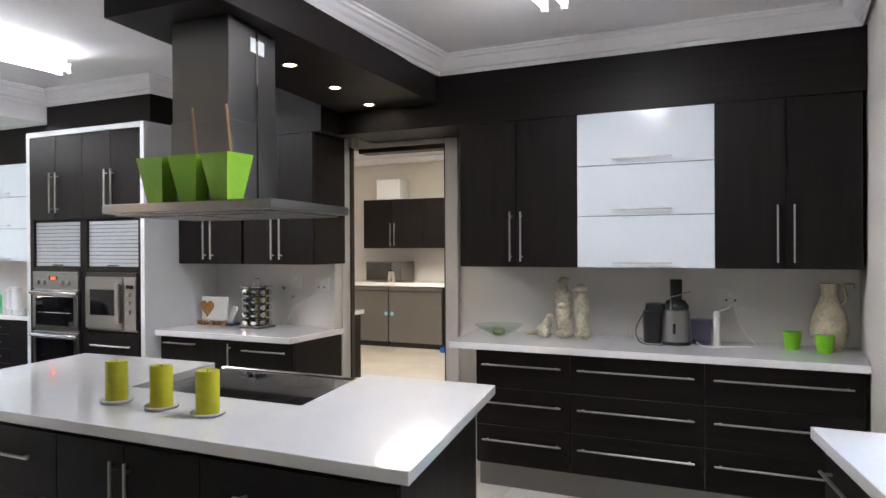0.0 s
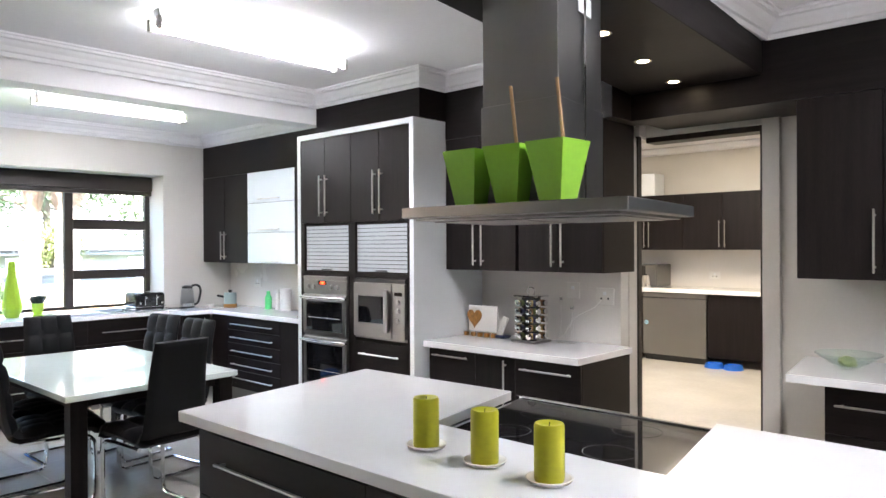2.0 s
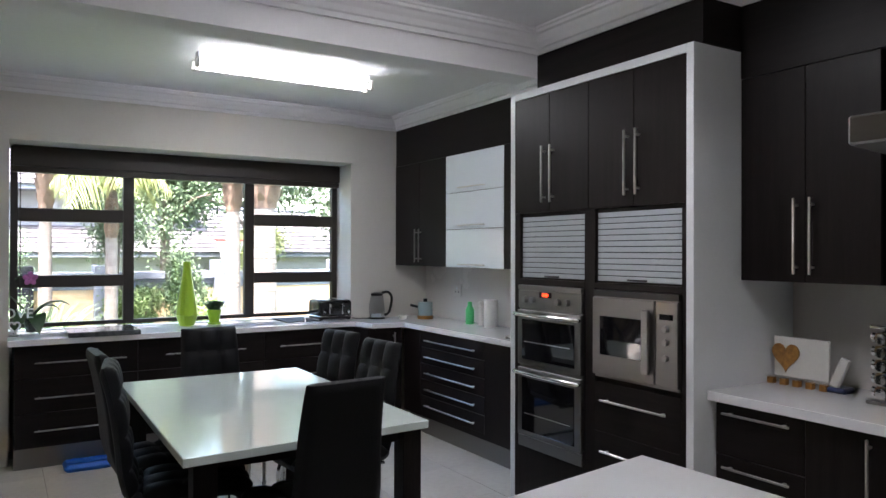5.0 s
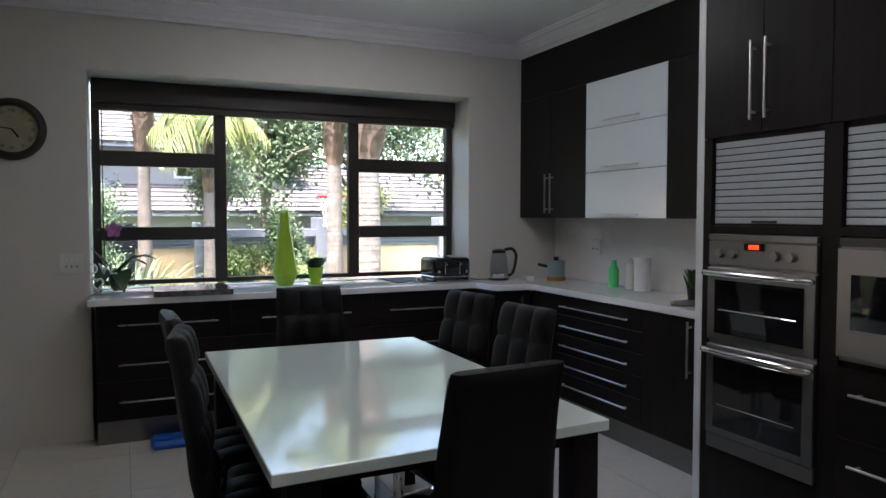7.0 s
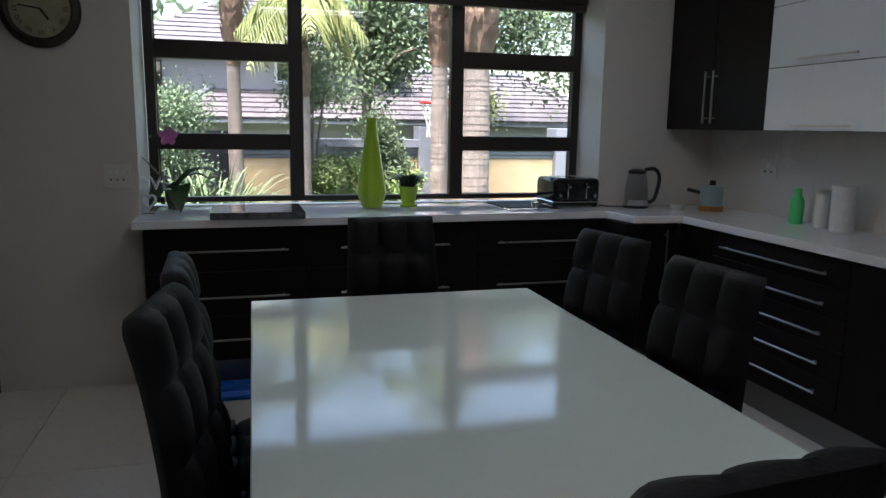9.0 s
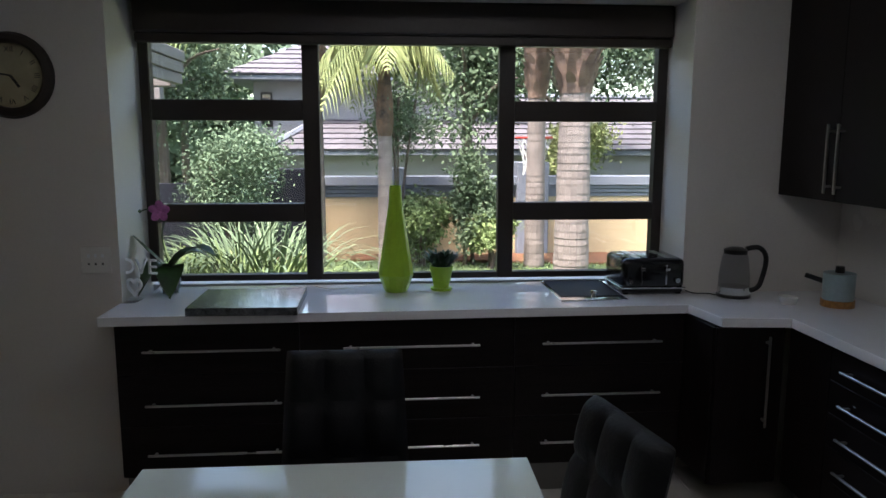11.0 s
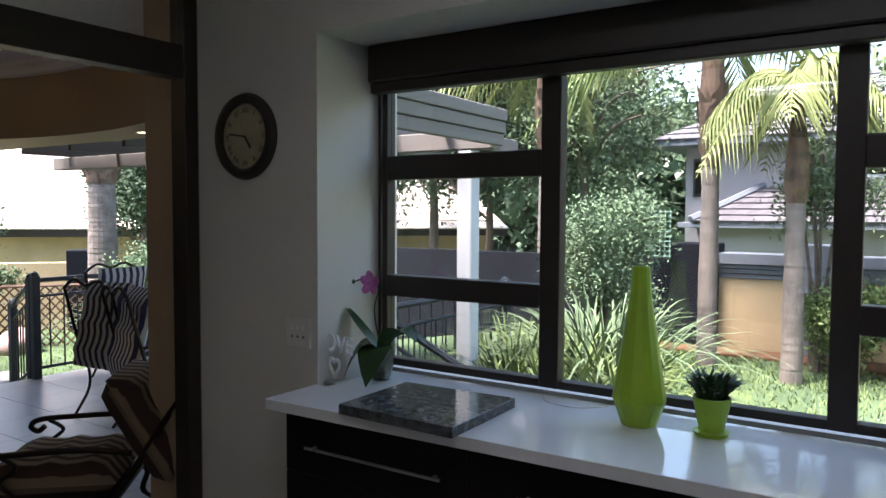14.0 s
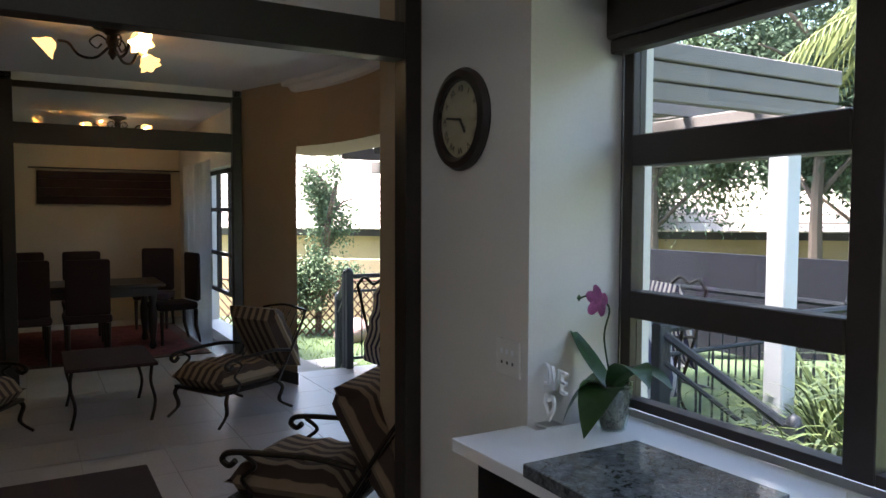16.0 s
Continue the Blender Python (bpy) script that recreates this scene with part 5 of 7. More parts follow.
for k in range(5):
    a = k * math.tau / 5 + 0.3
    r = 0.045
    c = fc + Vector((0.005 * (k % 2), math.cos(a) * r * 0.55, math.sin(a) * r * 0.55))
    ring = [bm.verts.new(c + Vector((0.008 * math.cos(t), math.cos(a) * r * 0.6 * math.cos(t) - math.sin(a) * r * 0.45 * math.sin(t), math.sin(a) * r * 0.6 * math.cos(t) + math.cos(a) * r * 0.45 * math.sin(t)))) for t in [i * math.tau / 12 for i in range(12)]]
    cv = bm.verts.new(c + Vector((0.008, 0, 0)))
    for i in range(12):
        bm.faces.new((ring[i], ring[(i + 1) % 12], cv))
part("flower", bm, PINK, e, "pink orchid flower", smooth=True)
part("bud", lathe([(0, -0.012), (0.009, 0), (0, 0.012)], ox + 0.05, oy - 0.105, WT + 0.40, 8), LEAF, e, smooth=True)
# love sign
e = thing("love_sign", (0.33, -3.265, WT), "small silver sign reading love above a heart on a stand", "sign")
SIGN = mat("silver_paint", (0.8, 0.8, 0.8), 0.4)
cu = bpy.data.curves.new("letters", "FONT")
cu.body, cu.size, cu.align_x, cu.extrude = "LOVE", 0.10, "CENTER", 0.005
me = bpy.data.meshes.new_from_object(bpy.data.objects.new("letters", cu))
me.materials.clear()
me.materials.append(SIGN)
ob = new("letters", me)
ob.parent = e
ob.matrix_basis = Matrix.Translation((0.01, 0.0, 0.125)) @ Matrix.Rotation(radians(76), 4, "Z") @ Matrix.Rotation(radians(90), 4, "X")
bm = pipe([(0.34 + 0.0022 * 16 * math.sin(t) ** 3 * 0.26, -3.265 + 0.0022 * 16 * math.sin(t) ** 3 * 0.97, WT + 0.065 + 0.0026 * (13 * math.cos(t) - 5 * math.cos(2 * t) - 2 * math.cos(3 * t) - math.cos(4 * t))) for t in [i * math.tau / 36 for i in range(37)]], 0.007, 6)
part("heart", bm, SIGN, e, smooth=True)
part("stand", bx(0.305, 0.375, -3.295, -3.235, WT, WT + 0.008, 0.002), HANDLE, e)
e = thing("stone_slab", (0.44, -2.69, WT), "thick polished black granite slab lying on the worktop", "chopping board")
part("slab", solid(bmesh.new(), [(0.675, -2.95), (0.685, -2.485), (0.265, -2.49), (0.285, -2.95)], WT, WT + 0.035, 0.002), mat("black_granite", (0.018, 0.02, 0.022), 0.08, var=0.6, scale=35, bscale=120, bump=0, color2=(0.17, 0.18, 0.19), rvar=0.02), e)
e = thing("drop_in_griddle", (0.13, -1.15, WT), "dark drop-in sink lid with a steel rim and a round knob", "cooking plate")
part("rim", bx(0.03, 0.50, -1.315, -0.995, WT - 0.0003, WT + 0.006, 0.002), CHROME, e)
part("plate", bx(0.045, 0.43, -1.30, -1.01, WT + 0.006, WT + 0.009, 0.001), mat("dark_plate", (0.008, 0.008, 0.01), 0.55, spec=0.2), e)
part("knob", lathe([(0, 0.009), (0.014, 0.009), (0.01, 0.025), (0.017, 0.03), (0.015, 0.04), (0, 0.042)], 0.46, -1.15, WT, 18), CHROME, e, smooth=True)
e = thing("loose_string", (0.12, -2.40, WT), "thin white cord lying below the window", "cord")
part("cord", pipe(bend([(0.06, -2.48, WT + 0.003), (0.14, -2.42, WT + 0.003), (0.15, -2.30, WT + 0.003), (0.07, -2.22, WT + 0.003)], 6), 0.002, 5), CERAMIC, e, smooth=True)
e = thing("blind_cord", (0.07, -3.235, 1.0), "thin dark blind cord hanging beside the window frame", "cord")
part("cord", pipe([(0.09, -3.225, 2.13), (0.09, -3.225, 1.05)], 0.004, 5), FRAME, e)
e = thing("pet_feeder", (0.56, -2.83, 0), "blue plastic double pet feeding bowl on the floor", "bowl")
part("tray", bx(0.60, 0.80, -2.98, -2.68, 0, 0.05, 0.02), bpy.data.materials["blue_plastic"], e)
for y in (-2.905, -2.755):
    part("bowl", lathe([(0.06, 0.051), (0.066, 0.056), (0.06, 0.058), (0.05, 0.0515), (0, 0.0512)], 0.70, y, 0, 20), bpy.data.materials["blue_plastic"], e, smooth=True)


# ---- opening to the sunroom ----
TAN = mat("tan_wall_paint", (0.40, 0.29, 0.19), 0.65, var=0.05, scale=1.5, bscale=90, bump=0.04)
TANP = mat("pale_tan_paint", (0.55, 0.46, 0.34), 0.65, var=0.05, scale=1.5, bscale=90, bump=0.04)
op = thing("door_opening_1", (2.4, -4.1, 0), "wide dark-framed opening to the sunroom with glass above the beam", "door frame", kind="structure")
part("post", bx(0.402, 0.47, -4.11, -4.01, 0, CZ - 0.001, 0.003), FRAME, op)
part("post", bx(4.53, 4.598, -4.11, -4.01, 0, CZ - 0.001, 0.003), FRAME, op)
part("beam", bx(0.471, 4.529, -4.105, -4.015, 2.165, 2.305, 0.003), FRAME, op)
part("pane", bx(0.471, 4.529, -4.063, -4.057, 2.306, CZ - 0.002), GLASS, op).visible_shadow = False
structure("wall_sunroom_jamb", bx(-0.25, 0.40, -4.40, -4.011, 0, CZ), TAN)
structure("wall_sunroom_east", bx(4.6, 4.75, -13.2, -6.201, 0, CZ), TAN)
structure("wall_dining_pier", solid(bmesh.new(), [(-0.345, -7.79), (-0.075, -8.58), (-0.075, -8.70), (-0.42, -8.70)], 0.11, CZ + 0.02), TAN)
structure("baseboard_pier", solid(bmesh.new(), [(-0.345, -7.765), (-0.06, -8.575), (-0.06, -8.60), (-0.435, -8.60)], 0.0, 0.109), FRAME)
structure("ceiling_sunroom", bx(-0.8, 4.75, -8.95, -4.051, CZ + 0.02, CZ + 0.1), CEIL)
# curved soffit towards the terrace
cur = [Vector(p).to_2d() for p in bend([(0.38, -4.402, 0), (-0.15, -4.95, 0), (-0.45, -5.8, 0), (-0.55, -6.6, 0), (-0.50, -7.3, 0), (-0.347, -7.785, 0)], 6)] + [Vector((-0.40, -8.2)), Vector((-0.43, -8.70))]
bm = bmesh.new()
n_ = len(cur)
for za, zb, off in ((2.16, CZ + 0.02, 0.0),):
    inn = [[bm.verts.new((p.x, p.y, z)) for z in (za, zb)] for p in cur]
    out = [[bm.verts.new((-1.0, p.y, z)) for z in (za, zb)] for p in cur]
    for i in range(n_ - 1):
        bm.faces.new((inn[i][0], inn[i + 1][0], inn[i + 1][1], inn[i][1]))
        bm.faces.new((out[i][0], out[i][1], out[i + 1][1], out[i + 1][0]))
        bm.faces.new((inn[i][0], out[i][0], out[i + 1][0], inn[i + 1][0]))
        bm.faces.new((inn[i][1], inn[i + 1][1], out[i + 1][1], out[i][1]))
bmesh.ops.recalc_face_normals(bm, faces=bm.faces)
structure("soffit_curved", bm, TAN)
bm = bmesh.new()
for (r0, z0), (r1, z1) in zip([(0.0, -0.09), (0.03, -0.075), (0.05, -0.03), (0.09, -0.015)], [(0.03, -0.075), (0.05, -0.03), (0.09, -0.015), (0.10, 0.018)]):
    rows = []
    for i, p in enumerate(cur):
        d = (cur[min(i + 1, n_ - 1)] - cur[max(i - 1, 0)]).normalized()
        nn = Vector((-d.y, d.x))
        rows.append((bm.verts.new((p.x + nn.x * (r0 + 0.002), p.y + nn.y * (r0 + 0.002), CZ + z0)), bm.verts.new((p.x + nn.x * (r1 + 0.002), p.y + nn.y * (r1 + 0.002), CZ + z1))))
    for a, b in zip(rows, rows[1:]):
        bm.faces.new((a[0], b[0], b[1], a[1]))
structure("cornice_curved", bm, CEIL)
e = thing("downlight", (-0.74, -6.1, 2.16), "small round recessed downlight in the curved soffit, lit warm", "downlight")
part("ring", lathe([(0.03, 0.0), (0.045, -0.003), (0.048, -0.0005)], -0.74, -6.1, 2.1595, 20), HANDLE, e)
part("bulb", lathe([(0, -0.001), (0.029, -0.001)], -0.74, -6.1, 2.1595, 16), DOWN, e)

known = set(bpy.data.objects)
op = thing("door_opening_2", (0.77, -8.9, 0), "dark-framed opening to the dining room with a glazed transom", "door frame", kind="structure")
for x0, x1 in ((-0.219, -0.13), (1.70, 1.80), (4.5, 4.598)):
    part("post", bx(x0, x1, -8.94, -8.86, 0, CZ + 0.018, 0.003), FRAME, op)
part("beam", bx(-0.129, 4.5, -8.93, -8.87, 2.15, 2.33, 0.003), FRAME, op)
part("beam", bx(-0.129, 4.5, -8.93, -8.87, 2.63, 2.68, 0.003), FRAME, op)
part("pane", bx(-0.128, 4.499, -8.903, -8.897, 2.331, 2.629), GLASS, op)
part("sliding_door", bx(1.80, 4.5, -8.93, -8.89, 0.0, 2.149), FRAME, op, "dark folded doors")
structure("wall_dining_over", bx(-0.22, 4.6, -8.95, -8.86, 2.681, CZ + 0.02), CEIL)
structure("wall_dining_far", bx(-0.7, 4.6, -13.2, -13.05, 0, CZ), TANP)
structure("wall_dining_west_a", bx(-0.62, -0.36, -9.9, -8.951, 0, CZ), WALL)
structure("wall_dining_west_b", bx(-0.62, -0.36, -13.05, -11.7, 0, CZ), WALL)
structure("wall_dining_west_c", bx(-0.62, -0.36, -11.7, -9.9, 0, 0.12), WALL)
structure("wall_dining_west_d", bx(-0.62, -0.36, -11.7, -9.9, 2.1, CZ), WALL)
e = thing("window_2", (-0.5, -10.8, 0.55), "dark-framed dining room window with small panes", "window", kind="structure")
for y in (-11.66, -11.1, -10.5, -9.94):
    part("window_frame", bx(-0.52, -0.47, y - 0.03, y + 0.03, 0.551, 2.099), FRAME, e)
for z in (0.58, 1.05, 1.6, 2.07):
    for y in (-11.63, -11.07, -10.47):
        part("window_bar", bx(-0.515, -0.475, y, y + 0.5, z - 0.025, z + 0.025), FRAME, e)
structure("ceiling_dining", bx(-0.7, 4.75, -13.2, -8.951, CZ, CZ + 0.1), CEIL)
DARKCLOTH = mat("dark_red_cloth", (0.03, 0.012, 0.012), 0.85, bump=0.1)
e = thing("dining_blind", (0.64, -13.0, 2.13), "dark roman blind half drawn on the far dining room wall", "blind")
for k in range(4):
    part("fold", bx(-0.23, 1.5, -13.045, -13.02 + 0.004 * k, 2.13 - 0.115 * (k + 1) + 0.003, 2.13 - 0.115 * k, 0.004), DARKCLOTH, e)
structure("curtain_rail", bx(-0.36, 1.6, -13.04, -13.0, 2.16, 2.18), FRAME)

for o_ in set(bpy.data.objects) - known:
    if o_.parent is None:
        o_.location += Vector((0.15, 0.25, 0))
known = set(bpy.data.objects)
RUG = mat("red_patterned_rug", (0.42, 0.015, 0.03), 0.95, var=0.4, scale=9, bscale=26, bump=0.3, color2=(0.24, 0.07, 0.05))
e = thing("rug", (1.2, -11.0, 0), "dark red patterned rug with a fringe, under the dining table", "rug")
part("field", bx(-0.15, 2.8, -13.0, -10.65, 0.002, 0.012), RUG, e)
bm = bmesh.new()
for a in ((-0.28, 2.93, -10.649, -10.52), (-0.28, -0.151, -13.0, -10.65), (2.801, 2.93, -13.0, -10.65)):
    bx(*a, 0.002, 0.011, 0, bm)
part("border", bm, mat("rug_border", (0.06, 0.01, 0.015), 0.95, var=0.6, scale=22, bscale=40, bump=0.3, color2=(0.22, 0.12, 0.08)), e, "darker patterned border")
DWOOD = mat("dark_dining_wood", (0.035, 0.018, 0.012), 0.35, var=0.3, stretch=(1, 8, 1))
e = thing("large_dining_table", (1.2, -11.3, 0.012), "dark wooden dining table with turned legs on the red rug", "table")
part("tabletop", bx(0.12, 2.3, -11.85, -10.95, 0.72, 0.765, 0.01), DWOOD, e)
part("apron", bx(0.2, 2.22, -11.78, -11.02, 0.62, 0.719), DWOOD, e)
for x in (0.25, 2.17):
    for y in (-11.73, -11.07):
        part("leg", lathe([(0.03, 0), (0.045, 0.03), (0.03, 0.1), (0.05, 0.25), (0.055, 0.4), (0.035, 0.5), (0.05, 0.62)], x, y, 0.012, 12), DWOOD, e, smooth=True)


def formal_chair():
    e = thing("upholstered_chair", (0, 0, 0), "high-backed dark upholstered dining chair at the dining table", "chair", "chairs at the dining room table")
    part("seat", bx(-0.23, 0.23, -0.23, 0.23, 0.40, 0.49, 0.03, segments=2), DARKCLOTH, e, smooth=True)
    bm = bmesh.new()
    solid(bm, [(-0.22, -0.27), (0.22, -0.27), (0.20, -0.21), (-0.20, -0.21)], 0.49, 1.07, 0.03, 2)
    part("backrest", bm, DARKCLOTH, e, smooth=True)
    for x in (-0.19, 0.19):
        for y, q in ((0.19, 0.0), (-0.21, -0.05)):
            part("leg", pipe([(x, y + q, 0), (x, y, 0.2), (x, y, 0.40)], [0.016, 0.022, 0.026], 8), DWOOD, e, smooth=True)
    return e


fc_ = formal_chair()
fc_.matrix_world = pose(0.94, -10.78, 0.012, 0, 0, 180)
for x, y, r in ((1.5, -10.8, 182), (0.9, -12.0, 0), (1.5, -12.0, 3), (-0.02, -11.4, -80)):
    copy_thing(fc_, pose(x, y, 0.012, 0, 0, r))
copy_thing(fc_, pose(0.0, -12.7, 0.0, 0, 0, -20))
# Added pale sheet in place of the daylit wall at the dining window.
e = thing("curtain", (-0.32, -11.2, 0), "pale rippled sheet standing in for the lit dining window reveal", "curtain")
bm = bmesh.new()
cw = [(-0.30 + 0.03 * math.sin(k * 1.3), -9.95 - k * 0.075) for k in range(21)]
lo = [bm.verts.new((x, y, 0.03)) for x, y in cw]
hi = [bm.verts.new((x, y, 2.15)) for x, y in cw]
for k in range(20):
    bm.faces.new((lo[k], lo[k + 1], hi[k + 1], hi[k]))
bmesh.ops.solidify(bm, geom=bm.faces, thickness=0.004)
part("cloth", bm, mat("pale_reveal", (0.7, 0.72, 0.74), 0.8, trans=0.5, ior=1.01), e, smooth=True)

for o_ in set(bpy.data.objects) - known:
    if o_.parent is None:
        o_.location += Vector((0.3, 0.85 if "curtain" not in o_.name else 0.25, 0))

# ---- chandeliers ----
IRON = mat("aged_bronze_iron", (0.03, 0.02, 0.014), 0.45, metal=0.7, var=0.3)
SHADE = mat("amber_glass_shade", (1.0, 0.50, 0.14), 0.4, emit=0.45, var=0.15, scale=30)
BULB = mat("warm_bulb", (1.0, 0.82, 0.5), 0.4, emit=26, var=0, bump=0)


def chandelier(x, y, rz):
    e = thing("flush_chandelier", (x, y, CZ), "bronze ceiling light with curled arms and lit amber glass shades", "ceiling lamp", "chandeliers of the sunroom and dining room")
    part("canopy", lathe([(0, 0), (0.10, 0), (0.11, -0.02), (0.06, -0.035), (0.03, -0.06), (0.04, -0.10), (0.02, -0.14), (0.028, -0.17), (0.01, -0.2), (0, -0.21)], x, y, CZ - 0.0, 24), IRON, e, smooth=True)
    for k in range(3):
        a = radians(rz + 120 * k)
        c, s = math.cos(a), math.sin(a)
        def q(r, z): return (x + c * r, y + s * r, CZ + z)
        part("arm", pipe(bend([q(0.02, -0.13), q(0.10, -0.20), q(0.19, -0.19), q(0.25, -0.12), q(0.31, -0.11)], 6), 0.009, 6), IRON, e, smooth=True)
        part("scroll", pipe(bend([q(0.03, -0.09), q(0.08, -0.06), q(0.13, -0.10), q(0.09, -0.14), q(0.06, -0.11)], 5), 0.006, 6), IRON, e, smooth=True)
        sx, sy, sz = q(0.33, -0.11)
        bm = bmesh.new()
        ax = Vector((c * 0.75, s * 0.75, -0.66)).normalized()
        m = Matrix.Translation((sx, sy, sz)) @ ax.to_track_quat("Z", "Y").to_matrix().to_4x4()
        N = 24
        rows = [[bm.verts.new(m @ Vector((r * (1 + w * math.cos(6 * t)) * math.cos(t), r * (1 + w * math.cos(6 * t)) * math.sin(t), z))) for t in [i * math.tau / N for i in range(N)]] for r, z, w in ((0.018, 0, 0), (0.04, 0.02, 0.03), (0.05, 0.05, 0.08), (0.07, 0.085, 0.2))]
        for u, v in zip(rows, rows[1:]):
            for i in range(N):
                bm.faces.new((u[i], u[(i + 1) % N], v[(i + 1) % N], v[i]))
        part("shade", bm, SHADE, e, "amber glass flower shade", smooth=True)
        bp = m @ Vector((0, 0, 0.05))
        part("bulb", lathe([(0, -0.025), (0.018, -0.01), (0.02, 0.01), (0, 0.03)], bp.x, bp.y, bp.z, 12), BULB, e, smooth=True)
    return e


chandelier(1.27, -6.5, -12)
chandelier(0.78, -11.2, 20)

# ---- lounge furniture ----
def striped(name, c1, c2, freq, axis="X"):
    m = bpy.data.materials.new(name)
    m.use_nodes = True
    n, l = m.node_tree.nodes, m.node_tree.links
    b = n["Principled BSDF"]
    tc, w, nz, rp, mx = n.new("ShaderNodeTexCoord"), n.new("ShaderNodeTexWave"), n.new("ShaderNodeTexNoise"), n.new("ShaderNodeValToRGB"), n.new("ShaderNodeMixRGB")
    w.wave_type, w.bands_direction = "BANDS", axis
    w.inputs["Scale"].default_value, w.inputs["Distortion"].default_value = freq, 0.25
    l.new(tc.outputs["Object"], w.inputs["Vector"])
    rp.color_ramp.interpolation = "EASE"
    rp.color_ramp.elements[0].position, rp.color_ramp.elements[1].position = 0.4, 0.58
    rp.color_ramp.elements[0].color, rp.color_ramp.elements[1].color = (*c1, 1), (*c2, 1)
    l.new(w.outputs["Fac"], rp.inputs["Fac"])
    nz.inputs["Scale"].default_value = 90
    mx.blend_type = "MULTIPLY"
    mx.inputs[0].default_value = 0.35
    l.new(rp.outputs["Color"], mx.inputs[1])
    l.new(nz.outputs["Color"], mx.inputs[2])
    l.new(mx.outputs["Color"], b.inputs["Base Color"])
    b.inputs["Roughness"].default_value = 0.9
    return m


STRIPE = striped("brown_striped_cloth", (0.06, 0.032, 0.022), (0.27, 0.19, 0.12), 4.2)
NAVY = striped("navy_striped_cloth", (0.03, 0.03, 0.09), (0.62, 0.6, 0.58), 4.5)


def cushion(bm, m, w, d, h, puff=0.03, nu=10, nv=10):
    """A stuffed cushion, w by d by h, at the pose m."""
    top, bot = [], []
    for i in range(nu + 1):
        rt, rb = [], []
        for j in range(nv + 1):
            u, v = i / nu * 2 - 1, j / nv * 2 - 1
            k = ((1 - abs(u) ** 8) * (1 - abs(v) ** 8)) ** 0.5
            tuft = 0.012 * math.cos(v * math.pi * 3.5) * k
            rt.append(bm.verts.new(m @ Vector((u * w / 2, v * d / 2, (h / 2) * k + puff * k * 0.5 + tuft))))
            rb.append(bm.verts.new(m @ Vector((u * w / 2, v * d / 2, -(h / 2) * k))))
        top.append(rt)
        bot.append(rb)
    for i in range(nu):
        for j in range(nv):
            bm.faces.new((top[i][j], top[i + 1][j], top[i + 1][j + 1], top[i][j + 1]))
            bm.faces.new((bot[i][j], bot[i][j + 1], bot[i + 1][j + 1], bot[i + 1][j]))
    bmesh.ops.remove_doubles(bm, verts=bm.verts, dist=0.0005)
    bmesh.ops.recalc_face_normals(bm, faces=bm.faces)
    return bm


def lounge_chair():
    """Faces +y."""
    e = thing("lounge_armchair", (0, 0, 0), "cast iron lounge armchair with brown striped cushions and scrolled arms", "armchair", "lounge armchairs in the sunroom")
    part("seat_cushion", cushion(bmesh.new(), pose(0, 0.03, 0.375), 0.62, 0.70, 0.20), STRIPE, e, "brown striped seat cushion", smooth=True)
    part("back_cushion", cushion(bmesh.new(), pose(0, -0.44, 0.65, 60), 0.60, 0.66, 0.20), STRIPE, e, "brown striped back cushion", smooth=True)
    part("seat_frame", bx(-0.31, 0.31, -0.33, 0.36, 0.265, 0.295, 0.008), IRON, e)
    bm = bmesh.new()
    for x in (-0.31, 0.31):
        pipe(bend([(x, -0.30, 0.28), (x, -0.44, 0.50), (x, -0.60, 0.75), (x * 0.9, -0.70, 0.88)], 5), 0.013, 6, bm)
    pipe(bend([(-0.28, -0.70, 0.88), (0, -0.71, 0.92), (0.28, -0.70, 0.88)], 5), 0.013, 6, bm)
    for k in range(-3, 4):
        pipe([(k * 0.09, -0.34, 0.32), (k * 0.085, -0.70, 0.88)], 0.005, 5, bm)
    part("back_frame", bm, IRON, e, smooth=True)
    for s in (-1, 1):
        x = 0.34 * s
        part("armrest", pipe(bend([(x, -0.42, 0.55), (x * 1.02, -0.2, 0.58), (x * 1.04, 0.1, 0.575), (x * 1.04, 0.30, 0.56), (x * 1.04, 0.35, 0.52), (x * 1.04, 0.31, 0.49), (x * 1.04, 0.27, 0.52)], 6), 0.017, 8), IRON, e, "scrolled iron armrest", smooth=True)
        part("arm_support", pipe(bend([(x, 0.24, 0.56), (x, 0.16, 0.50), (x, 0.24, 0.42), (x, 0.18, 0.34), (x, 0.24, 0.28)], 6), 0.012, 6), IRON, e, smooth=True)
        for y, q in ((0.32, 0.09), (-0.32, -0.13)):
            part("leg", pipe(bend([(x * 0.9, y * 0.9, 0.28), (x * 0.98, y * 1.03, 0.22), (x * 0.92, y * 0.97, 0.10), (x * 0.98, y + q, 0.012)], 6), [0.018] * 13 + [0.013] * 6, 8), IRON, e, "curved iron leg", smooth=True)
    return e


lc_ = lounge_chair()
for o_ in lc_.children_recursive:
    o_.data.transform(Matrix.Scale(0.86, 4))
lc_.matrix_world = pose(0.42, -7.14, 0, 0, 0, -62)
copy_thing(lc_, pose(0.58, -4.77, 0, 0, 0, 222))
copy_thing(lc_, pose(2.2, -7.25, 0, 0, 0, 60))
e = thing("low_table", (1.25, -7.6, 0), "low dark metal coffee table with a glass top in the sunroom", "coffee table")
part("tabletop", bx(0.93, 1.55, -8.02, -7.2, 0.42, 0.445, 0.005), DARKCLOTH, e)
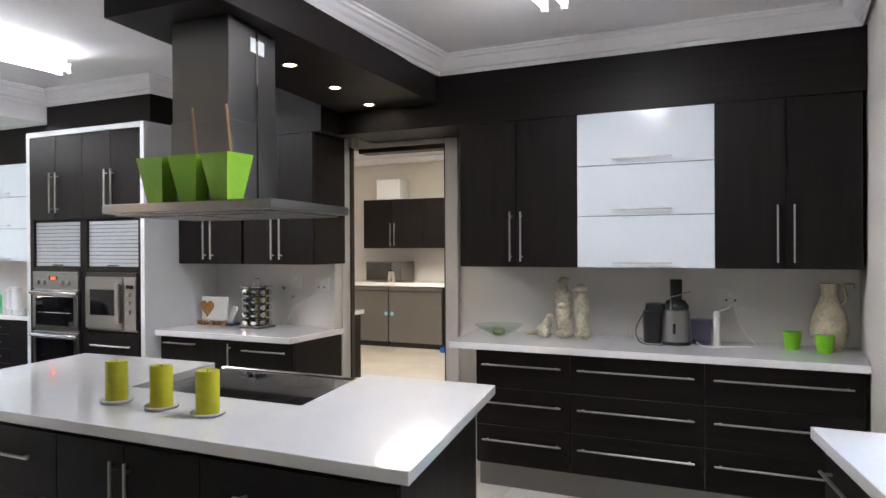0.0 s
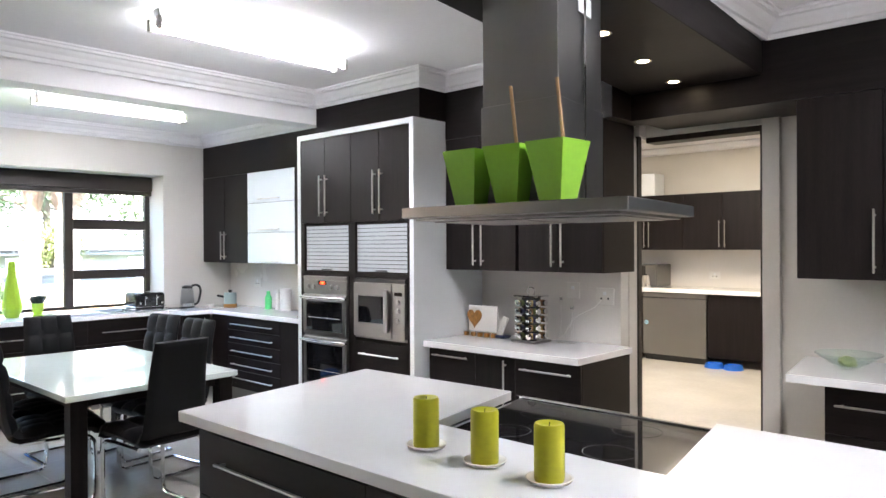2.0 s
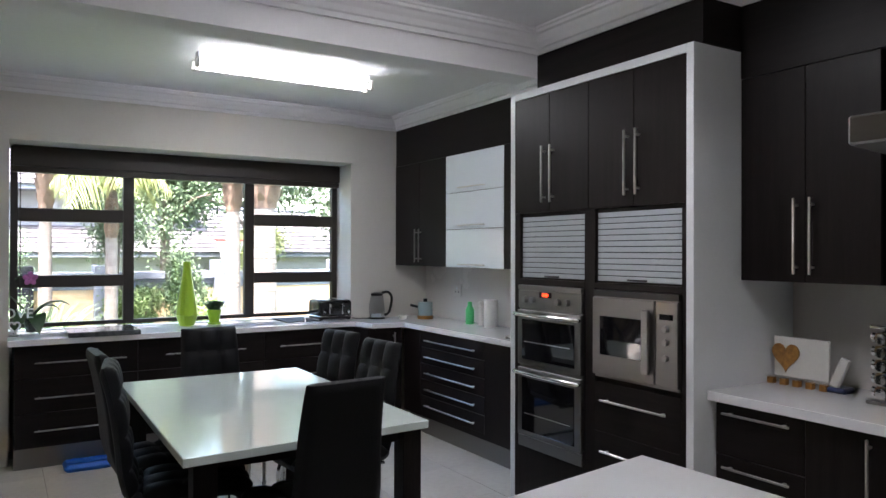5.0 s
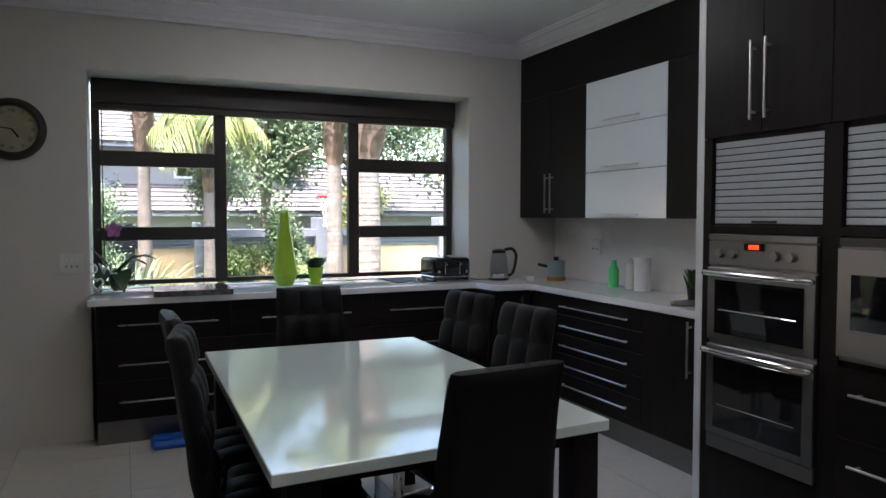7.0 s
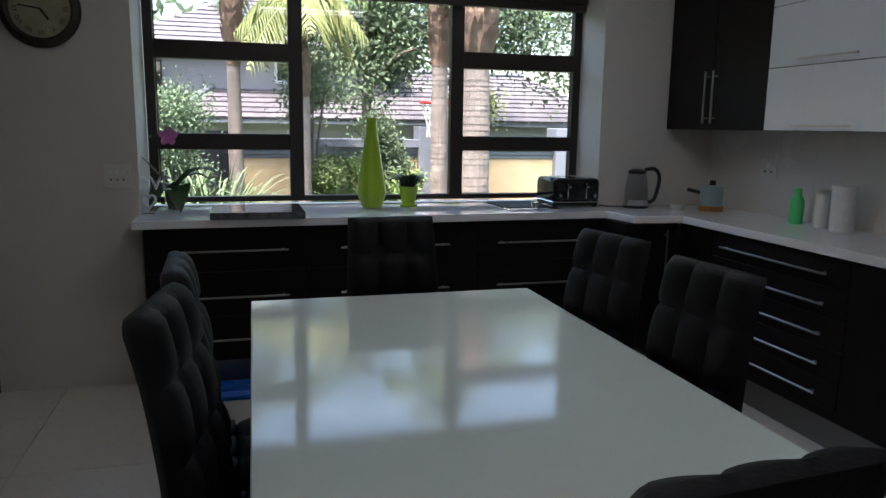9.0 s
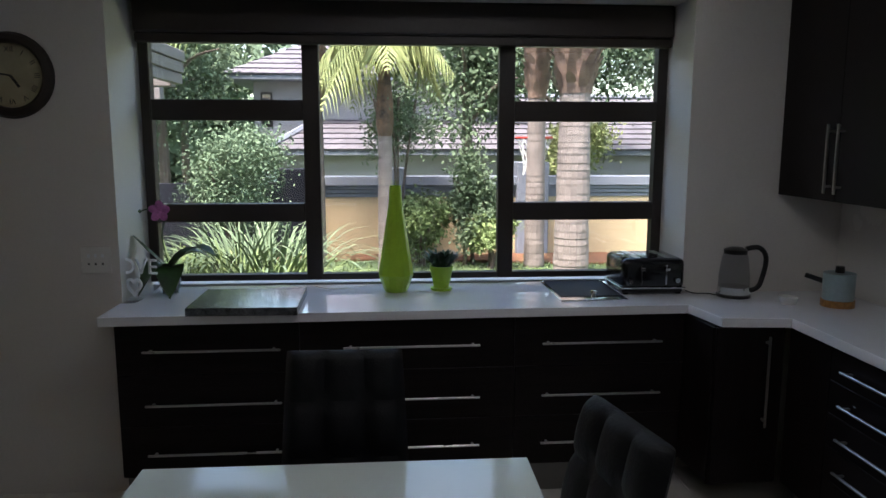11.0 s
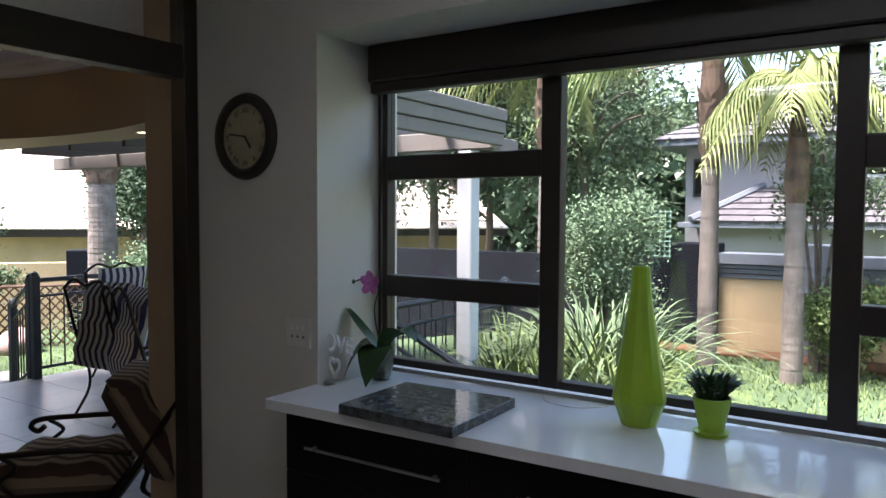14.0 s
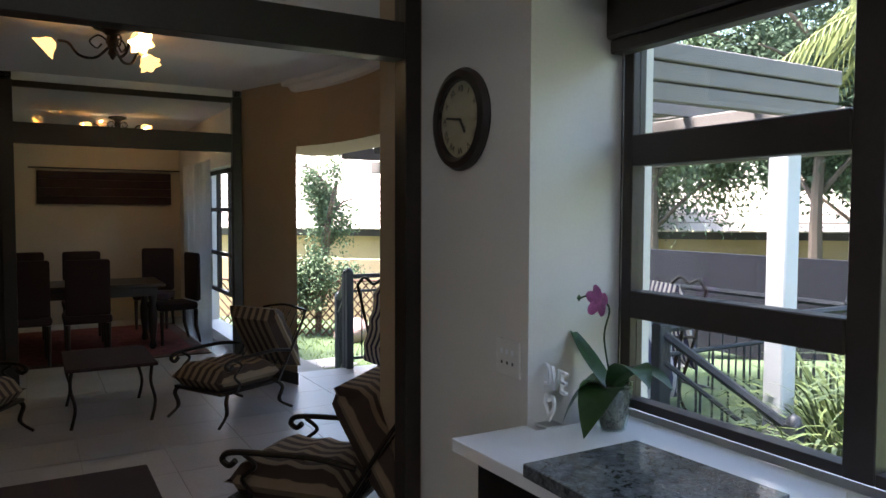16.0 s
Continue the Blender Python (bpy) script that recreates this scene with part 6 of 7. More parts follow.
for x in (0.97, 1.51):
    for y in (-7.98, -7.24):
        part("leg", pipe(bend([(x, y, 0.42), (x + 0.01, y, 0.3), (x - 0.02, y, 0.15), (x + 0.01, y, 0.0)], 4), 0.013, 6), IRON, e, smooth=True)
e = thing("side_table", (1.6, -4.75, 0), "low dark table beside the striped armchair", "coffee table")
part("tabletop", bx(1.3, 1.9, -5.0, -4.5, 0.38, 0.41, 0.005), DARKCLOTH, e)
for x in (1.34, 1.86):
    for y in (-4.96, -4.54):
        part("leg", pipe([(x, y, 0.38), (x, y, 0)], 0.013, 6), IRON, e)

# ---- terrace ----
TERR = mat("grey_terrace_tile", (0.33, 0.305, 0.30), 0.35, var=0.08, scale=3, bscale=40, bump=0.03, island=0.03)
RAIL = mat("dark_grey_paint", (0.03, 0.035, 0.045), 0.4, var=0.1)
PWHITE = mat("pergola_white", (0.55, 0.56, 0.6), 0.5, var=0.04)
PTAN = mat("pergola_tan", (0.17, 0.15, 0.14), 0.6, var=0.06)


def railing(p0, p1, gap=0.13, z0=0.0, z1=None, cross=False):
    """A railing from p0 to p1; the ends may lie at different heights."""
    a, b = Vector(p0), Vector(p1)
    e = thing("terrace_railing", tuple(a), "dark grey painted steel terrace railing with upright bars", "railing", "terrace railings")
    L = (b - a).length
    d = (b - a).normalized()
    for p in (a, b):
        part("post", bx(p.x - 0.035, p.x + 0.035, p.y - 0.035, p.y + 0.035, p.z, p.z + 0.97, 0.005), RAIL, e)
        part("post_cap", lathe([(0, 0.97), (0.04, 0.971), (0.03, 1.0), (0, 1.02)], p.x, p.y, p.z, 10), RAIL, e, smooth=True)
    up = Vector((0, 0, 1))
    for h, r in ((0.93, 0.025), (0.78, 0.014), (0.10, 0.016)):
        part("rail", pipe([a + up * h + d * 0.036, b + up * h - d * 0.036], r, 6), RAIL, e)
    n = max(2, int(L / gap))
    for i in range(1, n):
        p = a + (b - a) * i / n
        part("bar", pipe([p + up * 0.11, p + up * 0.775], 0.008, 5), RAIL, e)
    return e


railing((-1.02, -8.20, 0), (-3.20, -8.20, 0))
railing((-3.20, -8.12, 0), (-3.20, -4.40, 0))
railing((-1.3, -4.34, 0), (-3.12, -4.34, 0))
railing((-1.02, -8.28, -0.02), (-1.30, -9.2, -0.35))
railing((-1.22, -4.28, 0), (-1.40, -3.60, -0.40))


def terrace_chair():
    """Faces +y."""
    e = thing("terrace_chair", (0, 0, 0), "dark metal terrace chair with a high navy and white striped cushion", "chair", "chairs on the terrace")
    part("back_cushion", cushion(bmesh.new(), pose(0, -0.27, 0.72, 76), 0.50, 0.66, 0.08), NAVY, e, "navy striped back cushion", smooth=True)
    part("seat_cushion", cushion(bmesh.new(), pose(0, 0.0, 0.44), 0.50, 0.50, 0.08), NAVY, e, smooth=True)
    bm = bmesh.new()
    for x in (-0.27, 0.27):
        pipe(bend([(x, -0.22, 0.38), (x, -0.29, 0.6), (x, -0.39, 1.0)], 5), 0.013, 6, bm)
        pipe(bend([(x, -0.30, 0.66), (x, 0.0, 0.66), (x, 0.2, 0.62), (x, 0.22, 0.42)], 5), 0.012, 6, bm)
    pipe(bend([(-0.27, -0.39, 1.0), (-0.14, -0.40, 1.07), (0, -0.40, 1.03), (0.14, -0.40, 1.07), (0.27, -0.39, 1.0)], 5), 0.013, 6, bm)
    part("chair_frame", bm, IRON, e, smooth=True)
    for x in (-0.25, 0.25):
        for y, q in ((0.22, 0.05), (-0.22, -0.12)):
            part("leg", pipe(bend([(x, y, 0.40), (x, y * 0.95, 0.2), (x, y + q, 0.0)], 4), 0.012, 6), IRON, e, smooth=True)
    return e


tc_ = terrace_chair()
tc_.matrix_world = pose(-0.78, -5.85, 0, 0, 0, 75)
for x, y, r in ((-0.90, -6.5, 95), (-2.3, -5.5, -110), (-2.4, -6.5, -85), (-1.6, -7.5, 0), (-1.6, -5.05, 180)):
    copy_thing(tc_, pose(x, y, 0, 0, 0, r))
e = thing("terrace_table", (-1.6, -6.2, 0), "glass-topped dark metal terrace table between striped chairs", "table")
part("tabletop", bx(-2.05, -1.2, -7.0, -5.5, 0.715, 0.727, 0.003), glass_mat("table_glass", (0.75, 0.85, 0.88)), e)
part("table_frame", bx(-2.0, -1.25, -6.95, -5.55, 0.69, 0.714), IRON, e)
for x in (-1.98, -1.27):
    for y in (-6.9, -5.6):
        part("leg", pipe([(x, y, 0.69), (x, y, 0)], 0.02, 8), IRON, e)

pg = thing("pergola", (-1.6, -3.82, 0), "painted pergola with stacked tan boards over the terrace", "pergola")
for x, y in ((-1.62, -3.82), (-3.3, -8.6)):
    part("post", bx(x - 0.055, x + 0.055, y - 0.055, y + 0.055, -0.2, 2.12, 0.008), PWHITE, pg)
BOARD = mat("pergola_board", (0.19, 0.17, 0.16), 0.6, var=0.08, stretch=(1, 10, 10))
for i in range(3):
    part("plank", bx(-1.60, -0.365, -3.60, -3.55 + 0.012 * i, 2.135 + i * 0.075, 2.205 + i * 0.075, 0.004), BOARD, pg, "taupe fascia plank")
for y in (-3.95, -4.4, -5.2, -6.0, -6.8, -7.6, -8.4):
    part("rafter", bx(-1.72 if y > -4.2 else -3.4, -0.37 if y > -4.5 else -1.11, y - 0.02, y + 0.02, 2.24, 2.36, 0.004), PTAN, pg)
part("beam", bx(-1.68, -1.56, -8.7, -3.62, 2.121, 2.239, 0.005), PTAN, pg)
part("beam", bx(-3.36, -3.24, -8.7, -4.2, 2.121, 2.239, 0.005), PTAN, pg)
for k in range(12):
    part("roof_sheet", bx(-3.4 + k * 0.215, -3.4 + k * 0.215 + 0.17, -8.6, -4.5, 2.425, 2.44), PTAN, pg)

pg.location += Vector((0.10, 0.05, -0.13))

# ---- garden ----
GZ = 0.28


def ground_z(x, y):
    s = min(1, max(0, (-x - 1.2) / 2.4))
    n = min(1, max(0, (y + 7.5) / 2.5))
    h = s * n * GZ
    if y < -8.5:
        h -= 0.28 * min(1, (-8.5 - y) / 0.6)
    elif n < 1:
        h -= 0.12 * (1 - n)
    return h - 0.05 + 0.015 * noise.noise(Vector((x * 0.8, y * 0.8, 0)))


def m_grass():
    return mat("lawn", (0.055, 0.095, 0.04), 0.9, var=0.25, scale=1.8, bscale=120, bump=0.4, color2=(0.09, 0.135, 0.06))


bm = bmesh.new()
xs = [-400, -150, -60, -30, -20, -15] + [-12 + 0.4 * i for i in range(30)] + [-0.25, 0.5, 5, 9.5, 12, 30, 100, 400]
ys = [-400, -150, -60, -30, -22, -18] + [-15 + 0.5 * i for i in range(38)] + [6, 10, 30, 100, 400]
gv = {}
for i, x in enumerate(xs):
    for j, y in enumerate(ys):
        inside = x > -0.9
        gv[i, j] = bm.verts.new((x, y, -0.30 if inside else ground_z(x, y) if x > -13 and -16 < y < 5 else -0.1))
for i in range(len(xs) - 1):
    for j in range(len(ys) - 1):
        bm.faces.new((gv[i, j], gv[i + 1, j], gv[i + 1, j + 1], gv[i, j + 1]))
LAWN = m_grass()
structure("ground", bm, LAWN, smooth=True)
structure("terrace_base", solid(bmesh.new(), [(-3.3, -8.27), (-0.80, -8.27), (-0.63, -13.2), (4.75, -13.2), (4.75, -6.2), (4.6, -6.2), (4.6, -4.05), (-0.25, -4.05), (-0.25, -4.25), (-3.3, -4.25)], -0.29, -0.006), GROUT)
SOILM = mat("red_soil", (0.16, 0.07, 0.035), 0.95, var=0.3, scale=4, bump=0.3)
structure("soil_bed", solid(bmesh.new(), [(-5.0, -3.6), (-4.62, -3.6), (-4.66, -2.4), (-4.5, -1.2), (-4.2, 0.6), (-5.0, 0.6)], 0.2, 0.262, 0.01), SOILM)
rnd = random.Random(7)


def leaf_cloud(n, centre, radii, size, seed, lumps=7, hollow=0.5, flat=False, long=1.6):
    """Verts and faces of n small leaves in lumpy masses about the centre."""
    r = np.random.RandomState(seed)
    c, q = np.array(centre, float), np.array(radii, float)
    lc = r.normal(size=(lumps, 3))
    lc /= np.linalg.norm(lc, axis=1)[:, None]
    lc *= r.uniform(0.15, 0.8, (lumps, 1))
    lr = r.uniform(0.28, 0.55, lumps)
    k = r.randint(lumps, size=n)
    d = r.normal(size=(n, 3))
    d /= np.linalg.norm(d, axis=1)[:, None]
    rad = (hollow + (1 - hollow) * r.rand(n)) * lr[k]
    p = c + (lc[k] + d * rad[:, None] * (1 + 0.25 * r.normal(size=(n, 1)))) * q
    a = r.normal(size=(n, 3)) + d * 0.6 + np.array([0, 0, -0.2])
    a /= np.linalg.norm(a, axis=1)[:, None]
    b = np.cross(a, r.normal(size=(n, 3)))
    b /= np.linalg.norm(b, axis=1)[:, None]
    s = size * r.uniform(0.6, 1.4, (n, 1))
    v = np.stack([p - a * s * long * 0.5, p + b * s * 0.35, p + a * s * long * 0.5, p - b * s * 0.35], 1).reshape(-1, 3)
    f = np.arange(4 * n).reshape(-1, 4)
    return v, f


def cloud_part(name, parts_, m, parent=None, kind="", label=""):
    vs, fs, o = [], [], 0
    for v, f in parts_:
        vs.append(v)
        fs.append(f + o)
        o += len(v)
    off = at_world(parent)
    v = np.concatenate(vs) - np.array(off)
    me = bpy.data.meshes.new(name)
    me.from_pydata(v.tolist(), [], np.concatenate(fs).tolist())
    me.materials.append(m)
    ob = new(name, me)
    ob.parent = parent
    return tagged(ob, label, kind=kind)


LF = {k: mat("leaves_" + k, c, 0.8, var=0.15, scale=3, bscale=14, island=0.22, bump=0, spec=0.12) for k, c in {
    "dark": (0.07, 0.10, 0.062), "mid": (0.118, 0.16, 0.092), "bright": (0.165, 0.215, 0.085), "soft": (0.135, 0.19, 0.115), "yellow": (0.23, 0.255, 0.105)}.items()}
BARK = mat("grey_bark", (0.12, 0.09, 0.07), 0.9, var=0.3, scale=6, bscale=30, bump=0.5)


def shrub(name, x, y, z, r, h, n, size, leaf, seed, label, stems=5):
    e = thing(name, (x, y, ground_z(x, y)), label, "shrub")
    q = random.Random(seed)
    bm = bmesh.new()
    g = ground_z(x, y)
    for i in range(stems):
        a = q.uniform(0, 6.28)
        t = (x + math.cos(a) * r * 0.5, y + math.sin(a) * r * 0.5, z + h * 0.3)
        pipe(bend([(x + 0.05 * math.cos(a), y + 0.05 * math.sin(a), g - 0.03), (x + 0.3 * (t[0] - x), y + 0.3 * (t[1] - y), (g + z) / 2), t], 4), [0.022] * 4 + [0.014] * 5, 6, bm)
    part("stems", bm, BARK, e, smooth=True)
    cloud_part("foliage", [leaf_cloud(n * 2, (x, y, z), (r * 1.25, r * 1.25, h), size * 0.62, seed, 13, 0.25)], LF[leaf], e)
    return e


shrub("feathery_shrub", -3.5, -3.62, 1.18, 0.60, 0.66, 13000, 0.036, "soft", 11, "tall soft green feathery shrub beside the dark garden wall", 6)
shrub("leafy_shrub", -4.3, -1.75, 0.72, 0.42, 0.48, 5000, 0.05, "bright", 12, "broad-leaved light green shrub at the foot of the garden wall")
shrub("leafy_shrub", -4.35, -1.2, 1.0, 0.35, 0.62, 4500, 0.05, "mid", 13, "tall green shrub against the beige garden wall")
shrub("leafy_shrub", -4.1, -0.95, 0.6, 0.3, 0.35, 2600, 0.05, "bright", 14, "low light green shrub against the beige garden wall")
shrub("leafy_shrub", -4.4, -2.0, 1.9, 0.5, 0.6, 0 + 2600, 0.045, "mid", 15, "airy green shrub reaching over the garden wall", 4)
shrub("yellow_conifer", -6.6, 0.6, 1.6, 0.5, 0.6, 3000, 0.06, "yellow", 16, "yellow-green conifer showing over the garden wall")
shrub("feathery_shrub", -3.2, -9.6, 0.75, 0.45, 0.55, 4500, 0.05, "soft", 17, "soft green shrub beyond the terrace railing")
shrub("leafy_shrub", -2.2, -12.4, 0.5, 0.6, 0.5, 4500, 0.06, "mid", 18, "leafy green shrub in front of the far garden wall")


def strap_clump(x, y, n, length, leaf, seed, label, width=0.03):
    q = random.Random(seed)
    g = ground_z(x, y)
    e = thing("strap_leaf_clump", (x, y, g), label, "plant", "strap-leaved clumps")
    bm = bmesh.new()
    for _ in range(n):
        a = q.uniform(0, 6.28)
        sp = length * q.uniform(0.15, 0.95)
        h = math.sqrt(max(0.05, length ** 2 - sp ** 2)) * q.uniform(0.65, 1.0)
        b = Vector((x + 0.12 * math.cos(a) * q.random(), y + 0.12 * math.sin(a) * q.random(), g - 0.02))
        t = b + Vector((sp * math.cos(a), sp * math.sin(a), h * 0.75))
        blade(bm, b, t, width * q.uniform(0.6, 1.2), sp * 0.33, 8)
    part("blades", bm, leaf, e)


for x, y, n, L, lf, sd in ((-1.85, -3.62, 150, 1.15, "mid", 8), (-1.75, -3.22, 170, 1.25, "bright", 1), (-1.9, -2.85, 150, 1.1, "bright", 2), (-2.3, -3.05, 150, 1.4, "mid", 3), (-1.5, -3.62, 110, 0.95, "yellow", 4), (-2.7, -3.4, 130, 1.3, "mid", 5), (-2.15, -3.75, 120, 1.15, "bright", 9), (-2.9, -9.2, 150, 1.5, "soft", 6), (-3.6, -8.9, 150, 1.6, "bright", 7)):
    strap_clump(x, y, n, L, LF[lf], sd, "clump of long arching green strap leaves in the garden bed", 0.022)


# palms
def palm(x, y, r, z_top, crown, seed, label, boots=False, droop=1.0, fl=1.6, nf=13):
    q = random.Random(seed)
    g = ground_z(x, y)
    e = thing("palm_tree", (x, y, g), label, "palm tree", "palms in the garden")
    bm = bmesh.new()
    prof = []
    zz = -0.05
    k = 0
    H = z_top - g
    while zz < H:
        rr = r * (1.12 - 0.2 * zz / max(0.5, H)) * (1 + 0.018 * (k % 2) + q.uniform(-0.01, 0.01))
        prof.append((rr, zz))
        zz += (0.02 if k % 2 == 0 else 0.05) * q.uniform(0.7, 1.4)
        k += 1
    lathe(prof, x, y, g, 18, bm)
    for v in bm.verts:
        v.co.x += 0.006 * noise.noise(v.co * 9)
        v.co.y += 0.006 * noise.noise(v.co * 9 + Vector((5, 0, 0)))
    part("trunk", bm, PALMT, e, "grey ringed palm trunk", smooth=False)
    bm = bmesh.new()
    if boots:
        for i in range(70):
            a, h = q.uniform(0, 6.28), q.uniform(0, 0.55)
            s = 1 + 1.1 * h
            b = Vector((x + r * math.cos(a) * 0.9, y + r * math.sin(a) * 0.9, z_top - 0.04 + h))
            blade(bm, b, b + Vector((math.cos(a) * r * s * 0.7, math.sin(a) * r * s * 0.7, q.uniform(0.14, 0.3))), q.uniform(0.05, 0.11), 0.01, 3)
        lathe([(r, -0.02), (r * 1.1, 0.1), (r * 1.5, 0.5), (r * 1.2, 0.9)], x, y, z_top, 16, bm)
        part("boots", bm, BOOT, e, "rough brown leaf bases")
    else:
        lathe([(r * 0.95, -0.01), (r * 1.25, 0.12), (r * 1.1, 0.4), (r * 0.5, 0.8), (0, 0.85)], x, y, z_top, 14, bm)
        part("crownshaft", bm, SHAFT, e, "green and brown crownshaft", smooth=True)
    if not crown:
        return e
    bm = bmesh.new()
    z0 = z_top + (1.2 if boots else 0.95)
    for i in range(nf):
        a = i * 2.4 + q.uniform(-0.3, 0.3)
        el = q.uniform(0.1, 1.2)
        L = fl * q.uniform(0.8, 1.15)
        c, s = math.cos(a), math.sin(a)
        pts = []
        for k in range(13):
            t = k / 12
            rad = L * (t * math.cos(el) + 0.0)
            pts.append(Vector((x + c * rad, y + s * rad, z0 + L * (t * math.sin(el) - droop * 0.75 * t * t))))
        pipe(pts, [0.012 * (1 - 0.8 * k / 12) for k in range(13)], 4, bm)
        for k in range(2, 26):
            t = k / 26 * 12
            j = int(t)
            p = pts[j].lerp(pts[min(12, j + 1)], t - j)
            d = (pts[min(12, j + 1)] - pts[j]).normalized() if j < 12 else (pts[12] - pts[11]).normalized()
            side = d.cross(Vector((0, 0, 1))).normalized()
            for sgn in (-1, 1):
                ll = 0.42 * math.sin(math.pi * min(1, k / 26 * 0.85 + 0.15)) + 0.06
                tip = p + side * sgn * ll * 0.55 + d * ll * 0.45 + Vector((0, 0, -ll * q.uniform(0.5, 1.0)))
                w = 0.011
                v = [bm.verts.new(p - d * w), bm.verts.new(p + d * w), bm.verts.new(p.lerp(tip, 0.5) + Vector((0, 0, 0.05)) + d * w), bm.verts.new(tip), bm.verts.new(p.lerp(tip, 0.5) + Vector((0, 0, 0.05)) - d * w)]
                bm.faces.new(v)
    part("crown", bm, LF["yellow"] if seed % 2 else LF["bright"], e, "arching feathery fronds")
    return e


PALMT = mat("palm_trunk", (0.15, 0.12, 0.105), 0.9, var=0.12, scale=9, bscale=50, bump=0.25, color2=(0.27, 0.225, 0.20))
BOOT = mat("palm_boots", (0.17, 0.10, 0.07), 0.9, var=0.4, scale=9, bscale=50, bump=0.25, color2=(0.28, 0.18, 0.13))
SHAFT = mat("palm_crownshaft", (0.12, 0.13, 0.04), 0.7, var=0.5, scale=8, bscale=40, bump=0.3, color2=(0.25, 0.15, 0.09))
palm(-3.85, -2.13, 0.075, 1.68, True, 1, "slim grey-trunked palm with drooping yellow-green fronds by the wall", nf=12, droop=1.35, fl=1.0)
palm(-4.15, -2.86, 0.078, 2.03, True, 2, "slim grey-trunked palm with brown leaf bases on the lawn", boots=True, fl=1.7)
palm(-3.65, -0.20, 0.165, 2.12, False, 3, "thick ringed palm trunk with broken brown leaf bases above", boots=True)
palm(-4.2, -0.48, 0.10, 2.1, True, 4, "ringed palm trunk beside a thicker palm near the wall", boots=True, fl=1.5, nf=10)
palm(-5.6, -5.1, 0.12, 2.35, True, 5, "palm with brown leaf bases beyond the pergola", boots=True, fl=1.7)
palm(-3.6, -11.3, 0.20, 2.0, True, 6, "thick brown-trunked palm beyond the terrace", boots=True, fl=1.9)

# boundary wall
BEIGE = mat("beige_plaster", (0.50, 0.37, 0.22), 0.85, var=0.12, scale=1.5, bscale=50, bump=0.15)
GREYP = mat("blue_grey_plaster", (0.17, 0.18, 0.21), 0.8, var=0.1, scale=2, bscale=50, bump=0.15)
# Slate grey, darkened to carry the shade of pergola and trees.
DGREY = mat("shade_dark_slate", (0.016, 0.017, 0.022), 0.9, var=0.15, scale=2, bump=0.15, spec=0.05)
e = thing("garden_wall", (-5.1, -1.0, 0.2), "beige plastered garden wall with grey moulded coping and piers", "garden wall")
part("panel", bx(-5.16, -5.04, -3.1, 4.0, 0.1, 0.95), BEIGE, e)
part("panel", bx(-5.16, -5.04, -12.0, -3.4, 0.0, 1.12), DGREY, e, "slate wall panel with shade in its dark colour")
for z0, z1, w in ((0.95, 1.00, 0.075), (1.00, 1.05, 0.095), (1.05, 1.09, 0.115), (1.09, 1.20, 0.14)):
    part("coping_course", bx(-5.10 - w, -5.10 + w, -3.1, 4.0, z0 + 0.001, z1, 0.006), GREYP, e)
for y0, y1, zt, mm in ((-3.42, -2.96, 1.29, DGREY), (-2.22, -1.90, 1.30, GREYP), (-0.55, -0.16, 1.37, GREYP), (1.4, 1.75, 1.37, GREYP)):
    part("pier", bx(-5.28, -4.93, y0, y1, 0.1, zt, 0.01), mm, e)
e = thing("basketball_hoop", (-4.6, -0.55, 1.0), "red basketball hoop with a white net by the garden wall", "basketball hoop")
hx, hy, hz = -4.42, -0.46, 1.66
part("ring", pipe([(hx + 0.2 * math.cos(t), hy + 0.2 * math.sin(t), hz) for t in [i * math.tau / 32 for i in range(33)]], 0.012, 8), mat("red_paint", (0.6, 0.03, 0.02), 0.4), e, smooth=True)
bm = bmesh.new()
for k in range(14):
    for sgn in (1, -1):
        pts = [(hx + rr * math.cos(k * math.tau / 14 + sgn * s * 0.9), hy + rr * math.sin(k * math.tau / 14 + sgn * s * 0.9), hz - s * 0.42) for s, rr in ((0, 0.2), (0.25, 0.165), (0.5, 0.13), (0.75, 0.11), (1, 0.12))]
        pipe(pts, 0.004, 4, bm)
part("net", bm, CERAMIC, e)
part("bracket", pipe([(hx - 0.2, hy, hz), (-4.95, -0.36, hz - 0.02), (-4.95, -0.36, 1.2)], 0.02, 6), RAIL, e)
e = thing("trellis_panel", (-4.85, -3.7, 1.2), "small pale green garden lattice panel among the shrubs", "trellis")
bm = bmesh.new()
for k in range(8):
    bx(-4.87, -4.86, -3.76 + k * 0.05, -3.752 + k * 0.05, 1.14, 1.62, 0, bm)
for k in range(10):
    bx(-4.858, -4.85, -3.77, -3.39, 1.15 + k * 0.05, 1.158 + k * 0.05, 0, bm)
part("lattice", bm, mat("pale_green_paint", (0.35, 0.5, 0.42), 0.6), e)
part("stake", pipe([(-4.88, -3.58, 0.15), (-4.88, -3.58, 1.64)], 0.012, 6), RAIL, e)

# neighbouring houses
ROOF = mat("slate_roof_tile", (0.10, 0.09, 0.10), 0.75, var=0.15, scale=3, bscale=30, bump=0.1, island=0.3)
HWALL = mat("grey_lilac_plaster", (0.36, 0.34, 0.35), 0.85, var=0.06, bump=0.1)


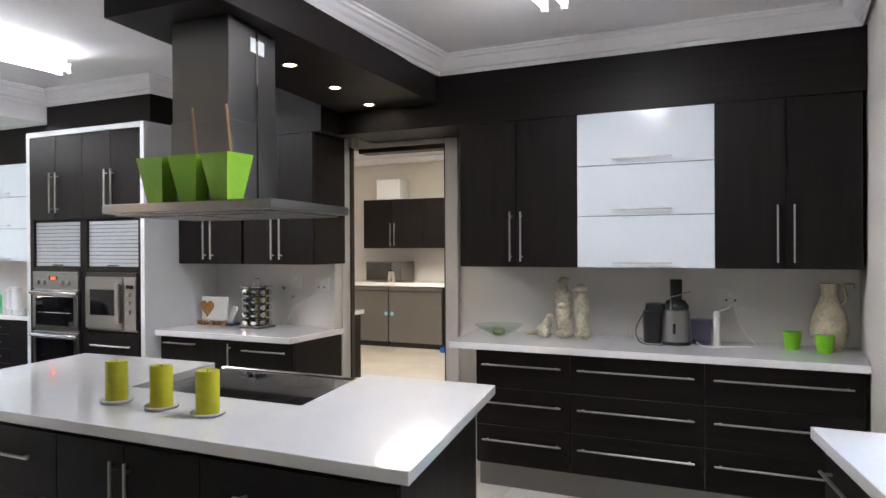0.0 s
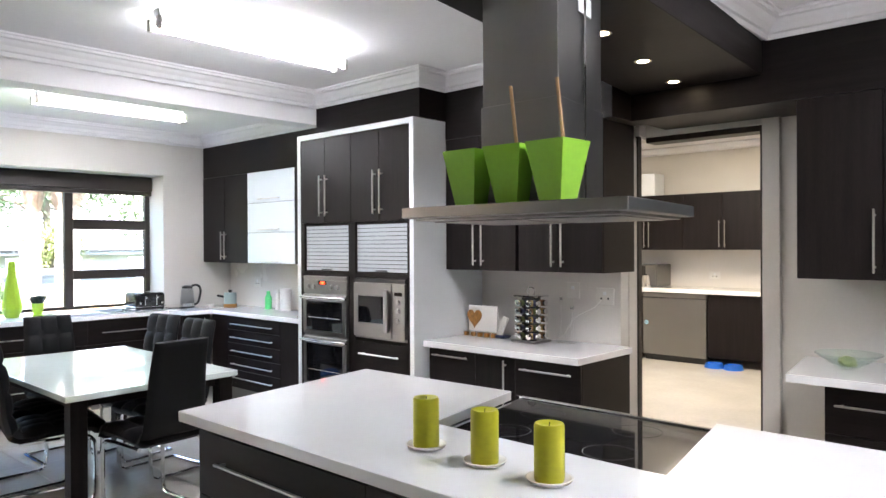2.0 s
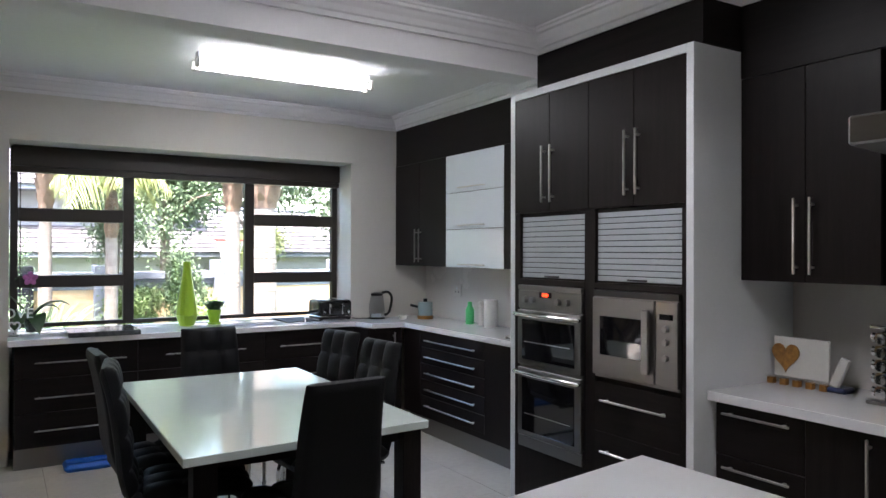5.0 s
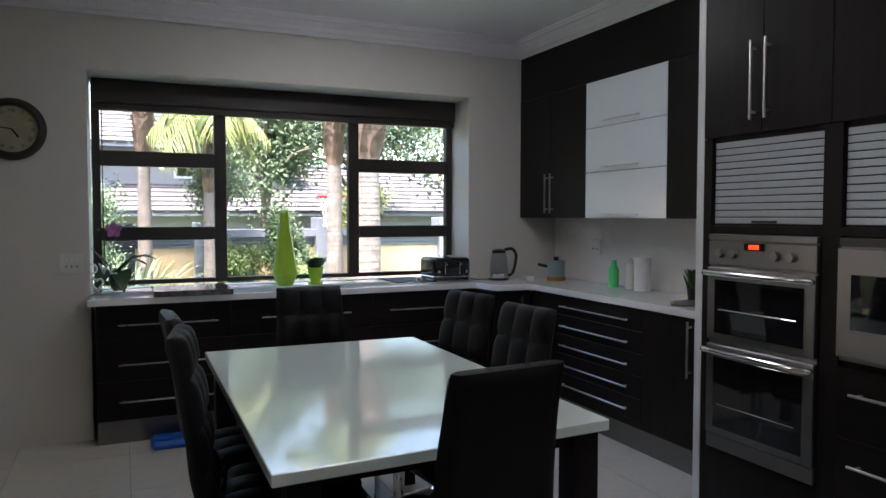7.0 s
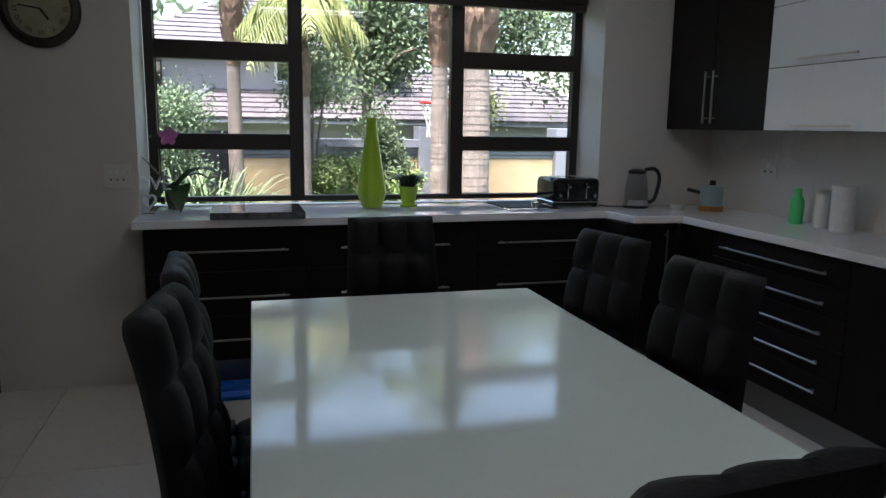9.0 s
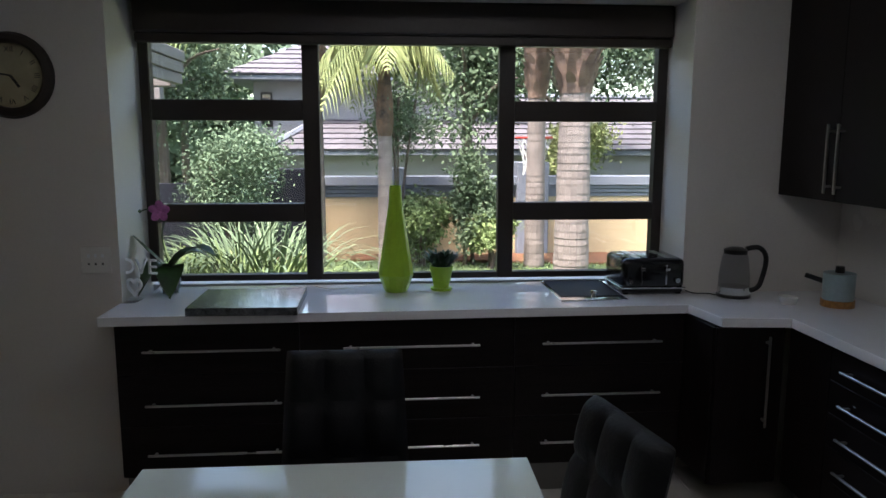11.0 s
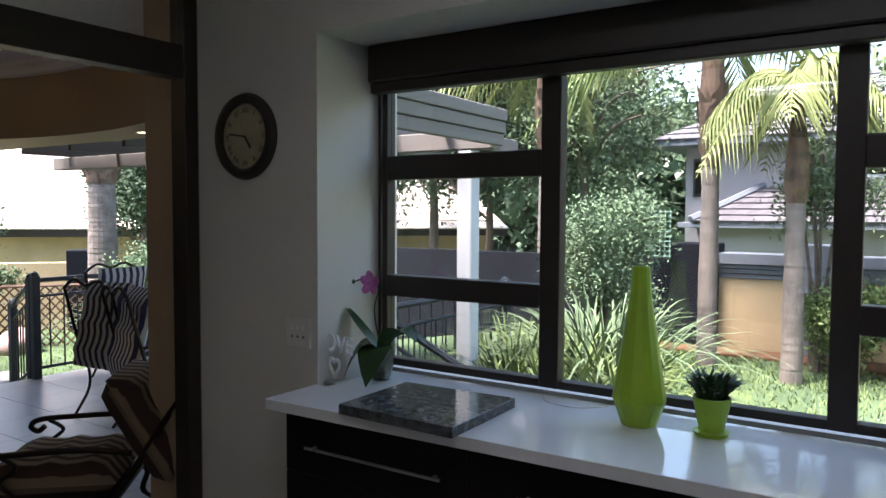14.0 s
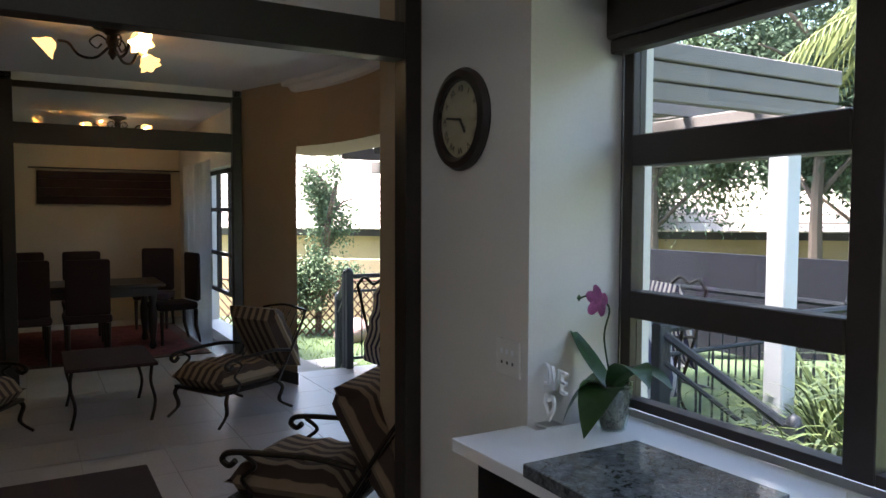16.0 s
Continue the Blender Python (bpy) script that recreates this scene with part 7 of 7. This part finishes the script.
def tiled_slope(name, a, b, c, d, rows, cols, parent, m):
    """Roof tiles as overlapping thin wedges between the eave a-b and the ridge d-c; one joined mesh."""
    a, b, c, d = map(Vector, (a, b, c, d))
    nrm = (b - a).cross(d - a).normalized()
    if nrm.z < 0:
        nrm = -nrm
    bm = bmesh.new()
    for i in range(rows):
        for j in range(cols):
            s0, s1 = i / rows, (i + 1.08) / rows
            off = 0.5 * (i % 2)
            t0, t1 = max(0, (j + 0.02 - off) / (cols - 0.5)), min(1, (j + 0.98 - off) / (cols - 0.5))
            if t1 <= t0:
                continue
            def P(t, s, h): return (a.lerp(b, t)).lerp(d.lerp(c, t), min(1, s)) + nrm * h
            q = [bm.verts.new(P(t0, s0, 0.035)), bm.verts.new(P(t1, s0, 0.035)), bm.verts.new(P(t1, s1, 0.012)), bm.verts.new(P(t0, s1, 0.012)), bm.verts.new(P(t0, s0, 0)), bm.verts.new(P(t1, s0, 0))]
            bm.faces.new(q[:4])
            bm.faces.new((q[0], q[4], q[5], q[1]))
    ob = part(name, bm, m, parent)
    return tagged(ob, kind="stuff")


h = thing("neighbour_house", (-11, -2.5, 0), "two-storey grey house with dark tiled hip roofs behind the garden wall", "house")
part("wall", bx(-14, -9.3, -4.42, -0.2, 0, 2.66), HWALL, h, "upper storey wall")
part("wall", bx(-12, -8.6, -4.0, 4.0, 0, 1.42), HWALL, h, "lower wing wall")
w = part("window", bx(-9.305, -9.28, -4.30, -4.1, 1.85, 2.45), FRAME, h, "narrow dark window")
part("pane", bx(-9.285, -9.275, -4.27, -4.13, 1.89, 2.41), BLACKGLASS, w)
w = part("window", bx(-9.305, -9.28, -2.2, -1.6, 2.1, 2.5), WHITE, h)
part("pane", bx(-9.285, -9.275, -2.15, -1.65, 2.15, 2.45), BLACKGLASS, w)
part("fascia", bx(-14.4, -8.86, -4.85, 0.2, 2.63, 2.71, 0.01), GREYP, h)
part("fascia", bx(-12, -8.2, -4.25, 4.3, 1.38, 1.46, 0.01), GREYP, h)
tiled_slope("roof", (-8.84, -4.87, 2.71), (-8.84, 0.2, 2.71), (-11.4, -2.0, 3.95), (-11.4, -2.6, 3.95), 12, 22, h, ROOF)
tiled_slope("roof", (-14.4, -4.87, 2.71), (-8.84, -4.87, 2.71), (-11.4, -2.6, 3.95), (-11.6, -2.6, 3.95), 12, 22, h, ROOF)
tiled_slope("roof", (-8.18, -4.05, 1.46), (-8.18, 4.3, 1.46), (-10.3, 3.0, 2.42), (-10.3, -2.6, 2.42), 11, 36, h, ROOF)
tiled_slope("roof", (-10.3, -4.05, 1.46), (-8.18, -4.05, 1.46), (-10.3, -2.6, 2.42), (-10.4, -2.6, 2.42), 11, 10, h, ROOF)
part("ridge_cap", pipe([(-8.18, -4.05, 1.50), (-10.3, -2.6, 2.46), (-10.3, 3, 2.46)], 0.06, 6), GREYP, h)

PROOF = mat("pale_clay_tile", (0.62, 0.52, 0.46), 0.7, var=0.1, scale=3, bscale=30, bump=0.1, island=0.12)
h = thing("far_house", (-8, -20, 0), "beige house with a pale clay tiled roof beyond the terrace", "house")
U = Vector((-0.75, 0.66, 0)).normalized()
V = Vector((-0.66, -0.75, 0)).normalized()
O = Vector((-0.5, -20.5, 0))
def HP(u, v, z): return O + U * u + V * v + Vector((0, 0, z))
bm = bmesh.new()
solid(bm, [HP(0, 0, 0)[:2], HP(16, 0, 0)[:2], HP(16, 8, 0)[:2], HP(0, 8, 0)[:2]], -0.4, 1.05)
part("wall", bm, BEIGE, h)
bm = bmesh.new()
solid(bm, [HP(-0.3, -0.4, 0)[:2], HP(16.4, -0.4, 0)[:2], HP(16.4, -0.3, 0)[:2], HP(-0.3, -0.3, 0)[:2]], 1.05, 1.2)
part("gutter", bm, FRAME, h)
tiled_slope("roof", HP(-0.4, -0.45, 1.2), HP(16.4, -0.45, 1.2), HP(15.0, 5, 4.3), HP(1, 5, 4.3), 18, 56, h, PROOF)
e = thing("far_wall", (-3, -15, 0), "low beige boundary wall with slate blocks beyond the lawn", "garden wall")
bm = bmesh.new()
O2 = Vector((-0.6, -15.5, 0))
solid(bm, [tuple((O2 + U * u + V * v)[:2]) for u, v in ((0, 0), (7, 0), (7, 0.2), (0, 0.2))], -0.4, 0.75)
part("panel", bm, BEIGE, e)
for u in (1.7, 4.3):
    bm = bmesh.new()
    solid(bm, [tuple((O2 + U * (u + a) + V * b)[:2]) for a, b in ((0, -0.1), (0.5, -0.1), (0.5, 0.3), (0, 0.3))], -0.4, 0.95, 0.01)
    part("pier", bm, DGREY, e)
e = thing("lattice_fence", (-2, -12, -0.3), "low brown diamond lattice fence along the lawn", "fence")
A_, B_ = Vector((-0.7, -13.0, -0.33)), Vector((-4.2, -10.6, -0.33))
LW = mat("brown_lattice_wood", (0.13, 0.07, 0.05), 0.8)
for k in range(-6, 34):
    for sgn in (1, -1):
        t0, t1 = k / 34, (k + 6 * sgn) / 34
        z0, z1 = 0.0, 0.85
        if t0 < 0 or t0 > 1:
            continue
        if t1 < 0:
            z1, t1 = 0.85 * t0 / (t0 - t1), 0
        if t1 > 1:
            z1, t1 = 0.85 * (1 - t0) / (t1 - t0), 1
        part("slat", pipe([A_.lerp(B_, t0) + Vector((0, 0, z0)), A_.lerp(B_, t1) + Vector((0, 0, z1))], 0.012, 4), LW, e)
part("top_rail", pipe([A_ + Vector((0, 0, 0.86)), B_ + Vector((0, 0, 0.86))], 0.02, 5), LW, e)
e = thing("pink_boulder", (-2.3, -11.4, -0.3), "rounded pinkish boulder in front of the lattice fence", "rock")
bm = bmesh.new()
bmesh.ops.create_icosphere(bm, subdivisions=3, radius=0.28)
for v in bm.verts:
    v.co *= 1 + 0.3 * noise.noise(v.co * 4)
    v.co.z *= 0.7
bmesh.ops.translate(bm, verts=bm.verts, vec=(-2.4, -11.4, -0.2))
part("rock", bm, mat("pink_stone", (0.34, 0.23, 0.22), 0.8, var=0.3, scale=6, bump=0.4), e, smooth=True)
e = thing("stepping_stone", (-1.1, -9.6, -0.33), "flat pale square stepping stone in the lawn", "stepping stone")
part("slab", bx(-1.75, -1.1, -10.2, -9.7, -0.36, -0.30, 0.01), TERR, e)

# trees behind the walls
def tree(x, y, h, r, seed, leaf, label, n=7000, size=0.1):
    q = random.Random(seed)
    g = ground_z(x, y) if x > -13 and -16 < y < 5 else -0.1
    e = thing("tree", (x, y, g), label, "tree")
    bm = bmesh.new()
    pipe(bend([(x, y, g - 0.05), (x + q.uniform(-0.1, 0.1), y, g + h * 0.35), (x + q.uniform(-0.2, 0.2), y + q.uniform(-0.2, 0.2), g + h * 0.8)], 6), [0.11 - 0.006 * i for i in range(13)], 8, bm)
    part("trunk", bm, BARK, e, smooth=True)
    for _ in range(9):
        bm = bmesh.new()
        a = q.uniform(0, 6.28)
        b = Vector((x, y, g + h * q.uniform(0.3, 0.75)))
        pipe(bend([b, b + Vector((math.cos(a) * r * 0.4, math.sin(a) * r * 0.4, h * 0.12)), b + Vector((math.cos(a) * r * 0.8, math.sin(a) * r * 0.8, h * 0.15))], 4), [0.04 - 0.0035 * i for i in range(9)], 5, bm)
        part("limb", bm, BARK, e, smooth=True)
    cloud_part("crown", [leaf_cloud(int(n * (2.2 if y < -6.8 else 1.3)), (x, y, g + h * 0.64), (r * 0.95, r * 0.95, h * 0.38), size * 0.6, seed, 14, 0.3)], LF[leaf], e, label="loose leafy crown")
    return e


for i, (x, y, h_, r_, lf, n, s) in enumerate(((-6.4, -1.0, 4.2, 1.3, "mid", 9000, 0.09), (-6.8, 0.6, 4.6, 1.5, "dark", 9000, 0.09), (-6.5, 2.4, 4.2, 1.5, "mid", 8000, 0.09), (-8.0, -5.6, 4.6, 1.5, "mid", 9000, 0.09),
        (-7.2, -7.2, 5.4, 1.5, "dark", 9000, 0.09), (-8.2, -8.6, 5.8, 1.8, "dark", 9000, 0.1), (-7.4, -10.2, 5.4, 1.7, "mid", 9000, 0.1), (-9.0, -12.2, 4.8, 1.9, "dark", 9000, 0.11),
        (-5.6, -13.2, 3.8, 1.3, "dark", 8000, 0.09), (-12.5, -6.5, 6.0, 2.2, "mid", 7000, 0.13), (-11, -9, 5.6, 2.2, "dark", 7000, 0.13), (-7.4, 4.6, 4.6, 1.8, "mid", 7000, 0.11), (-3.6, -15.6, 3.2, 0.7, "mid", 3000, 0.08))):
    tree(x, y, h_, r_, 50 + i, lf, "broad leafy green tree behind the garden wall", n, s)
v, f = leaf_cloud(9000, (-26, -12, 1.5), (4, 26, 4.5), 0.5, 91, 40, 0.1)
tagged(cloud_part("far_woods", [(v, f)], LF["dark"], kind="stuff"), "distant belt of dark green trees", "woods")
v, f = leaf_cloud(5000, (-8, -34, 2), (18, 4, 4.5), 0.5, 92, 30, 0.1)
tagged(cloud_part("far_woods", [(v, f)], LF["mid"], kind="stuff"), "distant belt of green trees", "woods")

# lawn blades
r_ = np.random.RandomState(3)
n_ = 26000
px, py = r_.uniform(-5.0, -1.2, n_), r_.uniform(-4.2, 0.8, n_)
px[:7000], py[:7000] = r_.uniform(-4.2, -0.9, 7000), r_.uniform(-13.5, -8.7, 7000)
an, hh = r_.uniform(0, 6.28, n_), r_.uniform(0.02, 0.055, n_)
vs, fs = [], []
for i in range(n_):
    z = ground_z(px[i], py[i]) - 0.003
    c, s = math.cos(an[i]) * 0.006, math.sin(an[i]) * 0.006
    vs += [(px[i] - c, py[i] - s, z), (px[i] + c, py[i] + s, z), (px[i] + s * 4, py[i] - c * 4, z + hh[i])]
    fs.append((3 * i, 3 * i + 1, 3 * i + 2))
me = bpy.data.meshes.new("lawn_grass")
me.from_pydata(vs, [], fs)
me.materials.append(LF["bright"])
tagged(new("lawn_grass", me), "short green lawn grass", "grass", kind="stuff")


# ---- floor tiles ----
def tiles(parent, x0, x1, y0, y1, s, m, skip=None, ox=0.0, oy=0.0):
    g = 0.0015
    cache = {}
    i0, i1 = math.floor((x0 - ox) / s), math.ceil((x1 - ox) / s)
    j0, j1 = math.floor((y0 - oy) / s), math.ceil((y1 - oy) / s)
    for i in range(i0, i1):
        for j in range(j0, j1):
            a, b = max(x0, ox + i * s), min(x1, ox + (i + 1) * s)
            c, d = max(y0, oy + j * s), min(y1, oy + (j + 1) * s)
            if b - a < 0.02 or d - c < 0.02 or (skip and skip((a + b) / 2, (c + d) / 2)):
                continue
            k = (round(b - a, 3), round(d - c, 3))
            if k not in cache:
                bm = bx(-k[0] / 2 + g, k[0] / 2 - g, -k[1] / 2 + g, k[1] / 2 - g, -0.009, 0.0, 0.0008)
                me = bpy.data.meshes.new("floor_tile")
                bm.to_mesh(me)
                bm.free()
                me.materials.append(m)
                cache[k] = me
            ob = new("floor_tile", cache[k])
            ob.location = ((a + b) / 2, (c + d) / 2, 0.0)
            ob.parent = parent


def floor_root(name, label):
    return tagged(new(name), label, "floor", kind="structure")


tiles(floor_root("floor_kitchen", "large cream porcelain floor tiles with fine grout lines"), -0.02, 9.3, -4.05, 0.22, 0.6, TILE, lambda x, y: (y > 0.1 and x < 5.3) or x < 0.1 and y < -3.3, 0.2, -0.1)
tiles(floor_root("floor_kitchen_south", "large cream porcelain floor tiles behind the island"), 4.75, 9.3, -6.05, -4.05, 0.6, TILE, None, 0.2, -0.1)
tiles(floor_root("floor_sunroom", "grey terrace floor tiles of the sunroom and terrace"), -3.3, 4.6, -8.27, -4.16, 0.5, TERR, lambda x, y: (x < 0.4 and y > -4.3), 0.0, 0.0)
tiles(floor_root("floor_dining", "pale cream floor tiles of the dining room"), -0.36, 4.6, -13.05, -8.27, 0.6, TILE, lambda x, y: x < 0.0 and y > -8.7, 0.0, 0.0)
